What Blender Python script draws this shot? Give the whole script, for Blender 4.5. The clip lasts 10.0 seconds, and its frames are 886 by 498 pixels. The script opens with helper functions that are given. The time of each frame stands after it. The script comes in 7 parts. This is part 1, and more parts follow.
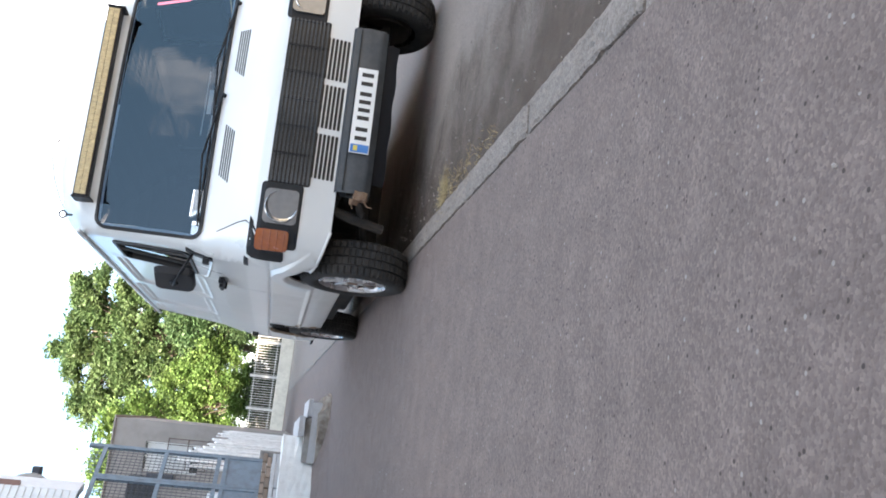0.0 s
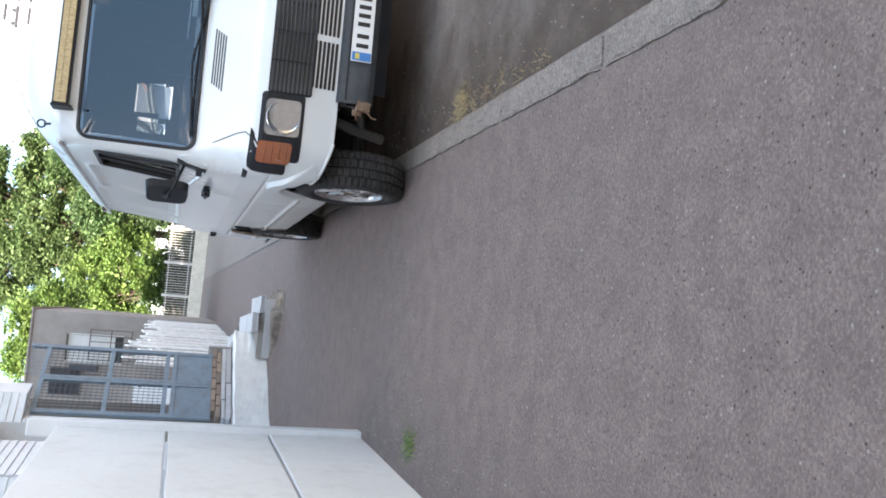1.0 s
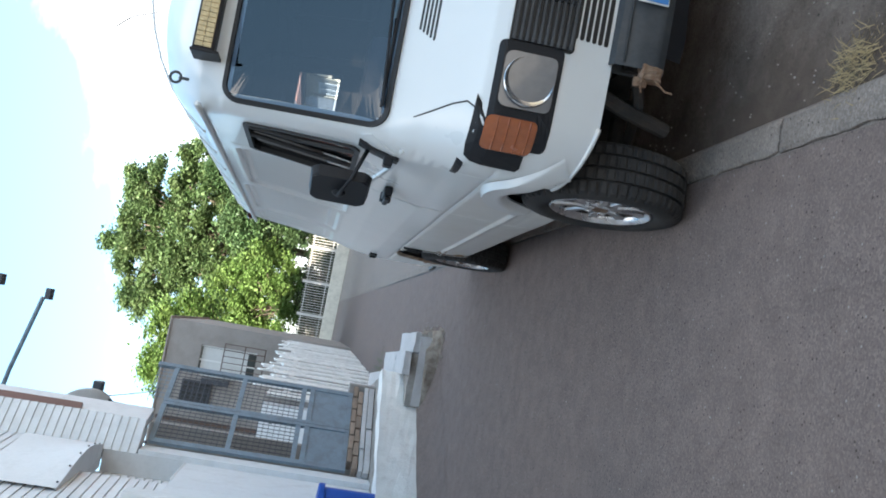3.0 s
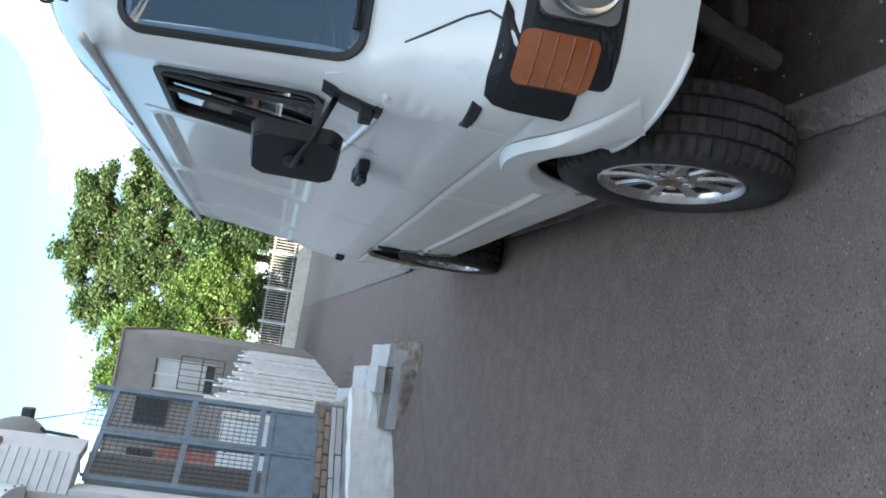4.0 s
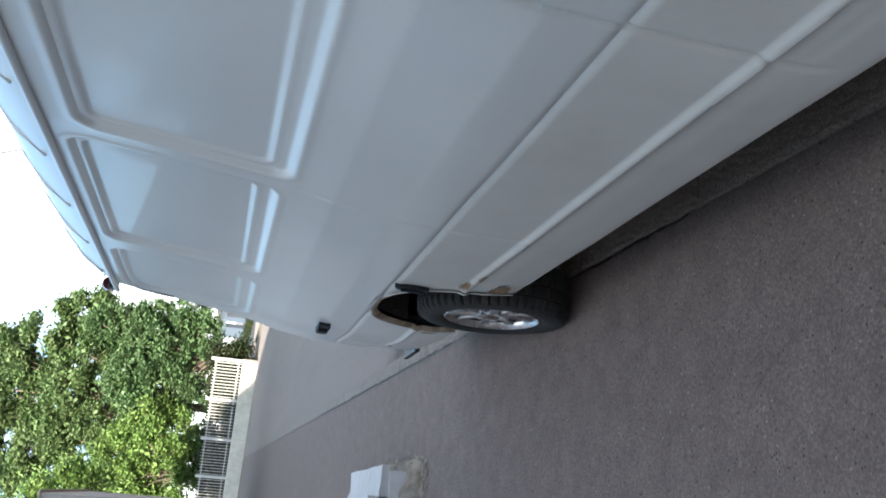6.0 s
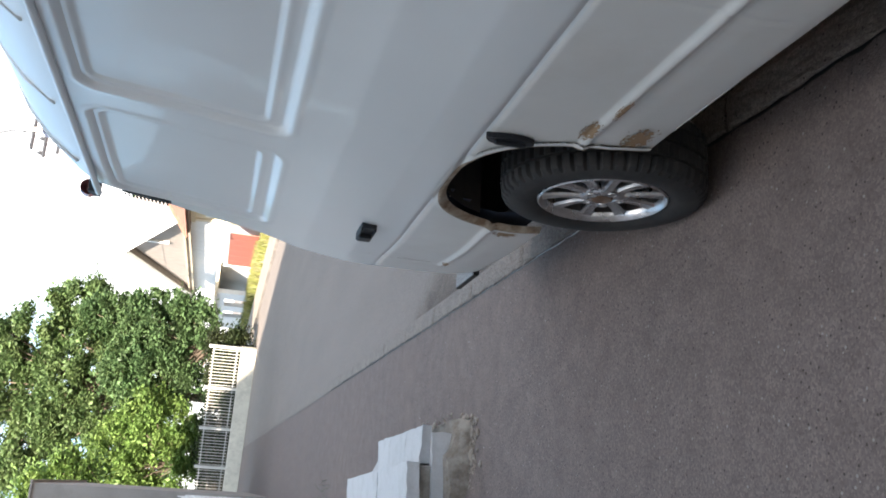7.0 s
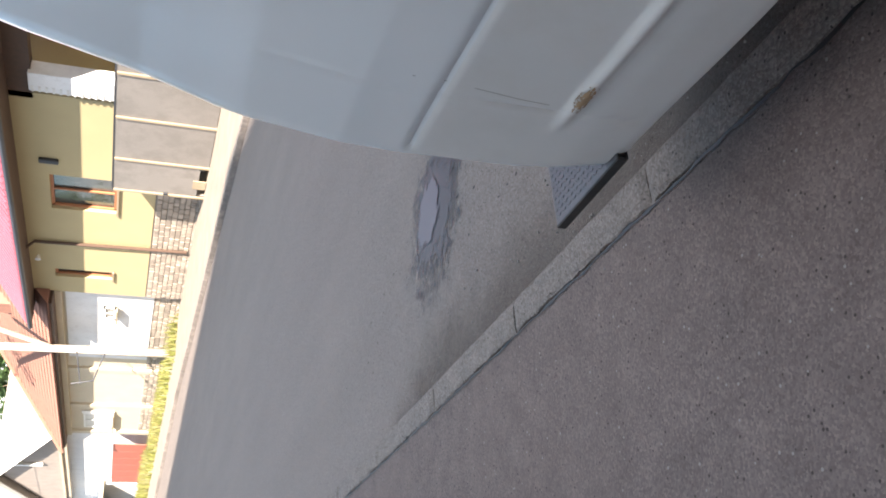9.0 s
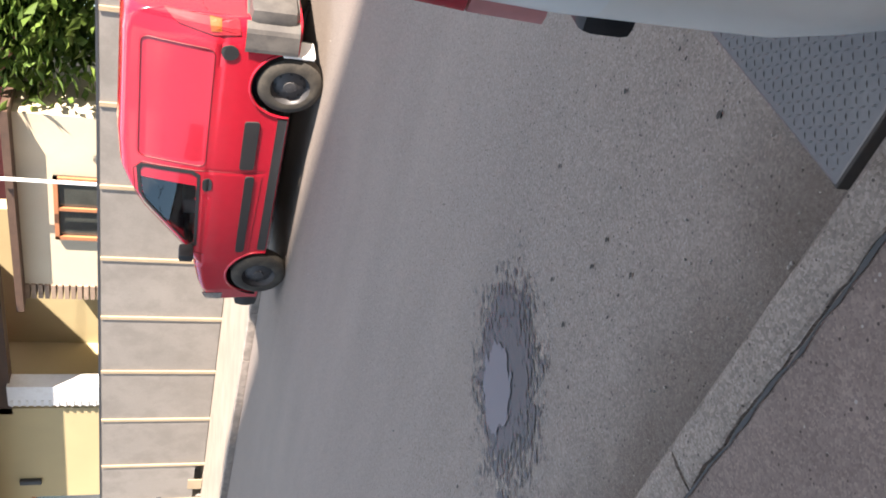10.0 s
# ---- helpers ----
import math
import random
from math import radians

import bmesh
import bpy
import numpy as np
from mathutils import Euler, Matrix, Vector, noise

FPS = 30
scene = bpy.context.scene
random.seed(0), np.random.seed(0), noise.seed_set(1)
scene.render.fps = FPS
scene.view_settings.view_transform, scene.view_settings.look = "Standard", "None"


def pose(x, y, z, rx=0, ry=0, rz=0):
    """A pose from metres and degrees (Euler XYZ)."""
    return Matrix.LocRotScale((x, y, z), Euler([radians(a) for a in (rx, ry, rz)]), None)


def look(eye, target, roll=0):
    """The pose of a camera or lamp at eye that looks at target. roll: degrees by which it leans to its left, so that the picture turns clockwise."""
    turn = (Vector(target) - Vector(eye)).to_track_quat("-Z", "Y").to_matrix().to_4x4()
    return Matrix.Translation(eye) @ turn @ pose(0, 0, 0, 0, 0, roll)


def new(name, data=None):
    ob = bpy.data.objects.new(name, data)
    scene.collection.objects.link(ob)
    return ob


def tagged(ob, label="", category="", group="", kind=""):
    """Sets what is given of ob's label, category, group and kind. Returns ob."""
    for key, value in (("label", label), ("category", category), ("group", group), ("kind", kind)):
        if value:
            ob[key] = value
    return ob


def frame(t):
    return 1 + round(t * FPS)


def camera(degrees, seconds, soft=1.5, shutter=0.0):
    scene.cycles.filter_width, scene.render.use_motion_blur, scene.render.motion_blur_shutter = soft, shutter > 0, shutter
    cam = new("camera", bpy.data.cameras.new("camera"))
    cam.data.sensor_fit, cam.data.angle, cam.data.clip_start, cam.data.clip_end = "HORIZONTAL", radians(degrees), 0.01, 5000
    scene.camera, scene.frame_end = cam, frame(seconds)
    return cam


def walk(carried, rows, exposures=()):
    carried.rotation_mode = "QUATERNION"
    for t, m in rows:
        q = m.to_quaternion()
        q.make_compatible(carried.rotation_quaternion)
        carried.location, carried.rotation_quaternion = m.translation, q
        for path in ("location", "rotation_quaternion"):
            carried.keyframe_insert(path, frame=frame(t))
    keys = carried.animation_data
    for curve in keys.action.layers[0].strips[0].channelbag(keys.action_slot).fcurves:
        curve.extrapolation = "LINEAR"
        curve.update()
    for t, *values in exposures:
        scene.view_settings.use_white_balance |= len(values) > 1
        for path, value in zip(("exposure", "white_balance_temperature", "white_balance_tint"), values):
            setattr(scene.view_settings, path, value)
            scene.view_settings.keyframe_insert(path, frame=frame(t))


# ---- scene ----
cam = camera(52.9, 10.0, 1.8)
PATH = [
    (0, (-0.901, -5.567, 0.725), (-0.484, -3.639, 0.398), -82.1),
    (0.5, (-0.845, -5.509, 0.916), (-0.448, -3.612, 0.422), -81.6),
    (1, (-0.772, -5.453, 1.292), (-0.6, -3.541, 0.733), -84.1),
    (1.5, (-0.838, -5.152, 1.36), (-0.64, -3.197, 0.99), -80.9),
    (2, (-0.727, -4.664, 1.385), (-0.541, -2.7, 1.055), -79.3),
    (2.5, (-0.656, -4.164, 1.397), (-0.414, -2.192, 1.169), -79.3),
    (2.7, (-0.672, -3.921, 1.436), (-0.439, -1.95, 1.194), -79.2),
    (3.8, (-0.612, -2.63, 1.426), (-0.413, -0.664, 1.118), -80.0),
    (4, (-0.591, -2.401, 1.397), (-0.358, -0.444, 1.052), -80.3),
    (4.5, (-0.624, -1.843, 1.398), (-0.355, 0.096, 0.987), -80.7),
    (5, (-0.689, -1.273, 1.405), (-0.182, 0.6, 0.923), -78.7),
    (5.2, (-0.683, -1.046, 1.396), (-0.158, 0.832, 0.949), -79.5),
    (6.3, (-0.884, -0.093, 1.469), (-0.343, 1.782, 1.033), -82.5),
    (6.5, (-0.907, 0.144, 1.477), (-0.453, 2.043, 1.041), -82.1),
    (7, (-0.978, 0.773, 1.477), (-0.44, 2.646, 1.03), -82.6),
    (7.5, (-0.995, 1.391, 1.44), (-0.503, 3.268, 0.959), -85.5),
    (8, (-1.059, 2.049, 1.407), (-0.432, 3.856, 0.822), -84.8),
    (8.5, (-1.048, 2.615, 1.373), (-0.332, 4.374, 0.746), -85.4),
    (9, (-1.028, 3.262, 1.358), (-0.091, 4.911, 0.725), -84.5),
    (9.5, (-0.908, 3.809, 1.334), (0.202, 5.334, 0.667), -87.9),
    (10, (-0.816, 4.358, 1.315), (0.602, 5.628, 0.701), -87.3),
]
TONE = [(0, 3.0, 6400, 14), (1.5, 2.97, 6400, 13), (2.5, 2.66, 6190, 8), (4.0, 2.55, 6060, 8), (4.5, 2.53, 6040, 8), (5.2, 2.53, 5880, 8), (6.5, 2.61, 6280, 10), (7.5, 2.63, 6540, 13), (9, 2.55, 6560, 15), (10, 2.45, 6600, 16)]
walk(cam, [(t, look(eye, aim, roll)) for t, eye, aim, roll in PATH], TONE)

# ---- sky, sun ----
SUN_EL, SUN_AZ = radians(24), radians(73)  # height; light travels along +x turned this much towards +y
world = bpy.data.worlds.new("sky")
scene.world = world
world.use_nodes = True
wt = world.node_tree
sky = wt.nodes.new("ShaderNodeTexSky")
sky.sky_type, sky.sun_disc = "NISHITA", False
sky.sun_elevation, sky.sun_rotation = SUN_EL, radians(270) - SUN_AZ
sky.air_density, sky.dust_density = 1.0, 0.6
co = wt.nodes.new("ShaderNodeTexCoord")
mp = wt.nodes.new("ShaderNodeMapping")
mp.inputs["Scale"].default_value = (1.0, 1.0, 2.2)
mp.inputs["Location"].default_value = (0.005, 6.353, -3.587)
cn = wt.nodes.new("ShaderNodeTexNoise")
cn.inputs["Scale"].default_value, cn.inputs["Detail"].default_value, cn.inputs["Roughness"].default_value = 1.6, 7, 0.55
cr = wt.nodes.new("ShaderNodeValToRGB")
cr.color_ramp.elements[0].position, cr.color_ramp.elements[1].position = 0.48, 0.61
cmix = wt.nodes.new("ShaderNodeMix")
cmix.data_type = "RGBA"
cmix.inputs["B"].default_value = (14.8, 14.4, 13.9, 1)
wt.links.new(co.outputs["Generated"], mp.inputs["Vector"])
wt.links.new(mp.outputs[0], cn.inputs["Vector"])
wt.links.new(cn.outputs["Fac"], cr.inputs["Fac"])
wt.links.new(cr.outputs["Color"], cmix.inputs["Factor"])
haze = wt.nodes.new("ShaderNodeVectorMath")
haze.operation = "MULTIPLY_ADD"
haze.inputs[1].default_value, haze.inputs[2].default_value = (0.8, 0.8, 0.8), (1.1, 2.15, 2.9)
wt.links.new(sky.outputs[0], haze.inputs[0])
wt.links.new(haze.outputs[0], cmix.inputs["A"])
wt.links.new(cmix.outputs["Result"], wt.nodes["Background"].inputs["Color"])
wt.nodes["Background"].inputs["Strength"].default_value = 0.046
sun = new("sun", bpy.data.lights.new("sun", "SUN"))
sun.data.energy, sun.data.angle, sun.data.color = 4.5, radians(0.55), (1.0, 0.88, 0.72)
SUN_WAY = Vector((math.cos(SUN_EL) * math.cos(SUN_AZ), math.cos(SUN_EL) * math.sin(SUN_AZ), -math.sin(SUN_EL)))
sun.rotation_euler = SUN_WAY.to_track_quat("-Z", "Y").to_euler()


# ---- materials ----
def material(name, base, rough=0.6, metal=0.0, vary=0.12, scale=3.0, fine=40.0, bump=0.15, depth=0.004, tint=None, amount=0.0,
             spot_scale=6.0, spot=(0.45, 0.62), coat=0.0, rough_vary=0.1, random=0.0, spec=0.5):
    """A surface with two scales of variation, relief, and optional stains of another colour."""
    m = bpy.data.materials.new(name)
    m.use_nodes = True
    t = m.node_tree
    n, link = t.nodes, t.links.new
    b = n["Principled BSDF"]
    tc = n.new("ShaderNodeTexCoord")
    big, small = n.new("ShaderNodeTexNoise"), n.new("ShaderNodeTexNoise")
    big.inputs["Scale"].default_value, big.inputs["Detail"].default_value = scale, 5
    small.inputs["Scale"].default_value, small.inputs["Detail"].default_value = fine, 4
    for x in (big, small):
        link(tc.outputs["Object"], x.inputs["Vector"])
    addn = n.new("ShaderNodeMath")
    addn.operation = "MULTIPLY_ADD"
    link(big.outputs["Fac"], addn.inputs[0])
    addn.inputs[1].default_value = 0.6
    half = n.new("ShaderNodeMath")
    half.operation = "MULTIPLY"
    link(small.outputs["Fac"], half.inputs[0])
    half.inputs[1].default_value = 0.4
    link(half.outputs[0], addn.inputs[2])
    value = n.new("ShaderNodeMapRange")
    value.inputs["From Min"].default_value, value.inputs["From Max"].default_value = 0.3, 0.7
    value.inputs["To Min"].default_value, value.inputs["To Max"].default_value = 1 - vary, 1 + vary
    link(addn.outputs[0], value.inputs["Value"])
    shade = n.new("ShaderNodeMix")
    shade.data_type, shade.blend_type = "RGBA", "MULTIPLY"
    shade.inputs["Factor"].default_value = 1
    shade.inputs["A"].default_value = (*base, 1)
    link(value.outputs[0], shade.inputs["B"])
    out = shade.outputs["Result"]
    if random:
        info = n.new("ShaderNodeObjectInfo")
        rv = n.new("ShaderNodeMapRange")
        rv.inputs["To Min"].default_value, rv.inputs["To Max"].default_value = 1 - random, 1 + random
        link(info.outputs["Random"], rv.inputs["Value"])
        rm = n.new("ShaderNodeMix")
        rm.data_type, rm.blend_type = "RGBA", "MULTIPLY"
        rm.inputs["Factor"].default_value = 1
        link(out, rm.inputs["A"])
        link(rv.outputs[0], rm.inputs["B"])
        out = rm.outputs["Result"]
    if tint:
        sp = n.new("ShaderNodeTexNoise")
        sp.inputs["Scale"].default_value, sp.inputs["Detail"].default_value, sp.inputs["Roughness"].default_value = spot_scale, 8, 0.65
        link(tc.outputs["Object"], sp.inputs["Vector"])
        ramp = n.new("ShaderNodeMapRange")
        ramp.inputs["From Min"].default_value, ramp.inputs["From Max"].default_value = spot
        ramp.inputs["To Max"].default_value = amount
        link(sp.outputs["Fac"], ramp.inputs["Value"])
        mx = n.new("ShaderNodeMix")
        mx.data_type = "RGBA"
        mx.inputs["B"].default_value = (*tint, 1)
        link(ramp.outputs[0], mx.inputs["Factor"])
        link(out, mx.inputs["A"])
        out = mx.outputs["Result"]
    link(out, b.inputs["Base Color"])
    rr = n.new("ShaderNodeMapRange")
    rr.inputs["To Min"].default_value, rr.inputs["To Max"].default_value = max(0.02, rough - rough_vary), min(1, rough + rough_vary)
    link(big.outputs["Fac"], rr.inputs["Value"])
    link(rr.outputs[0], b.inputs["Roughness"])
    b.inputs["Metallic"].default_value = metal
    b.inputs["Coat Weight"].default_value = coat
    b.inputs["Specular IOR Level"].default_value = spec
    if bump:
        bp = n.new("ShaderNodeBump")
        bp.inputs["Strength"].default_value, bp.inputs["Distance"].default_value = bump, depth
        link(addn.outputs[0], bp.inputs["Height"])
        link(bp.outputs[0], b.inputs["Normal"])
    return m


def asphalt(name, dark, light, warm, crack=0.0, drag=1.0):
    """Worn asphalt: stones of 6 to 12 mm in a binder, patches and dust at larger scales."""
    m = bpy.data.materials.new(name)
    m.use_nodes = True
    t = m.node_tree
    n, link = t.nodes, t.links.new
    b = n["Principled BSDF"]
    tc = n.new("ShaderNodeTexCoord")
    stone = n.new("ShaderNodeTexVoronoi")
    stone.inputs["Scale"].default_value = 150
    stone2 = n.new("ShaderNodeTexVoronoi")
    stone2.inputs["Scale"].default_value = 75
    grit = n.new("ShaderNodeTexNoise")
    grit.inputs["Scale"].default_value, grit.inputs["Detail"].default_value = 210, 3
    mid = n.new("ShaderNodeTexNoise")
    mid.inputs["Scale"].default_value, mid.inputs["Detail"].default_value = 7, 6
    big = n.new("ShaderNodeTexNoise")
    big.inputs["Scale"].default_value, big.inputs["Detail"].default_value = 0.6, 6
    stone3 = n.new("ShaderNodeTexVoronoi")
    stone3.inputs["Scale"].default_value = 95
    for x in (stone, stone2, stone3, grit, big):
        link(tc.outputs["Object"], x.inputs["Vector"])
    along = n.new("ShaderNodeMapping")
    along.inputs["Scale"].default_value = (drag, drag * 0.15 if drag < 1 else 1, 1)
    link(tc.outputs["Object"], along.inputs["Vector"])
    link(along.outputs[0], mid.inputs["Vector"])
    sep = n.new("ShaderNodeSeparateColor")
    link(stone.outputs["Color"], sep.inputs[0])
    ramp = n.new("ShaderNodeValToRGB")
    e = ramp.color_ramp.elements
    e[0].position, e[0].color = 0.0, (*[c * 0.82 for c in dark], 1)
    e[1].position, e[1].color = 1.0, (*[c * 1.18 for c in light], 1)
    for p, c in ((0.35, dark), (0.8, light)):
        x = e.new(p)
        x.color = (*c, 1)
    link(sep.outputs[0], ramp.inputs["Fac"])
    patch = n.new("ShaderNodeMix")
    patch.data_type = "RGBA"
    pr = n.new("ShaderNodeMapRange")
    pr.inputs["From Min"].default_value, pr.inputs["From Max"].default_value, pr.inputs["To Max"].default_value = 0.45, 0.75, 0.55
    link(big.outputs["Fac"], pr.inputs["Value"])
    link(pr.outputs[0], patch.inputs["Factor"])
    link(ramp.outputs["Color"], patch.inputs["A"])
    patch.inputs["B"].default_value = (*warm, 1)
    vm = n.new("ShaderNodeMapRange")
    vm.inputs["From Min"].default_value, vm.inputs["From Max"].default_value = 0.3, 0.7
    vm.inputs["To Min"].default_value, vm.inputs["To Max"].default_value = (0.95, 1.05) if drag < 1 else (0.88, 1.12)
    link(mid.outputs["Fac"], vm.inputs["Value"])
    mul = n.new("ShaderNodeMix")
    mul.data_type, mul.blend_type = "RGBA", "MULTIPLY"
    mul.inputs["Factor"].default_value = 1
    link(patch.outputs["Result"], mul.inputs["A"])
    link(vm.outputs[0], mul.inputs["B"])
    # pale single chips
    sep2 = n.new("ShaderNodeSeparateColor")
    link(stone2.outputs["Color"], sep2.inputs[0])
    chip = n.new("ShaderNodeMath")
    chip.operation = "GREATER_THAN"
    chip.inputs[1].default_value = 0.98
    link(sep2.outputs[0], chip.inputs[0])
    near = n.new("ShaderNodeMath")
    near.operation = "LESS_THAN"
    near.inputs[1].default_value = 0.33
    link(stone2.outputs["Distance"], near.inputs[0])
    both = n.new("ShaderNodeMath")
    both.operation = "MULTIPLY"
    link(chip.outputs[0], both.inputs[0])
    link(near.outputs[0], both.inputs[1])
    pale = n.new("ShaderNodeMix")
    pale.data_type = "RGBA"
    pale.inputs["B"].default_value = (0.23, 0.212, 0.2, 1)
    link(both.outputs[0], pale.inputs["Factor"])
    link(mul.outputs["Result"], pale.inputs["A"])
    # dark pits where stones broke out
    sep3 = n.new("ShaderNodeSeparateColor")
    link(stone3.outputs["Color"], sep3.inputs[0])
    pit = n.new("ShaderNodeMath")
    pit.operation = "GREATER_THAN"
    pit.inputs[1].default_value = 0.965
    link(sep3.outputs[1], pit.inputs[0])
    hole = n.new("ShaderNodeMath")
    hole.operation = "LESS_THAN"
    hole.inputs[1].default_value = 0.38
    link(stone3.outputs["Distance"], hole.inputs[0])
    pits = n.new("ShaderNodeMath")
    pits.operation = "MULTIPLY"
    link(pit.outputs[0], pits.inputs[0])
    link(hole.outputs[0], pits.inputs[1])
    deep = n.new("ShaderNodeMix")
    deep.data_type = "RGBA"
    deep.inputs["B"].default_value = (*[c * 0.4 for c in dark], 1)
    link(pits.outputs[0], deep.inputs["Factor"])
    link(pale.outputs["Result"], deep.inputs["A"])
    out = deep.outputs["Result"]
    if crack:
        wob = n.new("ShaderNodeMix")
        wob.data_type = "RGBA"
        wob.inputs["Factor"].default_value = 0.12
        link(tc.outputs["Object"], wob.inputs["A"])
        link(mid.outputs["Color"], wob.inputs["B"])
        cv = n.new("ShaderNodeTexVoronoi")
        cv.feature = "DISTANCE_TO_EDGE"
        cv.inputs["Scale"].default_value = 0.75
        link(wob.outputs["Result"], cv.inputs["Vector"])
        line = n.new("ShaderNodeMapRange")
        line.inputs["From Min"].default_value, line.inputs["From Max"].default_value = 0.0, 0.006
        line.inputs["To Min"].default_value, line.inputs["To Max"].default_value = crack, 0.0
        link(cv.outputs["Distance"], line.inputs["Value"])
        cm = n.new("ShaderNodeMix")
        cm.data_type = "RGBA"
        cm.inputs["B"].default_value = (*[c * 0.4 for c in dark], 1)
        link(line.outputs[0], cm.inputs["Factor"])
        link(out, cm.inputs["A"])
        out = cm.outputs["Result"]
    link(out, b.inputs["Base Color"])
    b.inputs["Roughness"].default_value = 0.85
    b.inputs["Specular IOR Level"].default_value = 0.3
    hs = n.new("ShaderNodeMath")
    hs.operation = "MULTIPLY_ADD"
    link(stone.outputs["Distance"], hs.inputs[0])
    hs.inputs[1].default_value = -0.8
    link(grit.outputs["Fac"], hs.inputs[2])
    bp = n.new("ShaderNodeBump")
    bp.inputs["Strength"].default_value, bp.inputs["Distance"].default_value = 0.4, 0.003
    link(hs.outputs[0], bp.inputs["Height"])
    link(bp.outputs[0], b.inputs["Normal"])
    return m


def glass(name, tint=(0.5, 0.55, 0.55), clear=0.6, ior=1.7):
    """Thin glazing: what lies behind shows through, and the surface mirrors by its angle."""
    m = bpy.data.materials.new(name)
    m.use_nodes = True
    t = m.node_tree
    n, link = t.nodes, t.links.new
    n.remove(n["Principled BSDF"])
    tr, gl, fr, mx = n.new("ShaderNodeBsdfTransparent"), n.new("ShaderNodeBsdfGlossy"), n.new("ShaderNodeFresnel"), n.new("ShaderNodeMixShader")
    tr.inputs["Color"].default_value = (*[c * clear for c in tint], 1)
    gl.inputs["Roughness"].default_value = 0.02
    fr.inputs["IOR"].default_value = ior
    link(fr.outputs[0], mx.inputs[0])
    link(tr.outputs[0], mx.inputs[1])
    link(gl.outputs[0], mx.inputs[2])
    link(mx.outputs[0], n["Material Output"].inputs["Surface"])
    return m


def decal(name, base, rough, half, lift, grain, spec=0.5):
    """A ragged stain: full in the middle of an ellipse with those half axes, broken into streaks along x towards its rim."""
    m = bpy.data.materials.new(name)
    m.use_nodes = True
    t = m.node_tree
    n, link = t.nodes, t.links.new
    b = n["Principled BSDF"]
    b.inputs["Base Color"].default_value = (*base, 1)
    b.inputs["Roughness"].default_value = rough
    b.inputs["Specular IOR Level"].default_value = spec
    tc = n.new("ShaderNodeTexCoord")
    sc_ = n.new("ShaderNodeMapping")
    sc_.inputs["Scale"].default_value = [1 / h if h else 0 for h in half]
    link(tc.outputs["Object"], sc_.inputs["Vector"])
    ln = n.new("ShaderNodeVectorMath")
    ln.operation = "LENGTH"
    link(sc_.outputs[0], ln.inputs[0])
    mp_ = n.new("ShaderNodeMapping")
    mp_.inputs["Scale"].default_value = grain
    link(tc.outputs["Object"], mp_.inputs["Vector"])
    no = n.new("ShaderNodeTexNoise")
    no.inputs["Scale"].default_value, no.inputs["Detail"].default_value, no.inputs["Roughness"].default_value = 1.0, 3, 0.6
    link(mp_.outputs[0], no.inputs["Vector"])
    big = n.new("ShaderNodeTexNoise")
    big.inputs["Scale"].default_value, big.inputs["Detail"].default_value = 5.0, 3
    link(tc.outputs["Object"], big.inputs["Vector"])
    su = n.new("ShaderNodeMath")
    su.operation = "MULTIPLY_ADD"
    su.inputs[1].default_value = 2.6
    link(no.outputs["Fac"], su.inputs[0])
    link(big.outputs["Fac"], su.inputs[2])
    ad = n.new("ShaderNodeMath")
    ad.operation = "MULTIPLY_ADD"
    ad.inputs[1].default_value = -lift
    link(ln.outputs["Value"], ad.inputs[0])
    link(su.outputs[0], ad.inputs[2])
    mr = n.new("ShaderNodeMapRange")
    mr.inputs["From Min"].default_value, mr.inputs["From Max"].default_value = 1.8 - lift * 0.72, 1.87 - lift * 0.72
    link(ad.outputs[0], mr.inputs["Value"])
    link(mr.outputs[0], b.inputs["Alpha"])
    return m


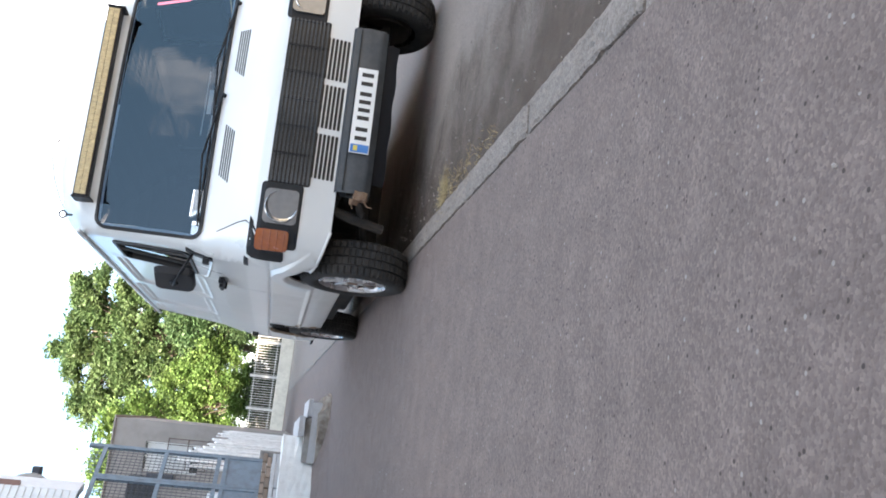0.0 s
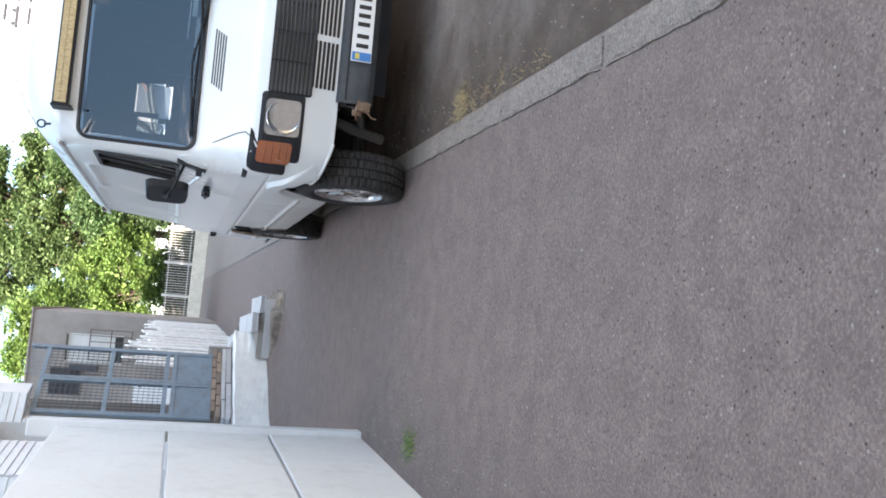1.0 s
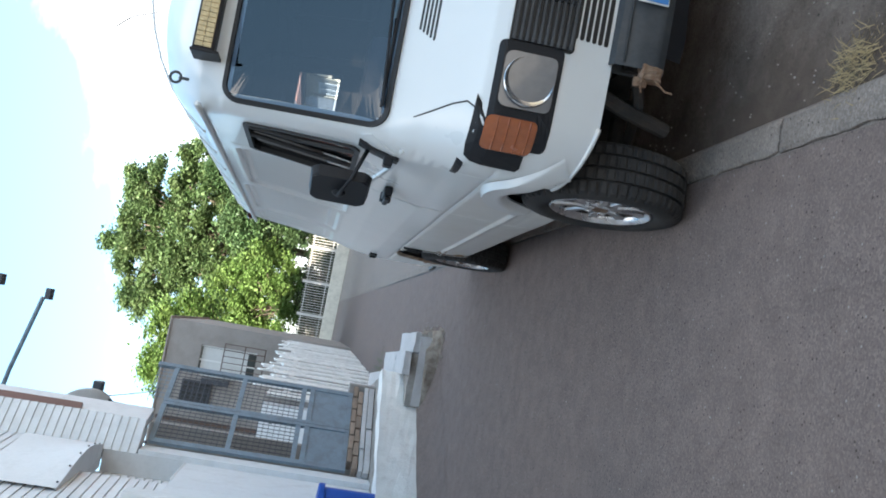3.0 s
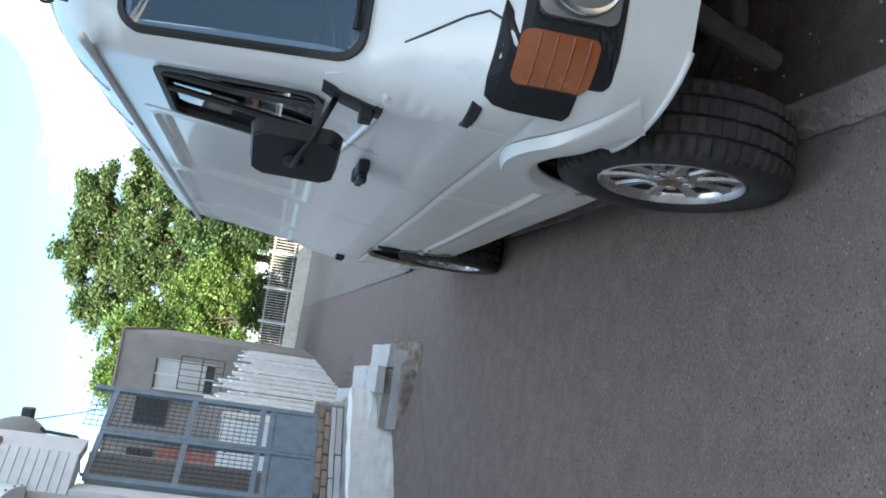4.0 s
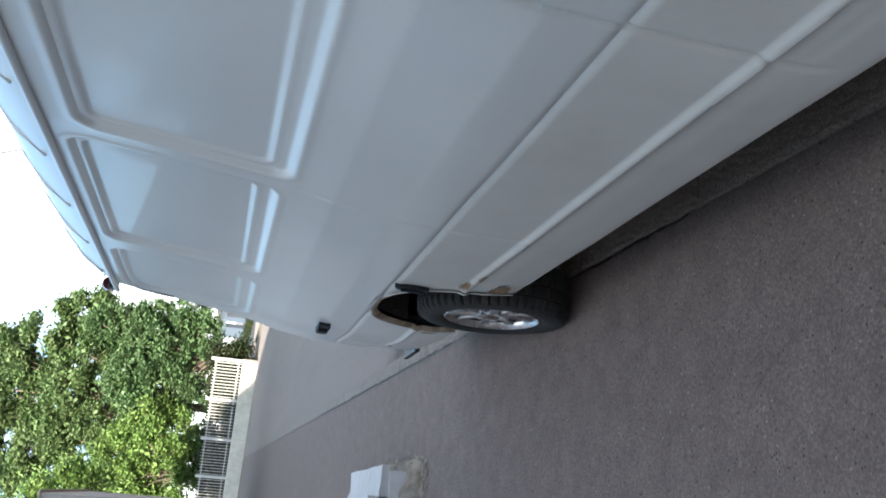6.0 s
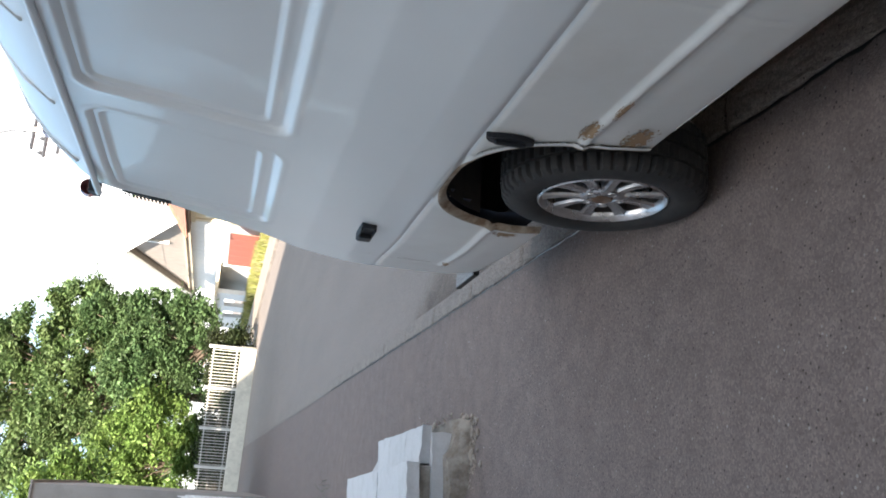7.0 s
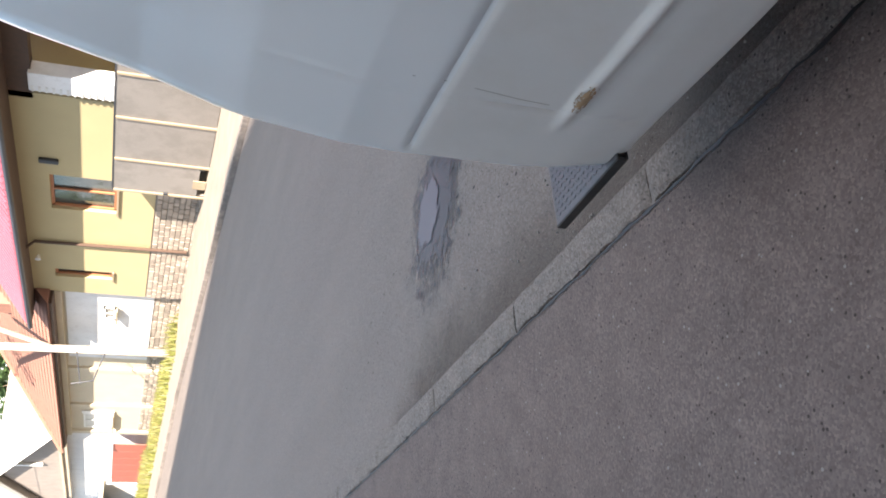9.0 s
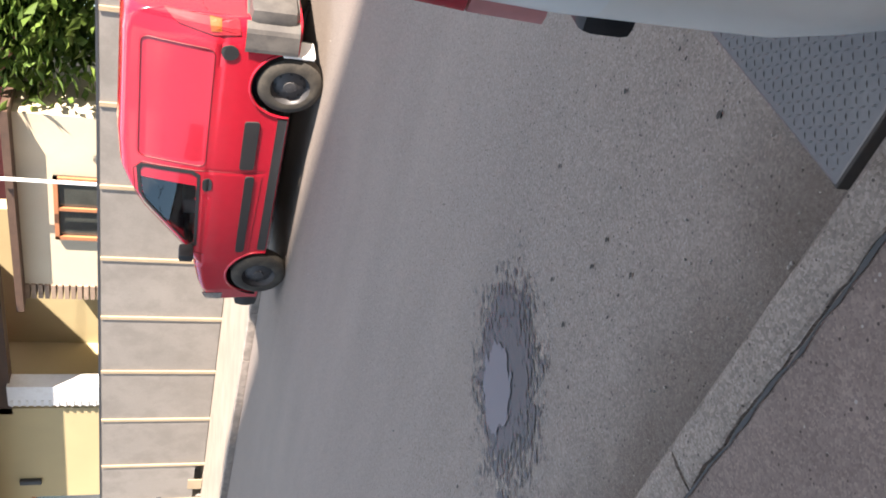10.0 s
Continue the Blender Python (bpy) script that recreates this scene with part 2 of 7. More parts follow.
M = {
    "road": asphalt("road_asphalt", (0.169, 0.145, 0.131), (0.201, 0.174, 0.158), (0.206, 0.175, 0.155), drag=0.35),
    "pave": asphalt("pavement_asphalt", (0.131, 0.103, 0.094), (0.156, 0.124, 0.113), (0.157, 0.12, 0.106), crack=0.2),
    "kerb": material("kerb_concrete", (0.24, 0.213, 0.193), 0.92, vary=0.32, scale=5, fine=120, bump=0.9, depth=0.006, tint=(0.125, 0.113, 0.105), amount=0.6, spot_scale=9, random=0.12),
    "old_kerb": asphalt("worn_kerb_concrete", (0.158, 0.137, 0.123), (0.217, 0.189, 0.17), (0.185, 0.158, 0.137)),
    "dust": material("sandy_walk", (0.27, 0.235, 0.195), 0.95, vary=0.18, scale=1.5, fine=60, bump=0.4, tint=(0.18, 0.16, 0.14), amount=0.5, spot_scale=2),
    "white": material("van_white_paint", (0.63, 0.655, 0.66), 0.3, vary=0.035, scale=1.1, fine=4, bump=0.03, depth=0.01, coat=0.25, rough_vary=0.08),
    # warmer than the upper paint: ground reflection put into the colour, with dirt spots
    "white_low": material("van_lower_paint_ground_tinted", (0.63, 0.635, 0.615), 0.36, vary=0.05, scale=1.6, fine=9, bump=0.03, depth=0.01, coat=0.15, rough_vary=0.1, tint=(0.5, 0.48, 0.43), amount=0.4, spot_scale=3, spot=(0.5, 0.75)),
    "dirty": material("van_dirty_white", (0.52, 0.5, 0.46), 0.5, vary=0.12, scale=2.5, fine=22, bump=0.05, tint=(0.28, 0.23, 0.17), amount=0.5, spot_scale=5),
    "black": material("black_plastic", (0.012, 0.013, 0.016), 0.5, vary=0.25, scale=6, fine=120, bump=0.12, depth=0.001, spec=0.25),
    "seal": material("black_rubber", (0.016, 0.016, 0.017), 0.6, vary=0.2, bump=0.1, depth=0.001),
    "bumper": material("faded_blue_black_bumper", (0.035, 0.042, 0.05), 0.55, vary=0.3, scale=5, fine=60, bump=0.15, depth=0.002, tint=(0.1, 0.1, 0.1), amount=0.3),
    "tyre": material("tyre_rubber", (0.017, 0.0165, 0.0165), 0.85, vary=0.25, scale=8, fine=90, bump=0.25, depth=0.002, tint=(0.045, 0.042, 0.04), amount=0.5, spot_scale=7),
    "alloy": material("alloy_silver", (0.55, 0.55, 0.56), 0.28, metal=0.9, vary=0.12, scale=10, fine=120, bump=0.05, depth=0.001, tint=(0.2, 0.18, 0.16), amount=0.4, spot_scale=14),
    "brake": material("brake_iron", (0.07, 0.06, 0.055), 0.7, metal=0.5, vary=0.3),
    "chassis": material("chassis_dark", (0.02, 0.019, 0.018), 0.85, vary=0.3, tint=(0.06, 0.045, 0.035), amount=0.4),
    # dark interior; its blue stands in for sky mirrored in the windscreen
    "inside": material("van_inside_sky_tinted", (0.022, 0.03, 0.05), 0.9, vary=0.2),
    "rust": material("rusty_steel", (0.13, 0.075, 0.045), 0.9, vary=0.35, scale=14, fine=90, bump=0.5, depth=0.004, tint=(0.26, 0.2, 0.15), amount=0.6, spot_scale=16),
    "rustpaint": material("rust_bitten_paint", (0.36, 0.3, 0.23), 0.8, vary=0.25, scale=14, fine=90, bump=0.4, depth=0.004, tint=(0.17, 0.1, 0.055), amount=0.9, spot_scale=15),
    "glass": glass("tinted_windscreen", (0.6, 0.7, 0.82), 0.9, 1.95),
    "sideglass": glass("side_glass", (0.5, 0.55, 0.6), 0.6, 2.0),
    "lens": material("headlamp_glass", (0.2, 0.205, 0.215), 0.2, metal=0.4, vary=0.15, scale=3, fine=30, bump=0.12, depth=0.006, coat=0.8),
    "reflector": material("lamp_reflector_chrome", (0.46, 0.48, 0.5), 0.2, metal=0.95, vary=0.12, scale=8, fine=60, bump=0.25, depth=0.004, coat=0.6),
    "amber": material("amber_lens", (0.27, 0.075, 0.02), 0.25, vary=0.15, scale=9, fine=60, bump=0.15, coat=0.5),
    "red_lens": material("red_lens", (0.3, 0.02, 0.03), 0.22, vary=0.15, bump=0.1, coat=0.6),
    "pink_lens": material("faded_red_lens", (0.42, 0.17, 0.17), 0.3, vary=0.15, coat=0.5),
    "plate": material("number_plate_white", (0.72, 0.73, 0.73), 0.4, vary=0.05, bump=0.03),
    "plate_blue": material("number_plate_blue", (0.05, 0.19, 0.5), 0.4, vary=0.05, bump=0.03),
    "plate_yellow": material("number_plate_yellow", (0.6, 0.5, 0.1), 0.4, vary=0.05, bump=0.03),
    "ink": material("black_ink", (0.012, 0.012, 0.012), 0.5, bump=0.0),
    "led": material("led_reflector", (0.4, 0.32, 0.175), 0.35, metal=0.3, vary=0.3, scale=60, fine=160, bump=0.3, depth=0.003),
    "chequer": material("chequer_plate_steel", (0.1, 0.096, 0.097), 0.42, metal=0.75, vary=0.25, scale=6, fine=70, bump=0.15, tint=(0.1, 0.095, 0.1), amount=0.5, spot_scale=10),
    "paper": material("paper", (0.7, 0.68, 0.6), 0.8, vary=0.06, bump=0.02),
    "white_wall": material("whitewash", (0.66, 0.67, 0.68), 0.9, vary=0.07, scale=2, fine=30, bump=0.3, depth=0.006, tint=(0.44, 0.43, 0.42), amount=0.5, spot_scale=4, spot=(0.5, 0.75)),
    "lime": material("rough_lime_plaster", (0.74, 0.73, 0.70), 0.95, vary=0.1, scale=6, fine=60, bump=0.8, depth=0.014, tint=(0.4, 0.37, 0.33), amount=0.35, spot_scale=8, spot=(0.55, 0.75)),
    "concrete": material("old_concrete", (0.3, 0.28, 0.255), 0.95, vary=0.28, scale=7, fine=70, bump=0.8, depth=0.012, tint=(0.16, 0.14, 0.12), amount=0.6, spot_scale=6),
    "rubble": material("brown_rubble", (0.2, 0.165, 0.135), 0.95, vary=0.35, scale=9, fine=60, bump=0.9, depth=0.014, tint=(0.3, 0.275, 0.24), amount=0.7, spot_scale=11),
    "block": material("light_block", (0.48, 0.475, 0.48), 0.9, vary=0.1, scale=6, fine=80, bump=0.3, depth=0.004, tint=(0.32, 0.31, 0.3), amount=0.4, random=0.08),
    "brick": material("worn_brick", (0.26, 0.195, 0.15), 0.9, vary=0.2, scale=9, fine=70, bump=0.5, depth=0.006, random=0.18),
    "gate": material("grey_blue_paint", (0.165, 0.215, 0.26), 0.5, vary=0.12, scale=5, fine=60, bump=0.12, tint=(0.1, 0.11, 0.12), amount=0.4, spot_scale=8),
    "picket": material("white_picket_paint", (0.76, 0.75, 0.73), 0.85, vary=0.12, scale=4, fine=50, bump=0.3, tint=(0.3, 0.28, 0.25), amount=0.35, spot_scale=7, random=0.08),
    "red_brick": material("bare_red_brick", (0.27, 0.1, 0.075), 0.9, vary=0.3, scale=7, fine=40, bump=0.4, tint=(0.3, 0.2, 0.17), amount=0.5, spot_scale=6),
    "grey_wall": material("grey_render", (0.28, 0.255, 0.235), 0.92, vary=0.14, scale=1.3, fine=40, bump=0.3, tint=(0.18, 0.165, 0.15), amount=0.4, spot_scale=2),
    "dark_frame": material("dark_brown_wood", (0.075, 0.045, 0.032), 0.7, vary=0.25, scale=8, fine=60, bump=0.2),
    "siding": material("white_siding", (0.6, 0.605, 0.61), 0.6, vary=0.05, bump=0.08, tint=(0.42, 0.42, 0.42), amount=0.3, random=0.03),
    "soffit": material("brown_soffit", (0.16, 0.085, 0.07), 0.6, vary=0.12, bump=0.1),
    "blue": material("blue_plastic", (0.03, 0.1, 0.42), 0.4, vary=0.1, bump=0.05),
    "yellow_wall": material("yellow_render", (0.41, 0.345, 0.2), 0.92, vary=0.05, scale=1.5, fine=40, bump=0.2),
    "cream_wall": material("cream_render", (0.5, 0.445, 0.345), 0.92, vary=0.08, scale=1.5, fine=40, bump=0.25, tint=(0.5, 0.42, 0.32), amount=0.4, spot_scale=2),
    "stone": material("plinth_stone", (0.3, 0.26, 0.22), 0.9, vary=0.25, scale=5, fine=50, bump=0.6, depth=0.01, random=0.25),
    "mortar": material("plinth_mortar", (0.2, 0.18, 0.16), 0.95, vary=0.2, bump=0.5),
    "metal_roof": material("crimson_metal_roof", (0.38, 0.075, 0.105), 0.4, vary=0.1, bump=0.06, random=0.05),
    "tile": material("clay_tile", (0.25, 0.128, 0.095), 0.9, vary=0.22, scale=3, fine=30, bump=0.3, tint=(0.24, 0.13, 0.1), amount=0.5, spot_scale=2),
    "grey_tile": material("grey_roof_sheet", (0.3, 0.265, 0.24), 0.9, vary=0.15, scale=2, fine=30, bump=0.25),
    "zinc": material("galvanised_sheet", (0.225, 0.212, 0.2), 0.55, metal=0.2, vary=0.1, scale=1.6, fine=30, bump=0.1, tint=(0.16, 0.15, 0.14), amount=0.5, spot_scale=2, random=0.06),
    "trim_sand": material("sand_paint", (0.3, 0.245, 0.17), 0.8, vary=0.12, bump=0.15),
    "window_frame": material("wood_window_frame", (0.36, 0.15, 0.07), 0.55, vary=0.15, bump=0.1),
    "white_frame": material("white_window_frame", (0.72, 0.72, 0.7), 0.5, vary=0.05, bump=0.05),
    "pane": material("dark_pane", (0.05, 0.055, 0.05), 0.08, vary=0.3, scale=2, bump=0.02, coat=0.5),
    "curtain": material("net_curtain", (0.6, 0.6, 0.58), 0.9, vary=0.1),
    "pole": material("street_pole_concrete", (0.5, 0.46, 0.4), 0.9, vary=0.15, scale=4, fine=60, bump=0.3),
    "steel": material("dark_steel", (0.06, 0.065, 0.075), 0.5, metal=0.5, vary=0.2, bump=0.1),
    "wire": material("wire_black", (0.03, 0.03, 0.03), 0.6, vary=0.1, bump=0.0),
    "red": material("red_car_paint", (0.43, 0.008, 0.024), 0.22, vary=0.07, scale=1.5, fine=12, bump=0.02, coat=0.6, rough_vary=0.06),
    # body red darkened to draw the shade inside grooves
    "red_groove": material("dark_red_groove_shade", (0.16, 0.006, 0.01), 0.5, vary=0.1, bump=0.0),
    "dusty_tyre": material("dusty_tyre_rubber", (0.035, 0.032, 0.028), 0.9, vary=0.3, scale=8, fine=70, bump=0.3, depth=0.002, tint=(0.085, 0.075, 0.06), amount=0.6, spot_scale=6),
    "car_plastic": material("worn_grey_bumper", (0.055, 0.053, 0.053), 0.55, vary=0.2, scale=5, fine=50, bump=0.1, tint=(0.1, 0.095, 0.088), amount=0.4, spot_scale=5),
    "red_gate": material("red_sheet_gate", (0.34, 0.1, 0.068), 0.6, vary=0.12, bump=0.1),
    "grey_plastic": material("black_trim_plastic", (0.022, 0.022, 0.024), 0.6, vary=0.15, bump=0.1),
    "hubcap": material("steel_wheel", (0.06, 0.06, 0.065), 0.5, metal=0.4, vary=0.2),
    "bark": material("bark", (0.13, 0.1, 0.075), 0.95, vary=0.3, scale=9, fine=50, bump=0.8, depth=0.02),
    "straw": material("dry_straw", (0.3, 0.235, 0.125), 0.9, vary=0.2),
    "fence_paint": material("old_white_fence_paint", (0.42, 0.41, 0.38), 0.7, vary=0.15, bump=0.1, random=0.1),
    "plinth": material("cream_plinth_paint", (0.52, 0.49, 0.42), 0.9, vary=0.12, scale=2, bump=0.3, tint=(0.3, 0.28, 0.24), amount=0.4, spot_scale=3),
    "pebble": material("pebble", (0.27, 0.25, 0.235), 0.9, vary=0.3, scale=30, bump=0.2),
}


def leaf(name, base, other):
    m = material(name, base, 0.5, vary=0.3, scale=0.6, fine=6, bump=0.0, tint=other, amount=0.8, spot_scale=0.8, spot=(0.42, 0.62))
    b = m.node_tree.nodes["Principled BSDF"]
    b.inputs["Subsurface Weight"].default_value = 0.0
    t = m.node_tree
    col = b.inputs["Base Color"].links[0].from_socket
    geo, rv, rm = t.nodes.new("ShaderNodeNewGeometry"), t.nodes.new("ShaderNodeMapRange"), t.nodes.new("ShaderNodeMix")
    rv.inputs["To Min"].default_value, rv.inputs["To Max"].default_value = 0.55, 1.45
    rm.data_type, rm.blend_type = "RGBA", "MULTIPLY"
    rm.inputs["Factor"].default_value = 1
    t.links.new(geo.outputs["Random Per Island"], rv.inputs["Value"])
    t.links.new(col, rm.inputs["A"])
    t.links.new(rv.outputs[0], rm.inputs["B"])
    t.links.new(rm.outputs["Result"], b.inputs["Base Color"])
    tl, mx = t.nodes.new("ShaderNodeBsdfTranslucent"), t.nodes.new("ShaderNodeMixShader")
    col = b.inputs["Base Color"].links[0].from_socket
    t.links.new(col, tl.inputs["Color"])
    mx.inputs[0].default_value = 0.45
    t.links.new(b.outputs[0], mx.inputs[1])
    t.links.new(tl.outputs[0], mx.inputs[2])
    t.links.new(mx.outputs[0], t.nodes["Material Output"].inputs["Surface"])
    return m


M["leaf"] = leaf("tree_leaves", (0.12, 0.19, 0.075), (0.15, 0.2, 0.08))
M["leaf_light"] = leaf("light_leaves", (0.15, 0.245, 0.065), (0.175, 0.245, 0.07))
M["leaf_dark"] = leaf("dark_leaves", (0.095, 0.165, 0.068), (0.115, 0.175, 0.075))
M["vine_leaf"] = leaf("vine_leaves", (0.11, 0.185, 0.04), (0.15, 0.215, 0.045))
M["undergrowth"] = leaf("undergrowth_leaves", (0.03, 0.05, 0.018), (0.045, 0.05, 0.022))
M["grass"] = leaf("dry_grass", (0.17, 0.19, 0.05), (0.27, 0.25, 0.1))
M["stain"] = decal("tar_splash", (0.04, 0.037, 0.041), 0.5, (0.5, 0.42, 0), 1.05, (19, 56, 1))
M["tar"] = decal("tar_patch", (0.095, 0.091, 0.106), 0.5, (0.25, 0.2, 0), 3.2, (10, 24, 1))


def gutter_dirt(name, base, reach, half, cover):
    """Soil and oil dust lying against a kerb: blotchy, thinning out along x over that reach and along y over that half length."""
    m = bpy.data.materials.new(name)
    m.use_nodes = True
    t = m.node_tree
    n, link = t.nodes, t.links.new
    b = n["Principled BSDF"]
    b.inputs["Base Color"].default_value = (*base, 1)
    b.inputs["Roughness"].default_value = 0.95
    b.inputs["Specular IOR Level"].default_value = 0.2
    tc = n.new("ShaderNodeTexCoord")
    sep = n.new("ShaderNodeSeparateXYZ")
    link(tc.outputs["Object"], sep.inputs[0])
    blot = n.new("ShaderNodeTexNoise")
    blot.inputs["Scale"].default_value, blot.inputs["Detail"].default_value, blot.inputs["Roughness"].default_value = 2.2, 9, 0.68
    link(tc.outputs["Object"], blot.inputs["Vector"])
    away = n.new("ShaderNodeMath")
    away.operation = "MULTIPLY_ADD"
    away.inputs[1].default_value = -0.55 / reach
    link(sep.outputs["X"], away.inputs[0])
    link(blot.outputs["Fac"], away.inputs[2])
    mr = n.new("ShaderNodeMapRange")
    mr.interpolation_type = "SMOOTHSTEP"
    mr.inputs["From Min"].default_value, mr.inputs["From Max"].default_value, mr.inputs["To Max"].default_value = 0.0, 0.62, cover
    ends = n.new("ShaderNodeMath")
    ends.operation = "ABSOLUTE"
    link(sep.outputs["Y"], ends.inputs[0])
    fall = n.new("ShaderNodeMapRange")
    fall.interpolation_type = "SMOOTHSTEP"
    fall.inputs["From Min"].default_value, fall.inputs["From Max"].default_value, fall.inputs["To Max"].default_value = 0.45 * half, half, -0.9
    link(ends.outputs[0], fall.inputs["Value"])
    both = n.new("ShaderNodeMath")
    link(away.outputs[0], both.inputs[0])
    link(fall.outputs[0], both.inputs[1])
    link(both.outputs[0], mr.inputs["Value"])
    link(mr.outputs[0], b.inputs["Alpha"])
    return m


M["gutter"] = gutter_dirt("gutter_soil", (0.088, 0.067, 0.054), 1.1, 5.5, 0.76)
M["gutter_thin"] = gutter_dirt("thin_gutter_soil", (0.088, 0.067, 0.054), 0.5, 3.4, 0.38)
M["rust_stain"] = decal("rust_stain", (0.27, 0.18, 0.105), 0.85, (0, 0.85, 0.85), 1.5, (3, 5, 5))


# ---- building helpers ----
def ob_mesh(name, bm, mat, smooth=False):
    bmesh.ops.recalc_face_normals(bm, faces=bm.faces)
    me = bpy.data.meshes.new(name)
    bm.to_mesh(me)
    bm.free()
    for m in mat if isinstance(mat, (list, tuple)) else [mat]:
        me.materials.append(m)
    if smooth:
        me.polygons.foreach_set("use_smooth", [True] * len(me.polygons))
        if smooth is not True:
            me.set_sharp_from_angle(angle=radians(smooth))
    return new(name, me)


def part(name, bm, mat, parent, label="", smooth=False):
    ob = ob_mesh(name, bm, mat, smooth)
    ob.parent = parent
    if label:
        tagged(ob, label)
    return ob


def thing(name, label, category, at=(0, 0, 0), turn=0, group="", kind=""):
    ob = new(name)
    ob.empty_display_size = 0.1
    ob.matrix_basis = pose(*at, 0, 0, turn)
    return tagged(ob, label, category, group, kind)


def single(name, bm, mat, label="", category="", group="", kind="", smooth=False):
    return tagged(ob_mesh(name, bm, mat, smooth), label, category, group, kind)


def box(bm, x0, y0, z0, x1, y1, z1, bevel=0.0, m=None, mi=0):
    g = bmesh.new()
    bmesh.ops.create_cube(g, size=1)
    for v in g.verts:
        v.co = Vector(((x0 + x1) / 2 + v.co.x * (x1 - x0), (y0 + y1) / 2 + v.co.y * (y1 - y0), (z0 + z1) / 2 + v.co.z * (z1 - z0)))
    if bevel:
        bmesh.ops.bevel(g, geom=g.edges[:], offset=bevel, segments=2, affect="EDGES", profile=0.6)
    add(bm, g, m, mi)
    return bm


def add(bm, g, m=None, mi=0):
    """Adds a bmesh to another one, moved by m."""
    vs = {v: bm.verts.new(m @ v.co if m else v.co) for v in g.verts}
    for f in g.faces:
        try:
            nf = bm.faces.new([vs[v] for v in f.verts])
            nf.material_index = mi or f.material_index
            nf.smooth = f.smooth
        except ValueError:
            pass
    g.free()


def B(*a, **k):
    return box(bmesh.new(), *a, **k)


def tube(bm, path, r, n=8, caps=True):
    """A round bar along a list of points; r is one radius or one for each point."""
    pts = [Vector(p) for p in path]
    rad = r if isinstance(r, (list, tuple)) else [r] * len(pts)
    rings, side = [], None
    for i, p in enumerate(pts):
        d = (pts[min(i + 1, len(pts) - 1)] - pts[max(i - 1, 0)]).normalized()
        if side is None:
            side = d.cross((0, 0, 1))
            if side.length < 0.05:
                side = d.cross((1, 0, 0))
        side = (side - d * side.dot(d)).normalized()
        up = d.cross(side)
        rings.append([bm.verts.new(p + rad[i] * (math.cos(a) * side + math.sin(a) * up)) for a in (2 * math.pi * k / n for k in range(n))])
    for a, b in zip(rings, rings[1:]):
        for k in range(n):
            bm.faces.new((a[k], a[(k + 1) % n], b[(k + 1) % n], b[k]))
    if caps:
        bm.faces.new(rings[0][::-1])
        bm.faces.new(rings[-1])
    return bm


def T(path, r, n=8):
    return tube(bmesh.new(), path, r, n)


def prism(outline, height, m=None):
    """A flat outline in xy, given depth in z, moved by m."""
    bm = bmesh.new()
    lo = [bm.verts.new((x, y, 0)) for x, y in outline]
    hi = [bm.verts.new((x, y, height)) for x, y in outline]
    n = len(lo)
    bm.faces.new(lo[::-1])
    bm.faces.new(hi)
    for i in range(n):
        bm.faces.new((lo[i], lo[(i + 1) % n], hi[(i + 1) % n], hi[i]))
    if m:
        bmesh.ops.transform(bm, matrix=m, verts=bm.verts)
    return bm


def lathe(profile, n=48, axis="x", notch=None):
    """Turns a profile of (along, radius) about an axis; notch(i, k) pulls ring k of slice i inwards."""
    bm = bmesh.new()
    rings = []
    for i in range(n):
        a = 2 * math.pi * i / n
        ring = []
        for k, (u, r) in enumerate(profile):
            r -= notch(i, k) if notch else 0
            c, s = r * math.cos(a), r * math.sin(a)
            ring.append(bm.verts.new((u, c, s) if axis == "x" else (c, u, s) if axis == "y" else (c, s, u)))
        rings.append(ring)
    for i in range(n):
        a, b = rings[i], rings[(i + 1) % n]
        for k in range(len(profile) - 1):
            bm.faces.new((a[k], a[k + 1], b[k + 1], b[k]))
    return bm


def rounded(u0, v0, u1, v1, r, n=5):
    """The outline of a rounded rectangle."""
    pts = []
    for cu, cv, a0 in ((u1 - r, v1 - r, 0), (u0 + r, v1 - r, 90), (u0 + r, v0 + r, 180), (u1 - r, v0 + r, 270)):
        for k in range(n + 1):
            a = radians(a0 + 90 * k / n)
            pts.append((cu + r * math.cos(a), cv + r * math.sin(a)))
    return pts


def dense(outline, like=None, step=0.06):
    """The outline with points added on its long edges, as many as the outline like would need."""
    out = []
    like = like or outline
    for i, p in enumerate(outline):
        q = outline[(i + 1) % len(outline)]
        a, b = like[i], like[(i + 1) % len(like)]
        n = max(1, math.ceil(math.hypot(b[0] - a[0], b[1] - a[1]) / step))
        out += [(p[0] + (q[0] - p[0]) * k / n, p[1] + (q[1] - p[1]) * k / n) for k in range(n)]
    return out


def patch(fn, outline, off, thick, rings=6):
    """A plate with that outline, laid on the surface fn(u, v, off) and following it."""
    bm = bmesh.new()
    outline = dense(outline)
    cu, cv = sum(p[0] for p in outline) / len(outline), sum(p[1] for p in outline) / len(outline)
    last = None
    for k in range(rings + 1):
        f = 1 - k / rings
        if k == rings:
            mid = bm.verts.new(fn(cu, cv, off))
            for i in range(len(last)):
                bm.faces.new((last[i], last[(i + 1) % len(last)], mid))
            break
        row = [bm.verts.new(fn(cu + (u - cu) * f, cv + (v - cv) * f, off)) for u, v in outline]
        if k == 0:
            base = [bm.verts.new(fn(u, v, off - thick)) for u, v in outline]
            for i in range(len(row)):
                bm.faces.new((base[i], base[(i + 1) % len(row)], row[(i + 1) % len(row)], row[i]))
        else:
            for i in range(len(row)):
                bm.faces.new((last[i], last[(i + 1) % len(row)], row[(i + 1) % len(row)], row[i]))
        last = row
    return bm


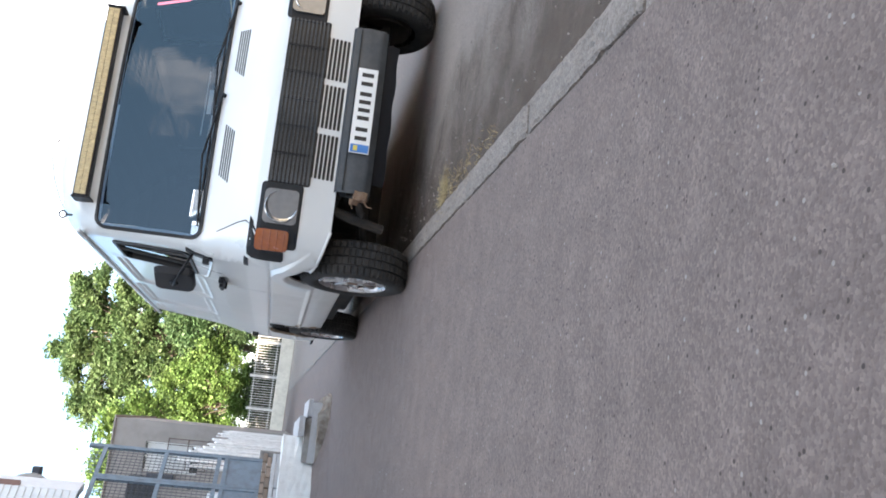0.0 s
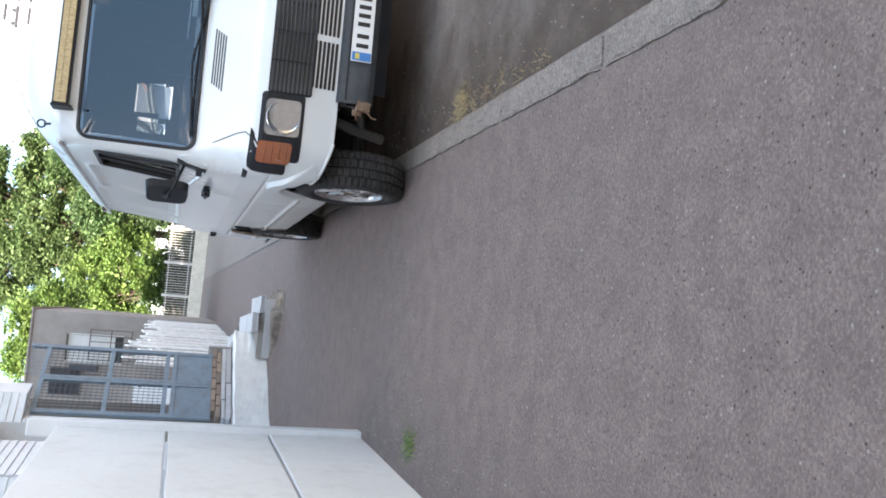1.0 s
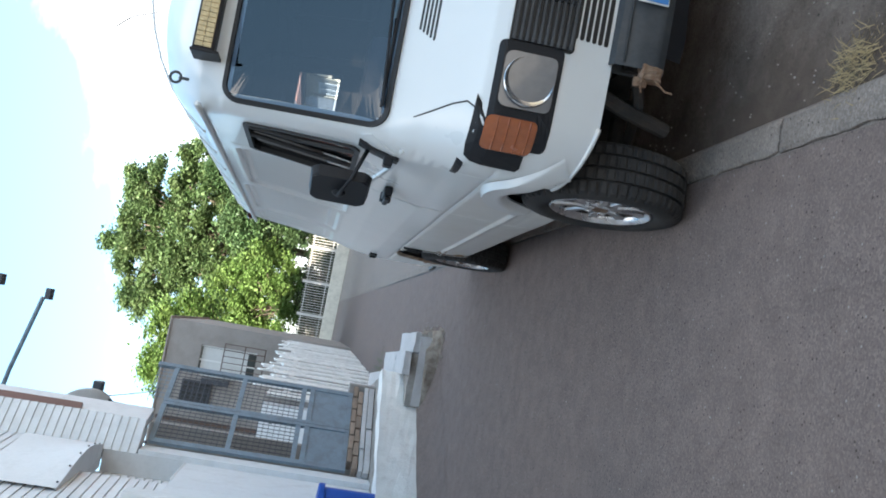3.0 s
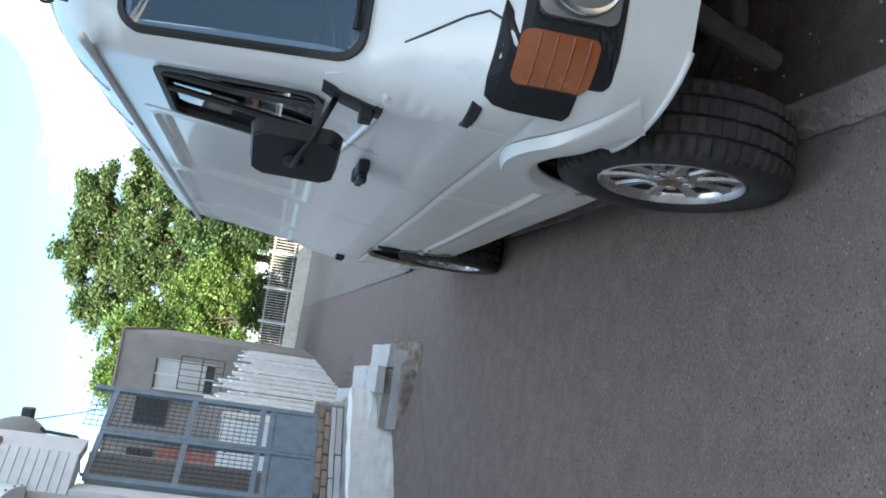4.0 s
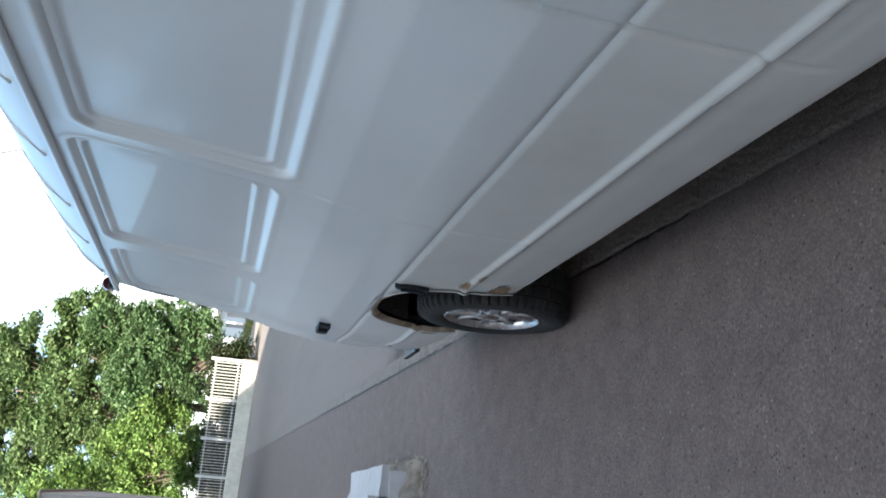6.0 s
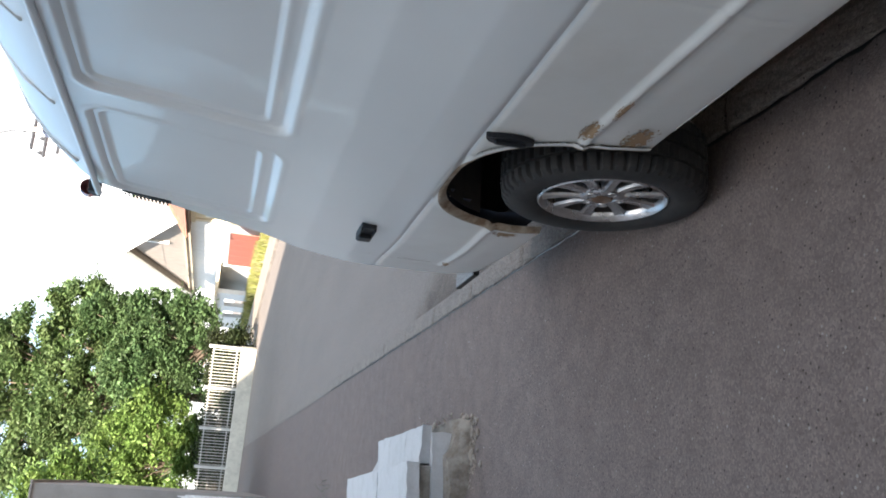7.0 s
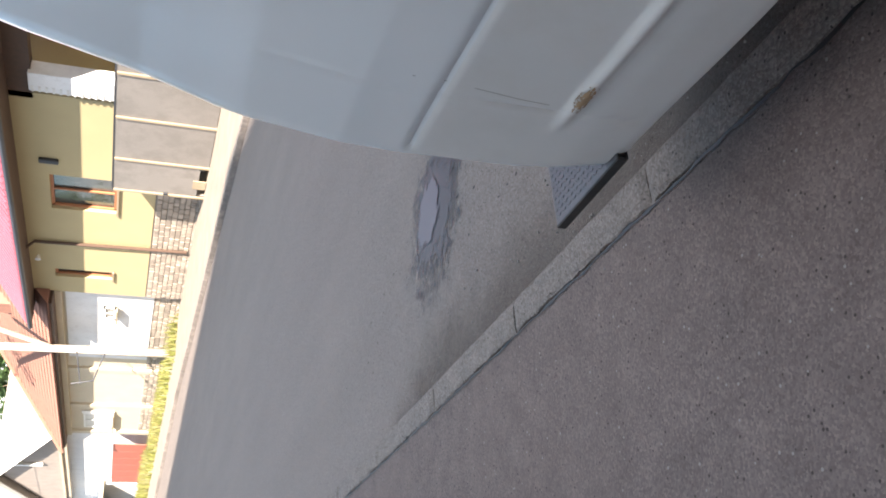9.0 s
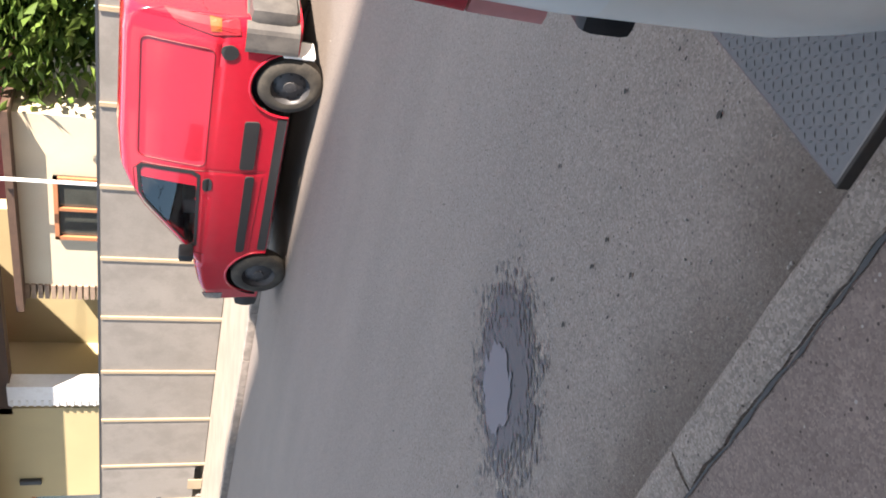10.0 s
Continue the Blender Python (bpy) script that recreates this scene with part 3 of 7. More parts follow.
def frame_patch(fn, outer, inner, off, thick):
    """A closed trim strip between two outlines with as many points."""
    bm = bmesh.new()
    outer, inner = dense(outer), dense(inner, outer)
    rows = [[bm.verts.new(fn(u, v, o)) for u, v in pts] for pts, o in ((outer, off - thick), (outer, off), (inner, off), (inner, off - thick))]
    n = len(outer)
    for a, b in zip(rows, rows[1:]):
        for i in range(n):
            bm.faces.new((a[i], a[(i + 1) % n], b[(i + 1) % n], b[i]))
    return bm


def grid(fn, us, vs, keep=None):
    """A surface fn(u, v) over the lists us and vs; keep(u, v) leaves cells out."""
    bm = bmesh.new()
    vv = [[bm.verts.new(fn(u, v)) for v in vs] for u in us]
    for i in range(len(us) - 1):
        for j in range(len(vs) - 1):
            if keep is None or keep((us[i] + us[i + 1]) / 2, (vs[j] + vs[j + 1]) / 2):
                bm.faces.new((vv[i][j], vv[i + 1][j], vv[i + 1][j + 1], vv[i][j + 1]))
    loose = [v for v in bm.verts if not v.link_faces]
    bmesh.ops.delete(bm, geom=loose, context="VERTS")
    return bm


def steps(a, b, n):
    return [a + (b - a) * i / n for i in range(n + 1)]


def table(pairs):
    """A smooth curve through (position, value) pairs."""
    ps = [p for p, _ in pairs]
    qs = [q for _, q in pairs]

    def at(p):
        if p <= ps[0]:
            return qs[0]
        for i in range(len(ps) - 1):
            if p <= ps[i + 1]:
                f = (p - ps[i]) / (ps[i + 1] - ps[i])
                return qs[i] + (qs[i + 1] - qs[i]) * f
        return qs[-1]

    return at


def soft(a, b, x):
    f = min(1, max(0, (x - a) / (b - a)))
    return f * f * (3 - 2 * f)


# ---- ground, kerbs, walks ----
def kerb_x(y):
    return 0.228 + 0.0128 * y


single("ground", grid(lambda u, v: (u, v, 0), [-400, -60, -12, 0, 12, 60, 400], [-400, -60, -12, 0, 20, 60, 400]), M["road"], kind="structure")
single("pavement", grid(lambda u, v: (-3.2 + (kerb_x(v) - 0.067 + 3.2) * u, v, 0.005), [0, 0.5, 1], [-40, -8, 0, 8, 20, 46]), M["pave"], kind="structure")


def far_kerb_x(y):
    return 7.35 + 0.045 * (y - 12) if y < 30 else 8.16 - 0.05 * (y - 30)


FAR_Y = [-40, 6, 12, 16, 20, 24, 27, 30, 34, 38, 42, 48, 60, 90]
fw = grid(lambda u, v: (far_kerb_x(v) + 0.14 + (16 - far_kerb_x(v)) * u, v, 0.085), [0, 0.5, 1], FAR_Y)
single("walk_far", fw, M["dust"], kind="structure")


# ---- the white van ----
XC, HUB_R = 0.957, 0.335
v_side = table([(0.34, 0.03), (0.385, 0.012), (0.5, 0.0), (0.86, 0.0), (1.0, 0.006), (1.2, 0.035), (1.28, 0.055), (1.4, 0.08), (1.7, 0.115), (2.0, 0.145), (2.06, 0.15),
                (2.12, 0.175), (2.2, 0.235), (2.28, 0.32), (2.35, 0.42), (2.41, 0.54), (2.45, 0.65), (2.48, 0.77), (2.495, 0.88), (2.5, 0.95)])
v_front = table([(0.38, -0.5), (0.5, -0.515), (0.7, -0.545), (0.93, -0.54), (0.98, -0.515), (1.02, -0.465), (1.1, -0.38), (1.2, -0.28), (1.27, -0.215), (1.3, -0.195),
                 (1.95, 0.085), (2.06, 0.12), (2.12, 0.17), (2.2, 0.28), (2.28, 0.45), (2.35, 0.68), (2.41, 0.95), (2.45, 1.2), (2.5, 1.9)])
v_rear = table([(0.4, 4.745), (0.6, 4.78), (0.9, 4.787), (1.25, 4.78), (1.6, 4.725), (2.0, 4.63), (2.1, 4.585), (2.2, 4.53), (2.32, 4.42), (2.42, 4.2), (2.5, 3.6)])
v_rx = table([(0.4, 0.2), (0.95, 0.22), (1.15, 0.2), (1.3, 0.1), (1.95, 0.07), (2.1, 0.2), (2.3, 0.3), (2.42, 0.2), (2.5, 0.005)])
v_ry = table([(0.4, 0.24), (0.95, 0.27), (1.15, 0.24), (1.3, 0.12), (1.95, 0.16), (2.1, 0.3), (2.5, 0.6)])
v_rr = table([(0.4, 0.06), (1.2, 0.064), (2.0, 0.12), (2.3, 0.2), (2.42, 0.18), (2.5, 0.005)])
TAPER = 0.038
PANELS = ((0.985, 1.335, 2.16, 1.955), (2.26, 1.365, 3.42, 2.0), (3.57, 1.37, 4.49, 2.0))


def bow(d):
    return 0.05 * (d / 0.75) ** 2


def rr_dist(u, v, r0, r):
    """Signed distance to a rounded rectangle."""
    qu = abs(u - (r0[0] + r0[2]) / 2) - (r0[2] - r0[0]) / 2 + r
    qv = abs(v - (r0[1] + r0[3]) / 2) - (r0[3] - r0[1]) / 2 + r
    return math.hypot(max(qu, 0), max(qv, 0)) + min(max(qu, qv), 0) - r


def bump_line(d, w):
    return math.exp(-((d / w) ** 2))


def van_relief(y, z):
    """Pressed lines of the side, inwards positive."""
    d = 0.0
    if y > -0.3:
        d += 0.007 * bump_line(z - 0.853, 0.009)
    if z < 0.66:
        d -= 0.010 * (soft(0.558, 0.572, z) - soft(0.58, 0.6, z)) * soft(0.3, 0.45, y) * (1 - soft(4.5, 4.62, y))
        d += 0.006 * bump_line(z - 0.5, 0.006) * soft(0.3, 0.4, y) * (1 - soft(0.86, 0.9, y))
    for p in PANELS:
        s = rr_dist(y, z, p, 0.07)
        t = rr_dist(y, z, (p[0] + 0.05, p[1] + 0.068, p[2] - 0.045, p[3] - 0.035), 0.045)
        d += 0.015 * soft(0.0, 0.02, -s) + 0.007 * soft(0.0, 0.012, -t) - 0.003 * bump_line(s - 0.01, 0.012) - 0.002 * bump_line(t - 0.008, 0.008)
    if 0.44 < z < 1.97:
        d += 0.009 * bump_line(y - 0.905, 0.006)
        d += 0.005 * bump_line(y - 2.2, 0.005) * (1 - soft(1.28, 1.34, z))
    if 0.42 < z < 1.2:
        d += 0.004 * bump_line(y - 4.53, 0.005)
    if 0.86 < z < 1.3 and y < 0.9:
        d += 0.006 * bump_line(y + 0.14 - 0.1 * (z - 1.1), 0.006)
    d += TAPER * soft(4.05, 4.71, y)
    # soft dents
    d += 0.006 * (noise.noise((y * 1.7, z * 2.3, 4.0))) * soft(1.3, 1.1, z)
    return d


def side_pt(y, z, off=0.0):
    xs, rx, ry, rr = v_side(z), v_rx(z), v_ry(z), v_rr(z)
    ye = v_front(z) + bow(XC - xs - rx)
    yr = v_rear(z)
    x = xs + van_relief(y, z)
    if y < ye + ry:
        f = min(1, (ye + ry - y) / ry)
        x += rx * (1 - math.sqrt(max(0, 1 - f * f)))
    elif y > yr - rr:
        f = min(1, (y - yr + rr) / rr)
        x += rr * (1 - math.sqrt(max(0, 1 - f * f)))
    return Vector((x - off, y, z))


def front_pt(x, z, off=0.0):
    xs, rx, ry = v_side(z), v_rx(z), v_ry(z)
    d = abs(x - XC)
    lim = XC - xs - rx
    y = v_front(z) + bow(min(d, lim))
    if d > lim:
        f = min(1, (d - lim) / rx)
        y += ry * (1 - math.sqrt(max(0, 1 - f * f)))
    slope = (v_front(z + 0.01) - v_front(z - 0.01)) / 0.02
    n = Vector((0, -1, slope)).normalized()
    return Vector((x, y, z)) + n * off


def rear_pt(x, z, off=0.0):
    return Vector((x, v_rear(z) + off, z))


def in_front_arch(y, z):
    return (y + 0.03) ** 2 + (z - 0.355) ** 2 < 0.39**2 or (z < 0.60 and y < -0.03)


def in_rear_arch(y, z):
    return (abs(y - 3.375) / 0.449) ** 2.6 + (max(0, z - 0.38) / 0.48) ** 2.6 < 1


DOOR_GLASS = [(0.13, 1.37), (0.82, 1.37), (0.85, 1.40), (0.85, 1.83), (0.825, 1.86), (0.34, 1.86), (0.30, 1.84), (0.10, 1.42), (0.10, 1.39)]


def inside(pts, u, v):
    c = False
    for (a, b), (p, q) in zip(pts, pts[1:] + pts[:1]):
        if (b > v) != (q > v) and u < (p - a) * (v - b) / (q - b) + a:
            c = not c
    return c


REAR_GLASS = ((0.3, 1.58, 0.68, 1.92), (0.72, 1.62, 0.86, 1.9), (1.054, 1.62, 1.194, 1.9), (1.234, 1.58, 1.614, 1.92))


def van_shell(side, ny, rows, extra=0.0, doors=True):
    """Half of the skin: side +1 is the half at small x. extra moves it inwards."""
    cols = [("f", a) for a in steps(0, 1, 22)] + [("c", a) for a in steps(0, 90, 12)[1:]] + [("s", a) for a in steps(0, 1, ny)[1:]]
    cols += [("k", a) for a in steps(0, 90, 8)[1:]] + [("r", a) for a in steps(0, 1, 12)[1:]]

    def at(c, z):
        kind, a = c
        xs, rx, ry, rr = v_side(z), v_rx(z), v_ry(z), v_rr(z)
        lim = XC - xs - rx
        ye, yr = v_front(z) + bow(lim), v_rear(z)
        if kind == "f":
            p = (XC - lim * a, v_front(z) + bow(lim * a))
        elif kind == "c":
            p = (xs + rx - rx * math.sin(radians(a)), ye + ry - ry * math.cos(radians(a)))
        elif kind == "s":
            y = ye + ry + (yr - rr - ye - ry) * a
            p = (xs + van_relief(y, z), y)
        elif kind == "k":
            p = (xs + TAPER + rr - rr * math.cos(radians(a)), yr - rr + rr * math.sin(radians(a)))
        else:
            p = (xs + TAPER + rr + (XC - xs - TAPER - rr) * a, yr)
        if kind == "c":
            p = (p[0] + van_relief(p[1], z), p[1])
        x, y = p
        if extra:
            x += extra * (1 - (x - xs) / (XC - xs + 0.001))
            y += extra if y < 1 else -extra if y > 3.5 else 0
        return (x if side > 0 else 2 * XC - x, y, z)

    def keep(i, z):
        kind = cols[i][0]
        x, y, _ = at(cols[i], z)
        xm = x if x < XC else 2 * XC - x
        if kind in "fc" and xm > 0.148 + 0.05 * (z - 1.3) / 0.62 and 1.305 < z < 1.925:
            return False
        if kind == "f" and z < 0.53:
            return False
        if kind == "c" and z < 0.53 + 0.08 * cols[i][1] / 90:
            return False
        if kind == "s":
            if in_front_arch(y, z) or in_rear_arch(y, z):
                return False
            if inside(DOOR_GLASS, y, z):
                return False
        if kind == "r":
            for r0 in REAR_GLASS:
                if r0[0] < x < r0[2] and r0[1] < z < r0[3]:
                    return False
        return True

    bm = bmesh.new()
    vv = [[bm.verts.new(at(c, z)) for z in rows] for c in cols]
    for i in range(len(cols) - 1):
        for j in range(len(rows) - 1):
            if keep(i + 1, (rows[j] + rows[j + 1]) / 2):
                f = bm.faces.new((vv[i][j], vv[i + 1][j], vv[i + 1][j + 1], vv[i][j + 1]))
                # side faces below the seam get the paint warmed for reflected ground
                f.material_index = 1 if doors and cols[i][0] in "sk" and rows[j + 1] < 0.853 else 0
    bmesh.ops.delete(bm, geom=[v for v in bm.verts if not v.link_faces], context="VERTS")
    return bm


def roughen_plate(bm):
    bmesh.ops.subdivide_edges(bm, edges=bm.edges[:], cuts=2, use_grid_fill=True)
    for v in bm.verts:
        v.co += noise.noise_vector(v.co * 30) * 0.012
    return bm


van = thing("van", "white high-roofed panel van with rust-bitten arches, parked across the kerb", "van")
Z_ROWS = steps(0.372, 0.52, 10) + steps(0.52, 2.06, 180)[1:] + [2.09, 2.12, 2.16, 2.2, 2.24, 2.28, 2.32, 2.35, 2.38, 2.41, 2.43, 2.45, 2.465, 2.48, 2.488, 2.495, 2.498, 2.5]
Z_FEW = steps(0.40, 2.06, 40) + Z_ROWS[-18:]
shell = van_shell(1, 520, Z_ROWS)
add(shell, van_shell(-1, 90, Z_FEW))
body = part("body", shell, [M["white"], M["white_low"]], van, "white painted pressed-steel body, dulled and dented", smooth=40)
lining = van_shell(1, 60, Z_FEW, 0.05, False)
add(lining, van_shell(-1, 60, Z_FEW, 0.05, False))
part("cab_lining", lining, M["inside"], van, "dark inner lining, tinted blue for the sky mirrored in the glass")

# underside, wheel wells, axles
under = bmesh.new()
box(under, 0.09, 0.45, 0.44, 1.82, 2.9, 0.5)
box(under, 0.09, 3.82, 0.44, 1.82, 4.6, 0.5)
box(under, 0.42, -0.42, 0.5, 1.5, 0.5, 0.58)
box(under, 0.42, 2.8, 0.62, 1.5, 3.9, 0.68)
for xa in (0.45, 1.4):
    box(under, xa, -0.45, 0.38, xa + 0.07, 4.6, 0.47)
# unseen low tray and side boxes, added to keep light off the ground below
under_block = B(0.2, 0.5, 0.17, 1.7, 2.86, 0.439, 0.03)
box(under, 0.1, 0.48, 0.28, 0.19, 2.88, 0.439)
box(under, 0.27, 4.02, 0.2, 1.7, 4.6, 0.439)
box(under, 1.78, 0.45, 0.2, 1.86, 2.9, 0.44)
box(under, 1.78, 3.85, 0.32, 1.86, 4.6, 0.44)
tube(under, [(1.0, 0.3, 0.3), (1.0, 3.2, 0.33)], 0.05, 10)
part("under_light_block", under_block, M["chassis"], van)
part("underbody", under, M["chassis"], van, "dark dirty underbody with two chassis rails and unseen light-blocking boxes")
for cy, top in ((-0.03, 0.8), (3.375, 0.86)):
    for xa, xb in ((0.03, 0.40), (1.51, 1.884)):
        well = bmesh.new()
        arc = [(cy + 0.45 * math.cos(a), 0.36 + (top - 0.36) * math.sin(a)) for a in (math.pi * k / 16 for k in range(17))]
        if cy < 1:
            arc = [p for p in arc if p[0] > -0.3]
        else:
            arc = [p for p in arc if p[1] > 0.62 or p[0] < cy]
        ra = [well.verts.new((xa, y, z)) for y, z in arc]
        rb = [well.verts.new((xb, y, z)) for y, z in arc]
        for i in range(len(arc) - 1):
            well.faces.new((ra[i], ra[i + 1], rb[i + 1], rb[i]))
        inner = rb if xa < 1 else ra
        well.faces.new(inner + [well.verts.new((xb if xa < 1 else xa, arc[-1][0], 0.33)), well.verts.new((xb if xa < 1 else xa, arc[0][0], 0.33))])
        part("wheel_well", well, M["chassis"], van)
part("axle", T([(0.15, 3.35, HUB_R), (1.76, 3.35, HUB_R)], 0.045, 12), M["chassis"], van)
part("axle", T([(0.15, 0.02, HUB_R - 0.02), (1.76, 0.02, HUB_R - 0.02)], 0.035, 10), M["chassis"], van)
link_arm = T([(0.24, -0.08, 0.30), (0.36, -0.36, 0.36), (0.5, -0.44, 0.42)], 0.022, 8)
tube(link_arm, [(0.3, -0.3, 0.22), (0.33, -0.36, 0.42), (0.36, -0.38, 0.52)], 0.03, 8)
part("suspension_arm", link_arm, M["chassis"], van, "dark dirty suspension arm behind the broken bumper end")


# wheels
def make_wheel(parent, at, side, r=HUB_R, steer=0):
    """One alloy wheel; side +1 shows its face towards small x."""
    k = r / 0.335
    tread = [(0.2, 0.212), (0.212, 0.24), (0.212, 0.28), (0.2, 0.315), (0.188, 0.328), (0.184, 0.333), (0.152, 0.336), (0.15, 0.322), (0.142, 0.322), (0.14, 0.337), (0.099, 0.338),
             (0.097, 0.322), (0.088, 0.322), (0.086, 0.338), (0.046, 0.337), (0.044, 0.322), (0.036, 0.322), (0.034, 0.335), (0.008, 0.332), (-0.004, 0.325), (-0.014, 0.308),
             (-0.02, 0.28), (-0.02, 0.25), (-0.012, 0.226), (-0.002, 0.214), (0.006, 0.21)]
    tread = [(u * side * k, rad * k) for u, rad in tread]
    shoulder = {4, 5, 6, 17, 18, 19}
    middle = {9, 10, 13, 14}

    def notch(i, q):
        if q in shoulder:
            return 0.013 * k if i % 4 == 0 else 0.0
        if q in middle:
            return 0.009 * k if (i + 2) % 4 == 0 else 0.0
        return 0.0

    ty = part("tyre", lathe(tread, 208, "x", notch), M["tyre"], parent, "worn black road tyre", smooth=28)
    rim_bm = lathe([(u * side * k, rad * k) for u, rad in ((0.004, 0.214), (-0.006, 0.213), (-0.01, 0.208), (-0.004, 0.202), (0.012, 0.196), (0.02, 0.194))], 72)
    part("rim", rim_bm, M["alloy"], ty, "five twin-spoke alloy rim, scratched", smooth=40)
    part("rim_barrel", lathe([(u * side * k, rad * k) for u, rad in ((0.0195, 0.1945), (0.05, 0.188), (0.17, 0.186))], 48), M["brake"], ty, "dark inner rim barrel", smooth=40)
    for j in range(10):
        a = 2 * math.pi * (j // 2) / 5 + (0.295 if j % 2 else -0.295) + 0.3

        def spoke(u, v):
            w = (0.0185 - 0.003 * math.sin(math.pi * u) + 0.006 * u**3) * k
            edge = soft(0.72, 1.0, abs(v))
            x = (0.004 + 0.006 * math.sin(math.pi * u) + 0.004 * u + 0.009 * edge + 0.002 * (1 - soft(0.0, 0.6, abs(v)))) * side * k
            rad, off = (0.052 + 0.146 * u) * k, v * w
            return Vector((x, rad * math.cos(a) - off * math.sin(a), rad * math.sin(a) + off * math.cos(a)))

        sb = grid(spoke, steps(0, 1, 10), [-1, -0.9, -0.72, -0.45, 0, 0.45, 0.72, 0.9, 1])
        for v in (-1, 1):
            add(sb, grid(lambda u, q: spoke(u, v) + Vector((0.03 * side * k * q, 0, 0)), steps(0, 1, 10), [0, 1]))
        part("spoke", sb, M["alloy"], ty, smooth=35)
    hub = lathe([(u * side * k, rad * k) for u, rad in ((0.004, 0.0005), (0.004, 0.036), (0.0, 0.04), (0.001, 0.058), (0.004, 0.068), (0.012, 0.076), (0.06, 0.08))], 40)
    part("hub", hub, M["alloy"], ty, smooth=40)
    part("centre_cap", lathe([(u * side * k, rad * k) for u, rad in ((-0.006, 0.0005), (-0.005, 0.02), (-0.002, 0.033), (0.006, 0.036))], 28), M["rust"], ty, "brown worn centre cap", smooth=40)
    for j in range(5):
        a = 2 * math.pi * j / 5 + 0.3
        c_, s_ = 0.056 * k * math.cos(a), 0.056 * k * math.sin(a)
        pocket = lathe([(u * side * k, rad * k) for u, rad in ((0.0, 0.0175), (-0.0025, 0.0165), (-0.002, 0.0145), (0.008, 0.0135), (0.009, 0.0005))], 16)
        bmesh.ops.translate(pocket, verts=pocket.verts, vec=(0, c_, s_))
        part("bolt_pocket", pocket, M["alloy"], ty, smooth=50)
        bolt = lathe([(u * side * k, rad * k) for u, rad in ((0.002, 0.0005), (0.002, 0.0085), (0.008, 0.0095), (0.01, 0.0095))], 6)
        bmesh.ops.translate(bolt, verts=bolt.verts, vec=(0, c_, s_))
        part("wheel_bolt", bolt, M["brake"], ty)
    part("brake_disc", lathe([(u * side * k, rad * k) for u, rad in ((0.07, 0.0005), (0.07, 0.15), (0.075, 0.17), (0.2, 0.17))], 32), M["brake"], ty, "dark brake disc and shield")
    ty.matrix_basis = pose(*at, 0, 0, steer)
    return ty


w_fr = make_wheel(van, (0.0, 0.0, HUB_R), 1, steer=3)
w_rr = make_wheel(van, (0.0, 3.35, HUB_R), 1)
w_fl = make_wheel(van, (1.914, 0.0, HUB_R), -1, steer=3)
w_rl = make_wheel(van, (1.914, 3.35, HUB_R), -1)
for wheel, spin in ((w_fr, 28), (w_rr, 30), (w_fl, 70), (w_rl, 5)):
    wheel.matrix_basis = wheel.matrix_basis @ pose(0, 0, 0, spin)

# arch trims
def flare_off(deg, v):
    rise = soft(-0.1, 0.2, v) * (1 - soft(0.9, 1.0, v))
    return 0.003 + 0.03 * rise * soft(27, 33, deg) * (0.1 + 0.9 * soft(148, 116, deg))


fl = grid(lambda u, v: side_pt(-0.03 + (0.385 + 0.108 * v) * math.cos(u), 0.355 + (0.385 + 0.108 * v) * math.sin(u), flare_off(math.degrees(u), v)),
          steps(radians(146), radians(26), 60), [0, 0.1, 0.2, 0.35, 0.5, 0.65, 0.8, 0.9, 0.93, 0.96, 1.0])
part("arch_flare", fl, M["white"], body, "white wheel-arch flare, chipped", smooth=50)
lipf = T([side_pt(-0.03 + 0.39 * math.cos(a), 0.355 + 0.39 * math.sin(a), 0.002) for a in (radians(d) for d in range(-8, 141, 5))], 0.011, 8)
part("arch_lip", lipf, M["white"], body, smooth=True)


def rear_arch(a, k=1.0):
    c, s = math.cos(a), math.sin(a)
    return 3.375 + 0.43 * k * math.copysign(abs(c) ** (2 / 2.6), c), 0.38 + 0.46 * k * abs(s) ** (2 / 2.6)


def arch_edge(u, v):
    """The rear arch's rolled edge: v from 0 inside to 1 on the skin."""
    return side_pt(*rear_arch(u, 0.985 + 0.095 * v), 0.007) + Vector((0.06 * max(0, 0.5 - v) ** 1.5, 0, 0))


ARCH_A = [radians(d) for d in range(-2, 183, 2)]
part("arch_lip", grid(arch_edge, ARCH_A, steps(0, 0.66, 8)), M["rustpaint"], body, "rusted rear arch lip", smooth=50)
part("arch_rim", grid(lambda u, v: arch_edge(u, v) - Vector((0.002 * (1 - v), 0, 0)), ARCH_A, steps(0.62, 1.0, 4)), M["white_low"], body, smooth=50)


def rust_spread(y0, z0, hy, hz):
    """A ragged rust stain on the side, round a point."""
    ob = part("rust_stain", patch(side_pt, [(y0 + 1.3 * hy * math.cos(a), z0 + 1.3 * hz * math.sin(a)) for a in steps(0, 6.1, 23)], 0.004, 0.004, 6), M["rust_stain"], body)
    c = side_pt(y0, z0)
    ob.data.transform(Matrix.Translation(-c))
    ob.data.transform(Matrix.Diagonal((1, 1 / hy, 1 / hz, 1)))
    ob.location, ob.scale = c, (1, hy, hz)


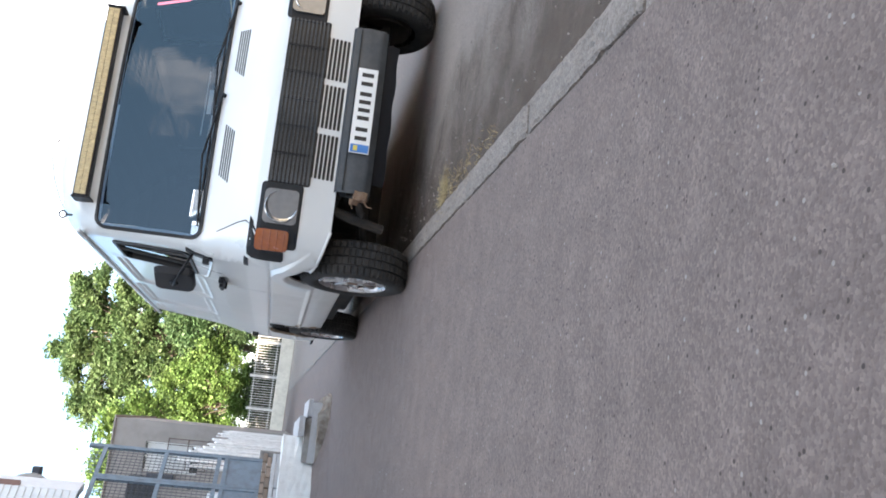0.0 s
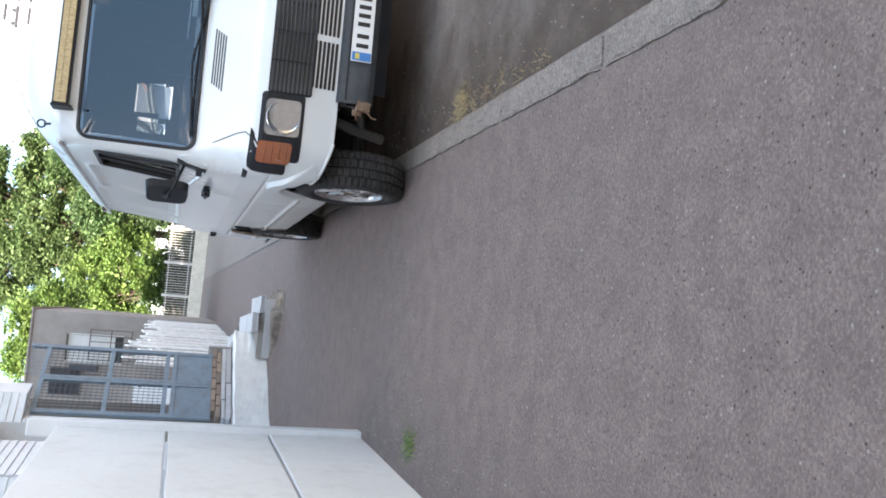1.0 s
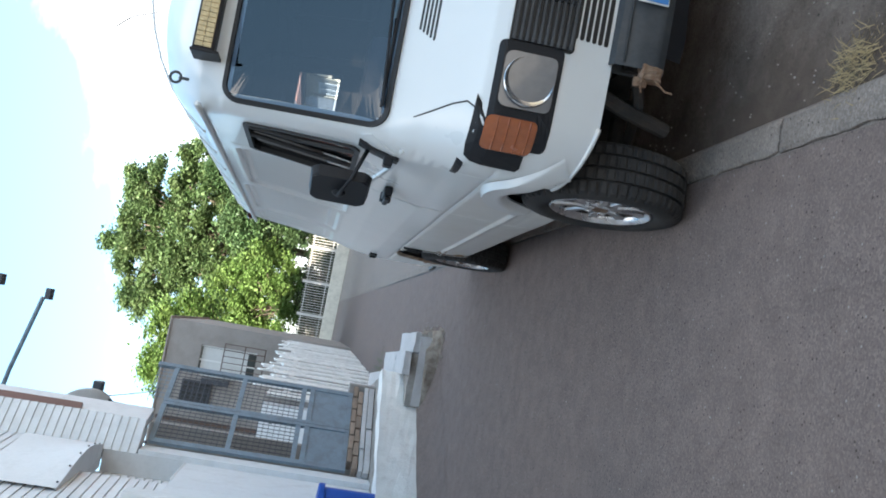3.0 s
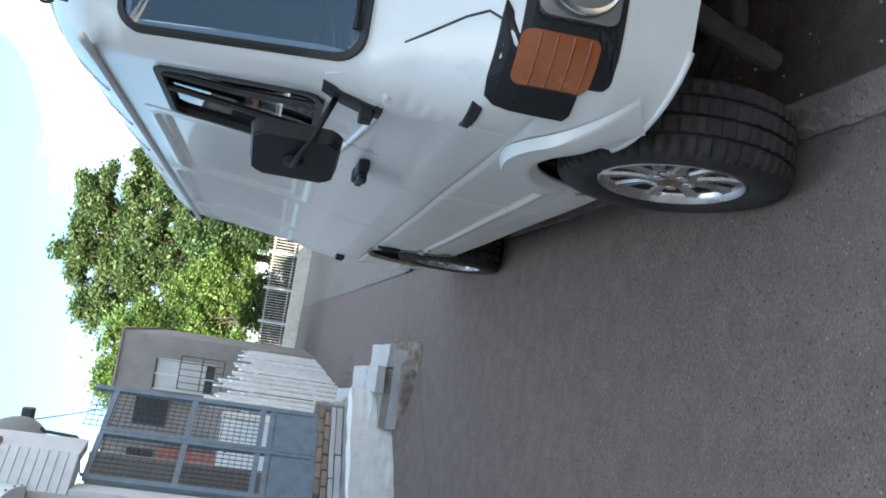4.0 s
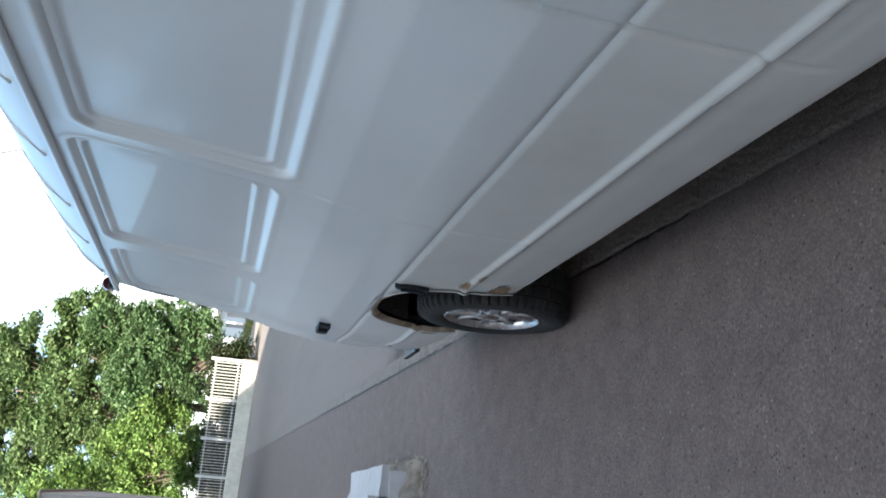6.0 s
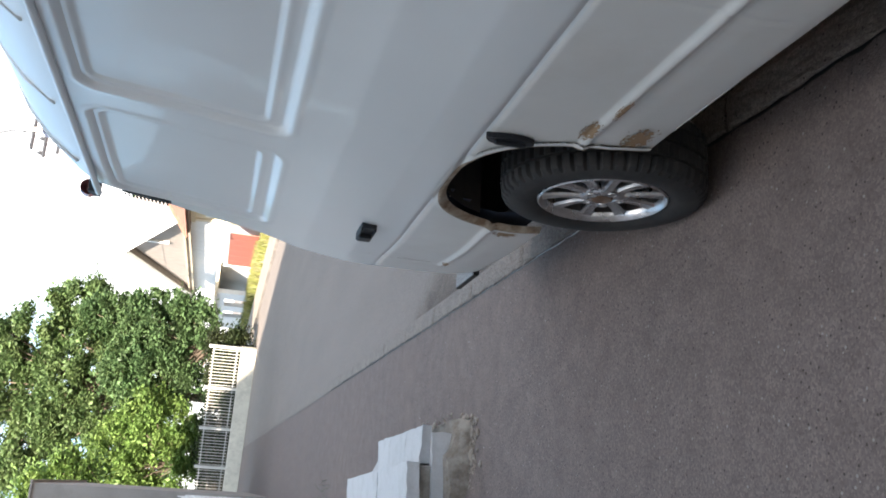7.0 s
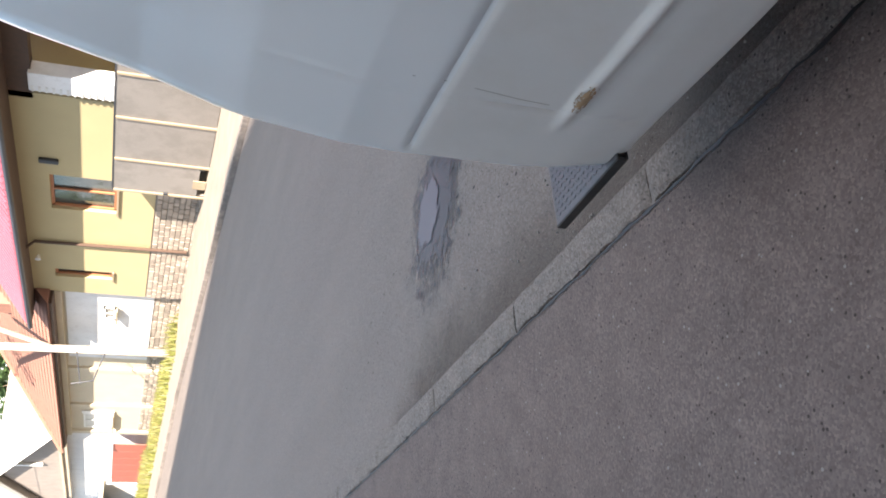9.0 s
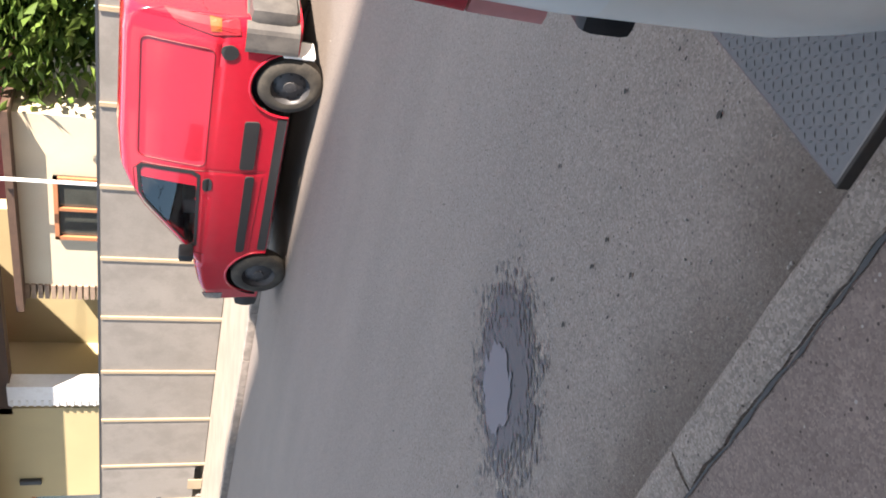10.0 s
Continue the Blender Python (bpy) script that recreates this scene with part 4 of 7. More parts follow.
for spot in ((2.86, 0.45, 0.1, 0.06), (2.84, 0.6, 0.08, 0.03), (2.68, 0.575, 0.08, 0.018), (3.86, 0.5, 0.05, 0.07), (4.46, 0.58, 0.06, 0.02), (0.4, 0.46, 0.05, 0.04)):
    rust_spread(*spot)
lip = []
for a in steps(0, 90, 12):
    z = 0.53 + 0.08 * a / 90
    xs, rx, ry = v_side(z), v_rx(z), v_ry(z)
    lip.append(Vector((xs + rx - rx * math.sin(radians(a)), v_front(z) + bow(XC - xs - rx) + ry - ry * math.cos(radians(a)), z)))
part("wing_lip", T(lip + [], 0.009, 8), M["white"], body, smooth=True)
part("sill", grid(lambda u, v: (0.016 + 0.06 * v, u, 0.374 + 0.02 * v), [0.42, 1.5, 2.8], [0, 1]), M["dirty"], body)
gut = T([(v_side(2.055) - 0.006, y, 2.055) for y in steps(0.2, 4.5, 20)], 0.014, 8)
part("rain_gutter", gut, M["white"], body, smooth=True)

part("scratch", T([side_pt(4.485, 0.92, 0.0), side_pt(4.49, 0.85, 0.0), side_pt(4.492, 0.79, 0.0), side_pt(4.505, 0.7, 0.0), side_pt(4.51, 0.63, 0.0)], 0.0008, 5), M["concrete"], body)
# side fittings
part("side_marker", patch(side_pt, rounded(-0.3, 0.981, -0.145, 1.009, 0.004, 2), 0.005, 0.012, 3), M["black"], van, "small black side marker plate")
hb = B(-0.012, 0.615, 1.16, 0.03, 0.83, 1.2, 0.008)
box(hb, -0.035, 0.64, 1.166, -0.012, 0.82, 1.192, 0.008)
handle = part("door_handle", hb, M["black"], van, "black pull door handle")
hp = B(-0.02, 0.79, 1.15, 0.03, 0.85, 1.205, 0.01)
part("handle_lock", hp, M["black"], handle)
fc = B(-0.01, 3.985, 0.972, 0.03, 4.115, 1.03, 0.008)
box(fc, -0.026, 4.075, 0.975, 0.01, 4.135, 1.027, 0.006)
for z in (0.972, 1.024):
    box(fc, -0.02, 3.995, z, 0.01, 4.135, z + 0.007, 0.002)
part("sliding_door_handle", fc, M["black"], van, "square black recessed handle")
oval = [(2.975 + 0.028 * math.cos(a), 0.78 + 0.07 * math.sin(a)) for a in steps(0, 6.08, 19)]
cap = part("fuel_cap", patch(side_pt, oval, 0.016, 0.025, 4), M["black"], van, "round black filler cap")
part("cap_grip", B(-0.026, 2.968, 0.735, 0.0, 2.982, 0.825, 0.004), M["black"], cap)
vent = part("rear_vent", patch(side_pt, rounded(4.5, 1.77, 4.56, 1.97, 0.01, 2), 0.004, 0.01, 2), M["black"], van, "black slotted air vent on the rear pillar")
for z in steps(1.785, 1.955, 11):
    a, b = side_pt(4.502, z, 0.012), side_pt(4.558, z, 0.012)
    part("vent_slat", T([a, b], 0.004, 5), M["black"], vent)

# door window with sliding pane, seal
sc = [(0.49 + (u - 0.49) * 1.035, 1.615 + (v - 1.615) * 1.05) for u, v in DOOR_GLASS]
dw = part("door_window", patch(side_pt, DOOR_GLASS, -0.012, 0.004, 4), M["sideglass"], van, "cab door glass")
dw.visible_shadow = False
part("window_seal", frame_patch(side_pt, sc, [(0.49 + (u - 0.49) * 0.97, 1.615 + (v - 1.615) * 0.96) for u, v in DOOR_GLASS], 0.01, 0.03), M["seal"], dw, "black rubber window seal")
part("slider_bar", T([side_pt(0.52, 1.38, 0.002), side_pt(0.52, 1.85, 0.002)], 0.012, 6), M["seal"], dw)
part("quarter_pillar", T([side_pt(0.2, 1.37, 0.0), side_pt(0.33, 1.62, 0.0), side_pt(0.36, 1.85, 0.0)], 0.012, 6), M["seal"], dw)
ledge = [(-0.12, 1.2), (0.1, 1.212), (0.4, 1.24), (0.62, 1.265), (0.8, 1.283), (0.86, 1.3), (0.893, 1.335), (0.895, 1.4), (0.89, 1.6), (0.885, 1.8)]
part("door_ledge", T([side_pt(u, v, -0.004) for u, v in ledge], 0.012, 8), M["white"], body, smooth=True)

far_pane = part("door_window", patch(lambda u, v, off: Vector((2 * XC - side_pt(u, v, off).x, u, v)), DOOR_GLASS, -0.012, 0.004, 4), M["sideglass"], van)
far_pane.visible_shadow = False
# mirror
MC, MW, MN = Vector((-0.118, 0.06, 1.415)), Vector((-0.3, 0.954, 0)), Vector((-0.954, -0.3, 0))


def mir_pt(u, v, d):
    return MC + MW * u + Vector((0, 0, 1)) * v + MN * d


mb = prism(rounded(-0.15, -0.122, 0.096, 0.122, 0.034, 5), 0.04)
for v in mb.verts:
    u, w, d = v.co
    f = 0.92 if d > 0.01 else 1.0
    v.co = mir_pt(u * f, w * f, d - 0.022)
bmesh.ops.bevel(mb, geom=mb.edges[:], offset=0.006, segments=2, affect="EDGES")
mirror = part("mirror_housing", mb, M["black"], van, "black rectangular door mirror folded back", smooth=40)
arm = T([side_pt(0.0, 1.33, 0.01), mir_pt(-0.16, -0.04, 0.02), mir_pt(-0.09, -0.015, 0.034), mir_pt(-0.02, 0.0, 0.036)], [0.009, 0.008, 0.007, 0.009], 10)
part("mirror_arm", arm, M["black"], mirror, smooth=True)
boss = lathe([(0.0, 0.028), (0.008, 0.026), (0.014, 0.016), (0.018, 0.0005)], 20)
part("arm_boss", boss, M["black"], mirror, smooth=40).matrix_basis = Matrix.Translation(mir_pt(-0.02, 0.0, 0.02)) @ Matrix.Rotation(math.atan2(MN.y, MN.x), 4, "Z")
gm = prism(rounded(-0.138, -0.11, 0.086, 0.11, 0.028, 5), 0.003)
for v in gm.verts:
    v.co = mir_pt(v.co.x, v.co.y, -0.026 + v.co.z)
part("mirror_glass", gm, M["alloy"], mirror)
bk = patch(side_pt, [(-0.048, 1.372), (-0.012, 1.372), (0.03, 1.31), (0.043, 1.25), (0.02, 1.206), (-0.052, 1.203), (-0.05, 1.28)], 0.013, 0.02, 4)
box(bk, 0.0, -0.045, 1.225, 0.045, 0.02, 1.262, 0.006)
part("mirror_bracket", bk, M["black"], mirror, "black mirror foot on the door")
part("quarter_panel", patch(side_pt, [(-0.075, 1.22), (-0.03, 1.225), (-0.045, 1.32), (-0.07, 1.37), (-0.1, 1.33)], 0.004, 0.01, 3), M["white"], body, smooth=40)

# windscreen
WS_OUT, WS_IN = rounded(0.118, 1.278, 1.796, 1.958, 0.07, 6), rounded(0.136, 1.295, 1.778, 1.941, 0.058, 6)


def ws_pt(x, z, off=0.0):
    """The windscreen's surface narrows upwards with the pillars."""
    f = (z - 1.28) / 0.67
    return front_pt(XC + (x - XC) * (1 - 0.062 * f), z, off)


wscr = part("windscreen", patch(ws_pt, WS_IN, 0.004, 0.004, 8), M["glass"], van, "tinted one-piece windscreen with reflections")
wscr.visible_shadow = False
part("windscreen_seal", frame_patch(ws_pt, WS_OUT, WS_IN, 0.012, 0.03), M["seal"], wscr, "black rubber windscreen seal", smooth=60)
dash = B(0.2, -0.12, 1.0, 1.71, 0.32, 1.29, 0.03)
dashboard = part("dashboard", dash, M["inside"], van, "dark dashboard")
for (px, py, pz, sx, sy, rot) in ((0.75, -0.07, 1.30, 0.3, 0.09, 8), (0.84, -0.1, 1.33, 0.2, 0.05, 14)):
    sheet = B(-sx / 2, -sy / 2, 0, sx / 2, sy / 2, 0.003)
    part("paper_slip", sheet, M["paper"], dashboard, "pale paper slip behind the windscreen").matrix_basis = pose(px, py, pz, 30, 0, rot)
for x0, y0, z0, x1, z1 in ((0.78, -0.118, 1.381, 1.2, 1.388), (0.77, -0.152, 1.299, 1.2, 1.306), (0.92, -0.122, 1.345, 1.08, 1.372)):
    part("sticker_bar", B(x0, y0, z0, x1, y0 + 0.003, z1), M["paper"], dashboard, "pale strip behind the windscreen")
wheel_ring = T([(1.4 + 0.2 * math.cos(a), 0.3 + 0.12 * math.sin(a), 1.28 + 0.16 * math.sin(a)) for a in steps(0, 6.2832, 28)], 0.014, 6)
tube(wheel_ring, [(1.22, 0.3, 1.28), (1.58, 0.3, 1.28)], 0.014, 6)
part("steering_wheel", wheel_ring, M["black"], van, "dark steering wheel", smooth=True)
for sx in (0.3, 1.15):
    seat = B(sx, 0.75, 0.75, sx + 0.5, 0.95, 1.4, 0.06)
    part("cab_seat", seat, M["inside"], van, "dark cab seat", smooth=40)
for a, b, c in (((1.02, 1.265), (0.62, 1.33), (0.2, 1.3)), ((1.66, 1.265), (1.25, 1.33), (0.86, 1.30))):
    wp = T([front_pt(*a, 0.02), front_pt(*b, 0.035), front_pt(*c, 0.025)], 0.007, 6)
    tube(wp, [front_pt(b[0] + 0.3, b[1] - 0.03, 0.028), front_pt(c[0], c[1] + 0.008, 0.02)], 0.005, 5)
    tube(wp, [front_pt(*a, 0.0), front_pt(*a, 0.03)], 0.014, 8)
    part("wiper", wp, M["black"], wscr, "black wiper arm and blade")
for r0 in REAR_GLASS:
    part("rear_glass", patch(rear_pt, rounded(*r0, 0.03, 3), -0.004, 0.004, 2), M["sideglass"], van).visible_shadow = False

# bonnet vents, grille, lamps
# slots are flush black strips: the openings' inner dark is put into the colour
for x0 in (0.46, 1.13):
    for k in range(5):
        z = 1.166 + 0.0138 * k
        sl = patch(front_pt, rounded(x0 + 0.012 * k, z, x0 + 0.32 + (0.012 * k if x0 < 1 else 0), z + 0.0065, 0.003, 2), 0.0025, 0.006, 2)
        part("vent_slot", sl, M["ink"], body)
seam = T([front_pt(0.16, 0.958, 0.001), front_pt(0.19, 0.985, 0.001), front_pt(0.222, 1.02, 0.001), front_pt(0.215, 1.065, 0.0), front_pt(0.19, 1.13, 0.0), front_pt(0.168, 1.19, -0.002)], 0.0035, 5)
part("bonnet_seam", seam, M["ink"], body)
grille = part("grille", patch(front_pt, rounded(0.44, 0.685, 1.474, 0.925, 0.015, 3), 0.006, 0.03, 5), M["ink"], van, "black radiator grille with thin bars")
for k in range(10):
    z = 0.697 + 0.0232 * k
    part("grille_bar", patch(front_pt, rounded(0.447, z, 1.467, z + 0.011, 0.004, 2), 0.02, 0.016, 1), M["bumper"], grille)
for k in range(7):
    x = 0.447 + k * 0.168
    part("grille_post", patch(front_pt, rounded(x, 0.69, x + 0.012, 0.92, 0.004, 2), 0.016, 0.012, 1), M["black"], grille)
for s in (1, -1):
    X = (lambda v: v) if s > 0 else (lambda v: 2 * XC - v)

    def rect(a, b, c, d, r, n=3):
        return [(X(u), v) for u, v in rounded(a, b, c, d, r, n)]

    bez = part("lamp_bezel", patch(front_pt, rect(0.075, 0.715, 0.445, 0.95, 0.02), 0.008, 0.05, 6), M["black"], van, "black lamp surround")
    hl = part("headlamp", patch(front_pt, rect(0.205, 0.735, 0.405, 0.925, 0.025), 0.024, 0.03, 5), M["lens"], bez, "square clear headlamp", smooth=30)
    bowl = lathe([(0.0, 0.093), (-0.004, 0.09), (0.004, 0.082), (0.016, 0.062), (0.022, 0.04), (0.02, 0.02), (0.008, 0.0005)], 36, "y")
    part("lamp_reflector", bowl, M["reflector"], hl, "bright round reflector", smooth=60).matrix_basis = Matrix.Translation(front_pt(X(0.305), 0.83, 0.027)) @ Matrix.Rotation(radians(3), 4, "X")
    ind = part("turn_signal", patch(front_pt, rect(0.06, 0.765, 0.17, 0.945, 0.02), 0.02, 0.03, 4),
               M["amber"], bez, "amber corner turn signal", smooth=30)
    if s > 0:
        part("signal_surround", patch(side_pt, [(-0.47, 0.785), (-0.37, 0.78), (-0.348, 0.79), (-0.345, 0.84), (-0.335, 0.965), (-0.345, 0.992), (-0.38, 0.998), (-0.47, 0.995)], 0.008, 0.03, 4), M["black"], bez)
        for z in (0.79, 0.83, 0.87, 0.91):
            part("lens_rib", T([front_pt(x, z, 0.021) for x in steps(0.06, 0.165, 5)], 0.003, 5), M["amber"], ind)
# lower slots likewise: black strips on the skin for the dark of openings
for g in range(3):
    x0 = 0.49 + g * 0.305
    for k in range(6):
        z = 0.56 + 0.024 * k
        part("panel_slot", patch(front_pt, rounded(x0 + 0.01, z - 0.002, x0 + 0.28, z + 0.0145, 0.007, 3), 0.0025, 0.006, 2), M["ink"], body)
bp = bmesh.new()
prof = [(-0.02, 0.545), (-0.05, 0.53), (-0.06, 0.45), (-0.055, 0.37), (-0.03, 0.335), (0.02, 0.33)]
bp = grid(lambda u, v: (u, -0.5 + bow(u - XC) + table([(i, p[0]) for i, p in enumerate(prof)])(v), table([(i, p[1]) for i, p in enumerate(prof)])(v)), steps(0.44, 1.475, 20), steps(0, 5, 20))
add(bp, grid(lambda u, v: (u, -0.46 + bow(u - XC) + 0.02 * v, 0.335 + 0.2 * v), steps(0.44, 1.475, 6), [0, 1]))
bumper = part("bumper", bp, M["bumper"], van, "faded dark blue-black front bumper, broken off at one end", smooth=40)
part("bumper_skirt", grid(lambda u, v: (u, -0.5 + bow(u - XC) + 0.03 * v, 0.335 - 0.085 * v * (0.93 + 0.05 * math.sin(u * 23))), steps(0.52, 1.42, 24), [0, 0.5, 1]), M["black"], bumper)
part("bumper_groove", T([(u, -0.563 + bow(u - XC), 0.5) for u in steps(0.45, 1.46, 10)], 0.005, 6), M["ink"], bumper)
br = roughen_plate(B(0.4, -0.545, 0.35, 0.455, -0.49, 0.43, 0.006))
box(br, 0.375, -0.53, 0.4, 0.41, -0.515, 0.45, 0.003)
tube(br, [(0.4, -0.54, 0.37), (0.36, -0.575, 0.345), (0.355, -0.585, 0.32)], 0.004, 5)
tube(br, [(0.43, -0.54, 0.42), (0.37, -0.58, 0.44), (0.34, -0.57, 0.43)], 0.004, 5)
part("bumper_bracket", br, M["rust"], bumper, "bent rusty bumper bracket")
pl = part("number_plate", B(0.675, -0.574, 0.375, 1.203, -0.566, 0.492, 0.003), M["plate"], van, "white number plate with a blue strip, its characters as plain bars")
part("plate_strip", B(0.68, -0.5775, 0.38, 0.728, -0.5742, 0.487), M["plate_blue"], pl, "blue strip")
part("strip_flag", B(0.688, -0.5785, 0.445, 0.72, -0.5777, 0.47), M["plate_yellow"], pl)
for k, x in enumerate((0.75, 0.805, 0.875, 0.925, 0.975, 1.025, 1.09, 1.145)):
    part("plate_bar", B(x + 0.004, -0.5765, 0.398, x + 0.028, -0.5742, 0.468), M["ink"], pl)

# roof: light bar, hook, marker lamps, panel ribs
bar = part("light_bar", B(0.325, 0.03, 2.005, 1.59, 0.1, 2.095, 0.008), M["black"], van, "long black roof light bar with two rows of cells")
for k in range(60):
    for q in range(2):
        x, z = 0.34 + k * 0.0206, 2.018 + q * 0.034
        part("led_cell", B(x, 0.022 if k % 2 else 0.023, z, x + 0.0198, 0.0295, z + 0.033, 0.002), M["led"], bar)
for x in (0.318, 1.585):
    part("bar_foot", B(x, 0.02, 1.985, x + 0.012, 0.16, 2.1, 0.004), M["black"], bar)
hk = T([(0.235, 0.19, 2.11), (0.225, 0.15, 2.125), (0.22, 0.13, 2.13)], 0.007, 8)
tube(hk, [(0.22 + 0.022 * math.cos(a), 0.13, 2.148 + 0.022 * math.sin(a)) for a in steps(0, 6.283, 14)], 0.006, 6)
part("roof_hook", hk, M["steel"], van, "small ring hook on the roof edge")
for y, z, x in ((4.6, 2.12, 0.2), (4.55, 2.3, 0.42)):
    foot = part("marker_foot", B(x - 0.03, y - 0.02, z - 0.05, x + 0.03, y + 0.06, z - 0.005, 0.006), M["black"], van)
    dome = lathe([(-0.03, 0.034), (0.0, 0.038), (0.025, 0.032), (0.042, 0.016), (0.047, 0.0005)], 18, "y")
    part("marker_lamp", dome, M["pink_lens"], foot, "faded red roof marker lamp", smooth=50).location = (x, y + 0.05, z)
for y in steps(0.9, 4.2, 6):
    rib = T([(v_side(z) - 0.0, y, z + 0.002) for z in (2.1, 2.2, 2.3, 2.38, 2.44, 2.48, 2.495)], 0.008, 6)
    part("roof_rib", rib, M["white"], body, smooth=True)

# rear: lamp cluster, buffer, chequer step
LAMP = [(0.088, 4.765), (0.082, 4.79), (0.088, 4.804), (0.105, 4.811), (0.2, 4.813), (0.2, 4.765)]


def lamp_block(z0, z1, grow=1.0):
    bm = prism([(XC + (x - XC) * grow, y + (grow - 1) * 0.7) for x, y in LAMP], z1 - z0, Matrix.Translation((0, 0, z0)))
    for v in bm.verts:
        v.co += Vector((v_side(v.co.z) - v_side(0.9), v_rear(v.co.z) - v_rear(0.9), 0))
    return bm


tl = part("tail_lamp", lamp_block(0.99, 1.09), M["red_lens"], van, "upright red tail lamp cluster on the rear corner", smooth=40)
part("brake_lens", lamp_block(1.093, 1.2), M["red_lens"], tl, smooth=40)
part("turn_lens", lamp_block(1.203, 1.28), M["amber"], tl, "amber turn lens", smooth=40)
part("reversing_lens", lamp_block(0.893, 0.987), M["pink_lens"], tl, "pale pink reversing lens", smooth=40)
part("rear_buffer", B(0.09, 4.765, 0.768, 0.155, 4.814, 0.84, 0.016), M["black"], van, "small black rubber buffer", smooth=40)
rb_bm = B(0.16, 4.6, 0.44, 1.75, 4.73, 0.58, 0.02)
part("rear_bumper", rb_bm, M["dirty"], van)
step_bm = B(0.035, 4.655, 0.368, 1.88, 4.965, 0.398, 0.004)
stepp = part("rear_step", step_bm, M["chequer"], van, "worn chequer-plate rear step with rusty edge")
part("step_edge", B(0.03, 4.655, 0.374, 0.045, 4.967, 0.397, 0.003), M["chassis"], stepp)
for xa in (0.5, 1.4):
    part("step_arm", B(xa, 4.3, 0.3, xa + 0.07, 4.75, 0.366, 0.005), M["chassis"], stepp)
lug = bmesh.new()
for i in range(70):
    for j in range(22):
        cx, cy = 0.055 + i * 0.0166, 4.664 + j * 0.0136
        d = 0.005 if (i + j) % 2 else -0.005
        e = 0.0015
        pts = ((cx - abs(d), cy - d), (cx + e, cy - e), (cx + abs(d), cy + d), (cx - e, cy + e))
        vs = [lug.verts.new((a, b, 0.3982)) for a, b in pts]
        top = lug.verts.new((cx, cy, 0.3997))
        for q in range(4):
            lug.faces.new((vs[q], vs[(q + 1) % 4], top))
tagged(part("tread_pattern", lug, M["chequer"], stepp), kind="stuff")


# ---- the near side of the street ----
# unseen tall block added on the near side; its corner and roof line cast the street's shade
single("wall_unseen_shade_block", prism([(-6.4, -30.2), (-10.5, 0.5), (-28, 3), (-26, -34)], 22.0), M["grey_wall"], kind="structure")
# two unseen plain walls, added to cut low sky light from the street
single("wall_unseen_street_end", B(-6, -46, 0, 13, -42, 8), M["grey_wall"], kind="structure")
single("wall_unseen_far_side", B(11.3, -42, 0, 16, 4.3, 6.5), M["cream_wall"], kind="structure")


def line_box(p, q, thick, z0, z1, bevel=0.0):
    """An upright slab from p to q in plan, its depth to the left of that way."""
    d = Vector((q[0] - p[0], q[1] - p[1], 0))
    m = Matrix.Translation((p[0], p[1], 0)) @ Matrix.Rotation(math.atan2(d.y, d.x), 4, "Z")
    bm = B(0, 0, z0, d.length, thick, z1, bevel=bevel)
    bmesh.ops.transform(bm, matrix=m, verts=bm.verts)
    return bm


def roughen(bm, amount, scale=3.0, cuts=0, seed=0):
    if cuts:
        bmesh.ops.subdivide_edges(bm, edges=bm.edges[:], cuts=cuts, use_grid_fill=True)
    for v in bm.verts:
        v.co += noise.noise_vector(v.co * scale + Vector((seed, 0, 0))) * amount
    return bm


# white panel fence: posts with three stacked slabs in each bay
fence_white = thing("panel_fence", "whitewashed concrete panel fence with posts, scuffed and chipped", "fence")
for k in range(4):
    ya, yb = 0.57 - 2.1 * k, 0.57 - 2.1 * (k + 1)
    xa, xb = -1.535 - 0.045 * 2.1 * k, -1.535 - 0.045 * 2.1 * (k + 1)
    part("post", roughen(B(xa - 0.11, ya, 0, xa + 0.005, ya + 0.13, 2.1 - 0.02 * k, 0.012), 0.006, 4, 2, k), M["white_wall"], fence_white)
    for z0, z1 in ((0.0, 0.62), (0.635, 1.262), (1.277, 1.93)):
        sl = line_box((xb - 0.035, yb + 0.1), (xa - 0.035, ya + 0.03), 0.06, z0, z1, 0.008)
        part("panel", roughen(sl, 0.008, 2.2, 3, z0), M["white_wall"], fence_white)
fc_crack = T([(-1.63, 0.4, 0.55), (-1.645, 0.1, 0.6), (-1.66, -0.3, 0.66), (-1.68, -0.8, 0.7), (-1.71, -1.4, 0.74)], 0.009, 5)
part("crack_line", fc_crack, M["concrete"], fence_white)

# porch: steps, low wall, brick course, gate
porch = thing("entrance_steps", "crumbling concrete entrance steps with pale slab treads", "steps")
base = prism([(-0.55, 6.05), (-0.62, 5.96), (-0.82, 5.92), (-1.1, 5.9), (-1.4, 5.92), (-1.55, 7.5), (-1.3, 8.5), (-0.85, 8.4), (-0.6, 7.6)], 0.12)
bmesh.ops.subdivide_edges(base, edges=base.edges[:], cuts=7, use_grid_fill=True)
for v in base.verts:
    low_ = 1 - v.co.z / 0.12
    v.co += noise.noise_vector(v.co * 5) * 0.035 + noise.noise_vector(v.co * 16) * 0.018 + Vector((0.05, -0.07, 0)) * low_ * (0.6 + noise.noise(v.co * 4))
    v.co.z = max(-0.02, min(0.15, v.co.z))
part("foundation", base, M["rubble"], porch, "broken brown rubble footing", smooth=30)
ped = prism([(-0.6, 6.03), (-0.8, 6.0), (-1.35, 5.97), (-1.45, 8.3), (-0.9, 8.2), (-0.63, 7.5)], 0.115, Matrix.Translation((0, 0, 0.1)))
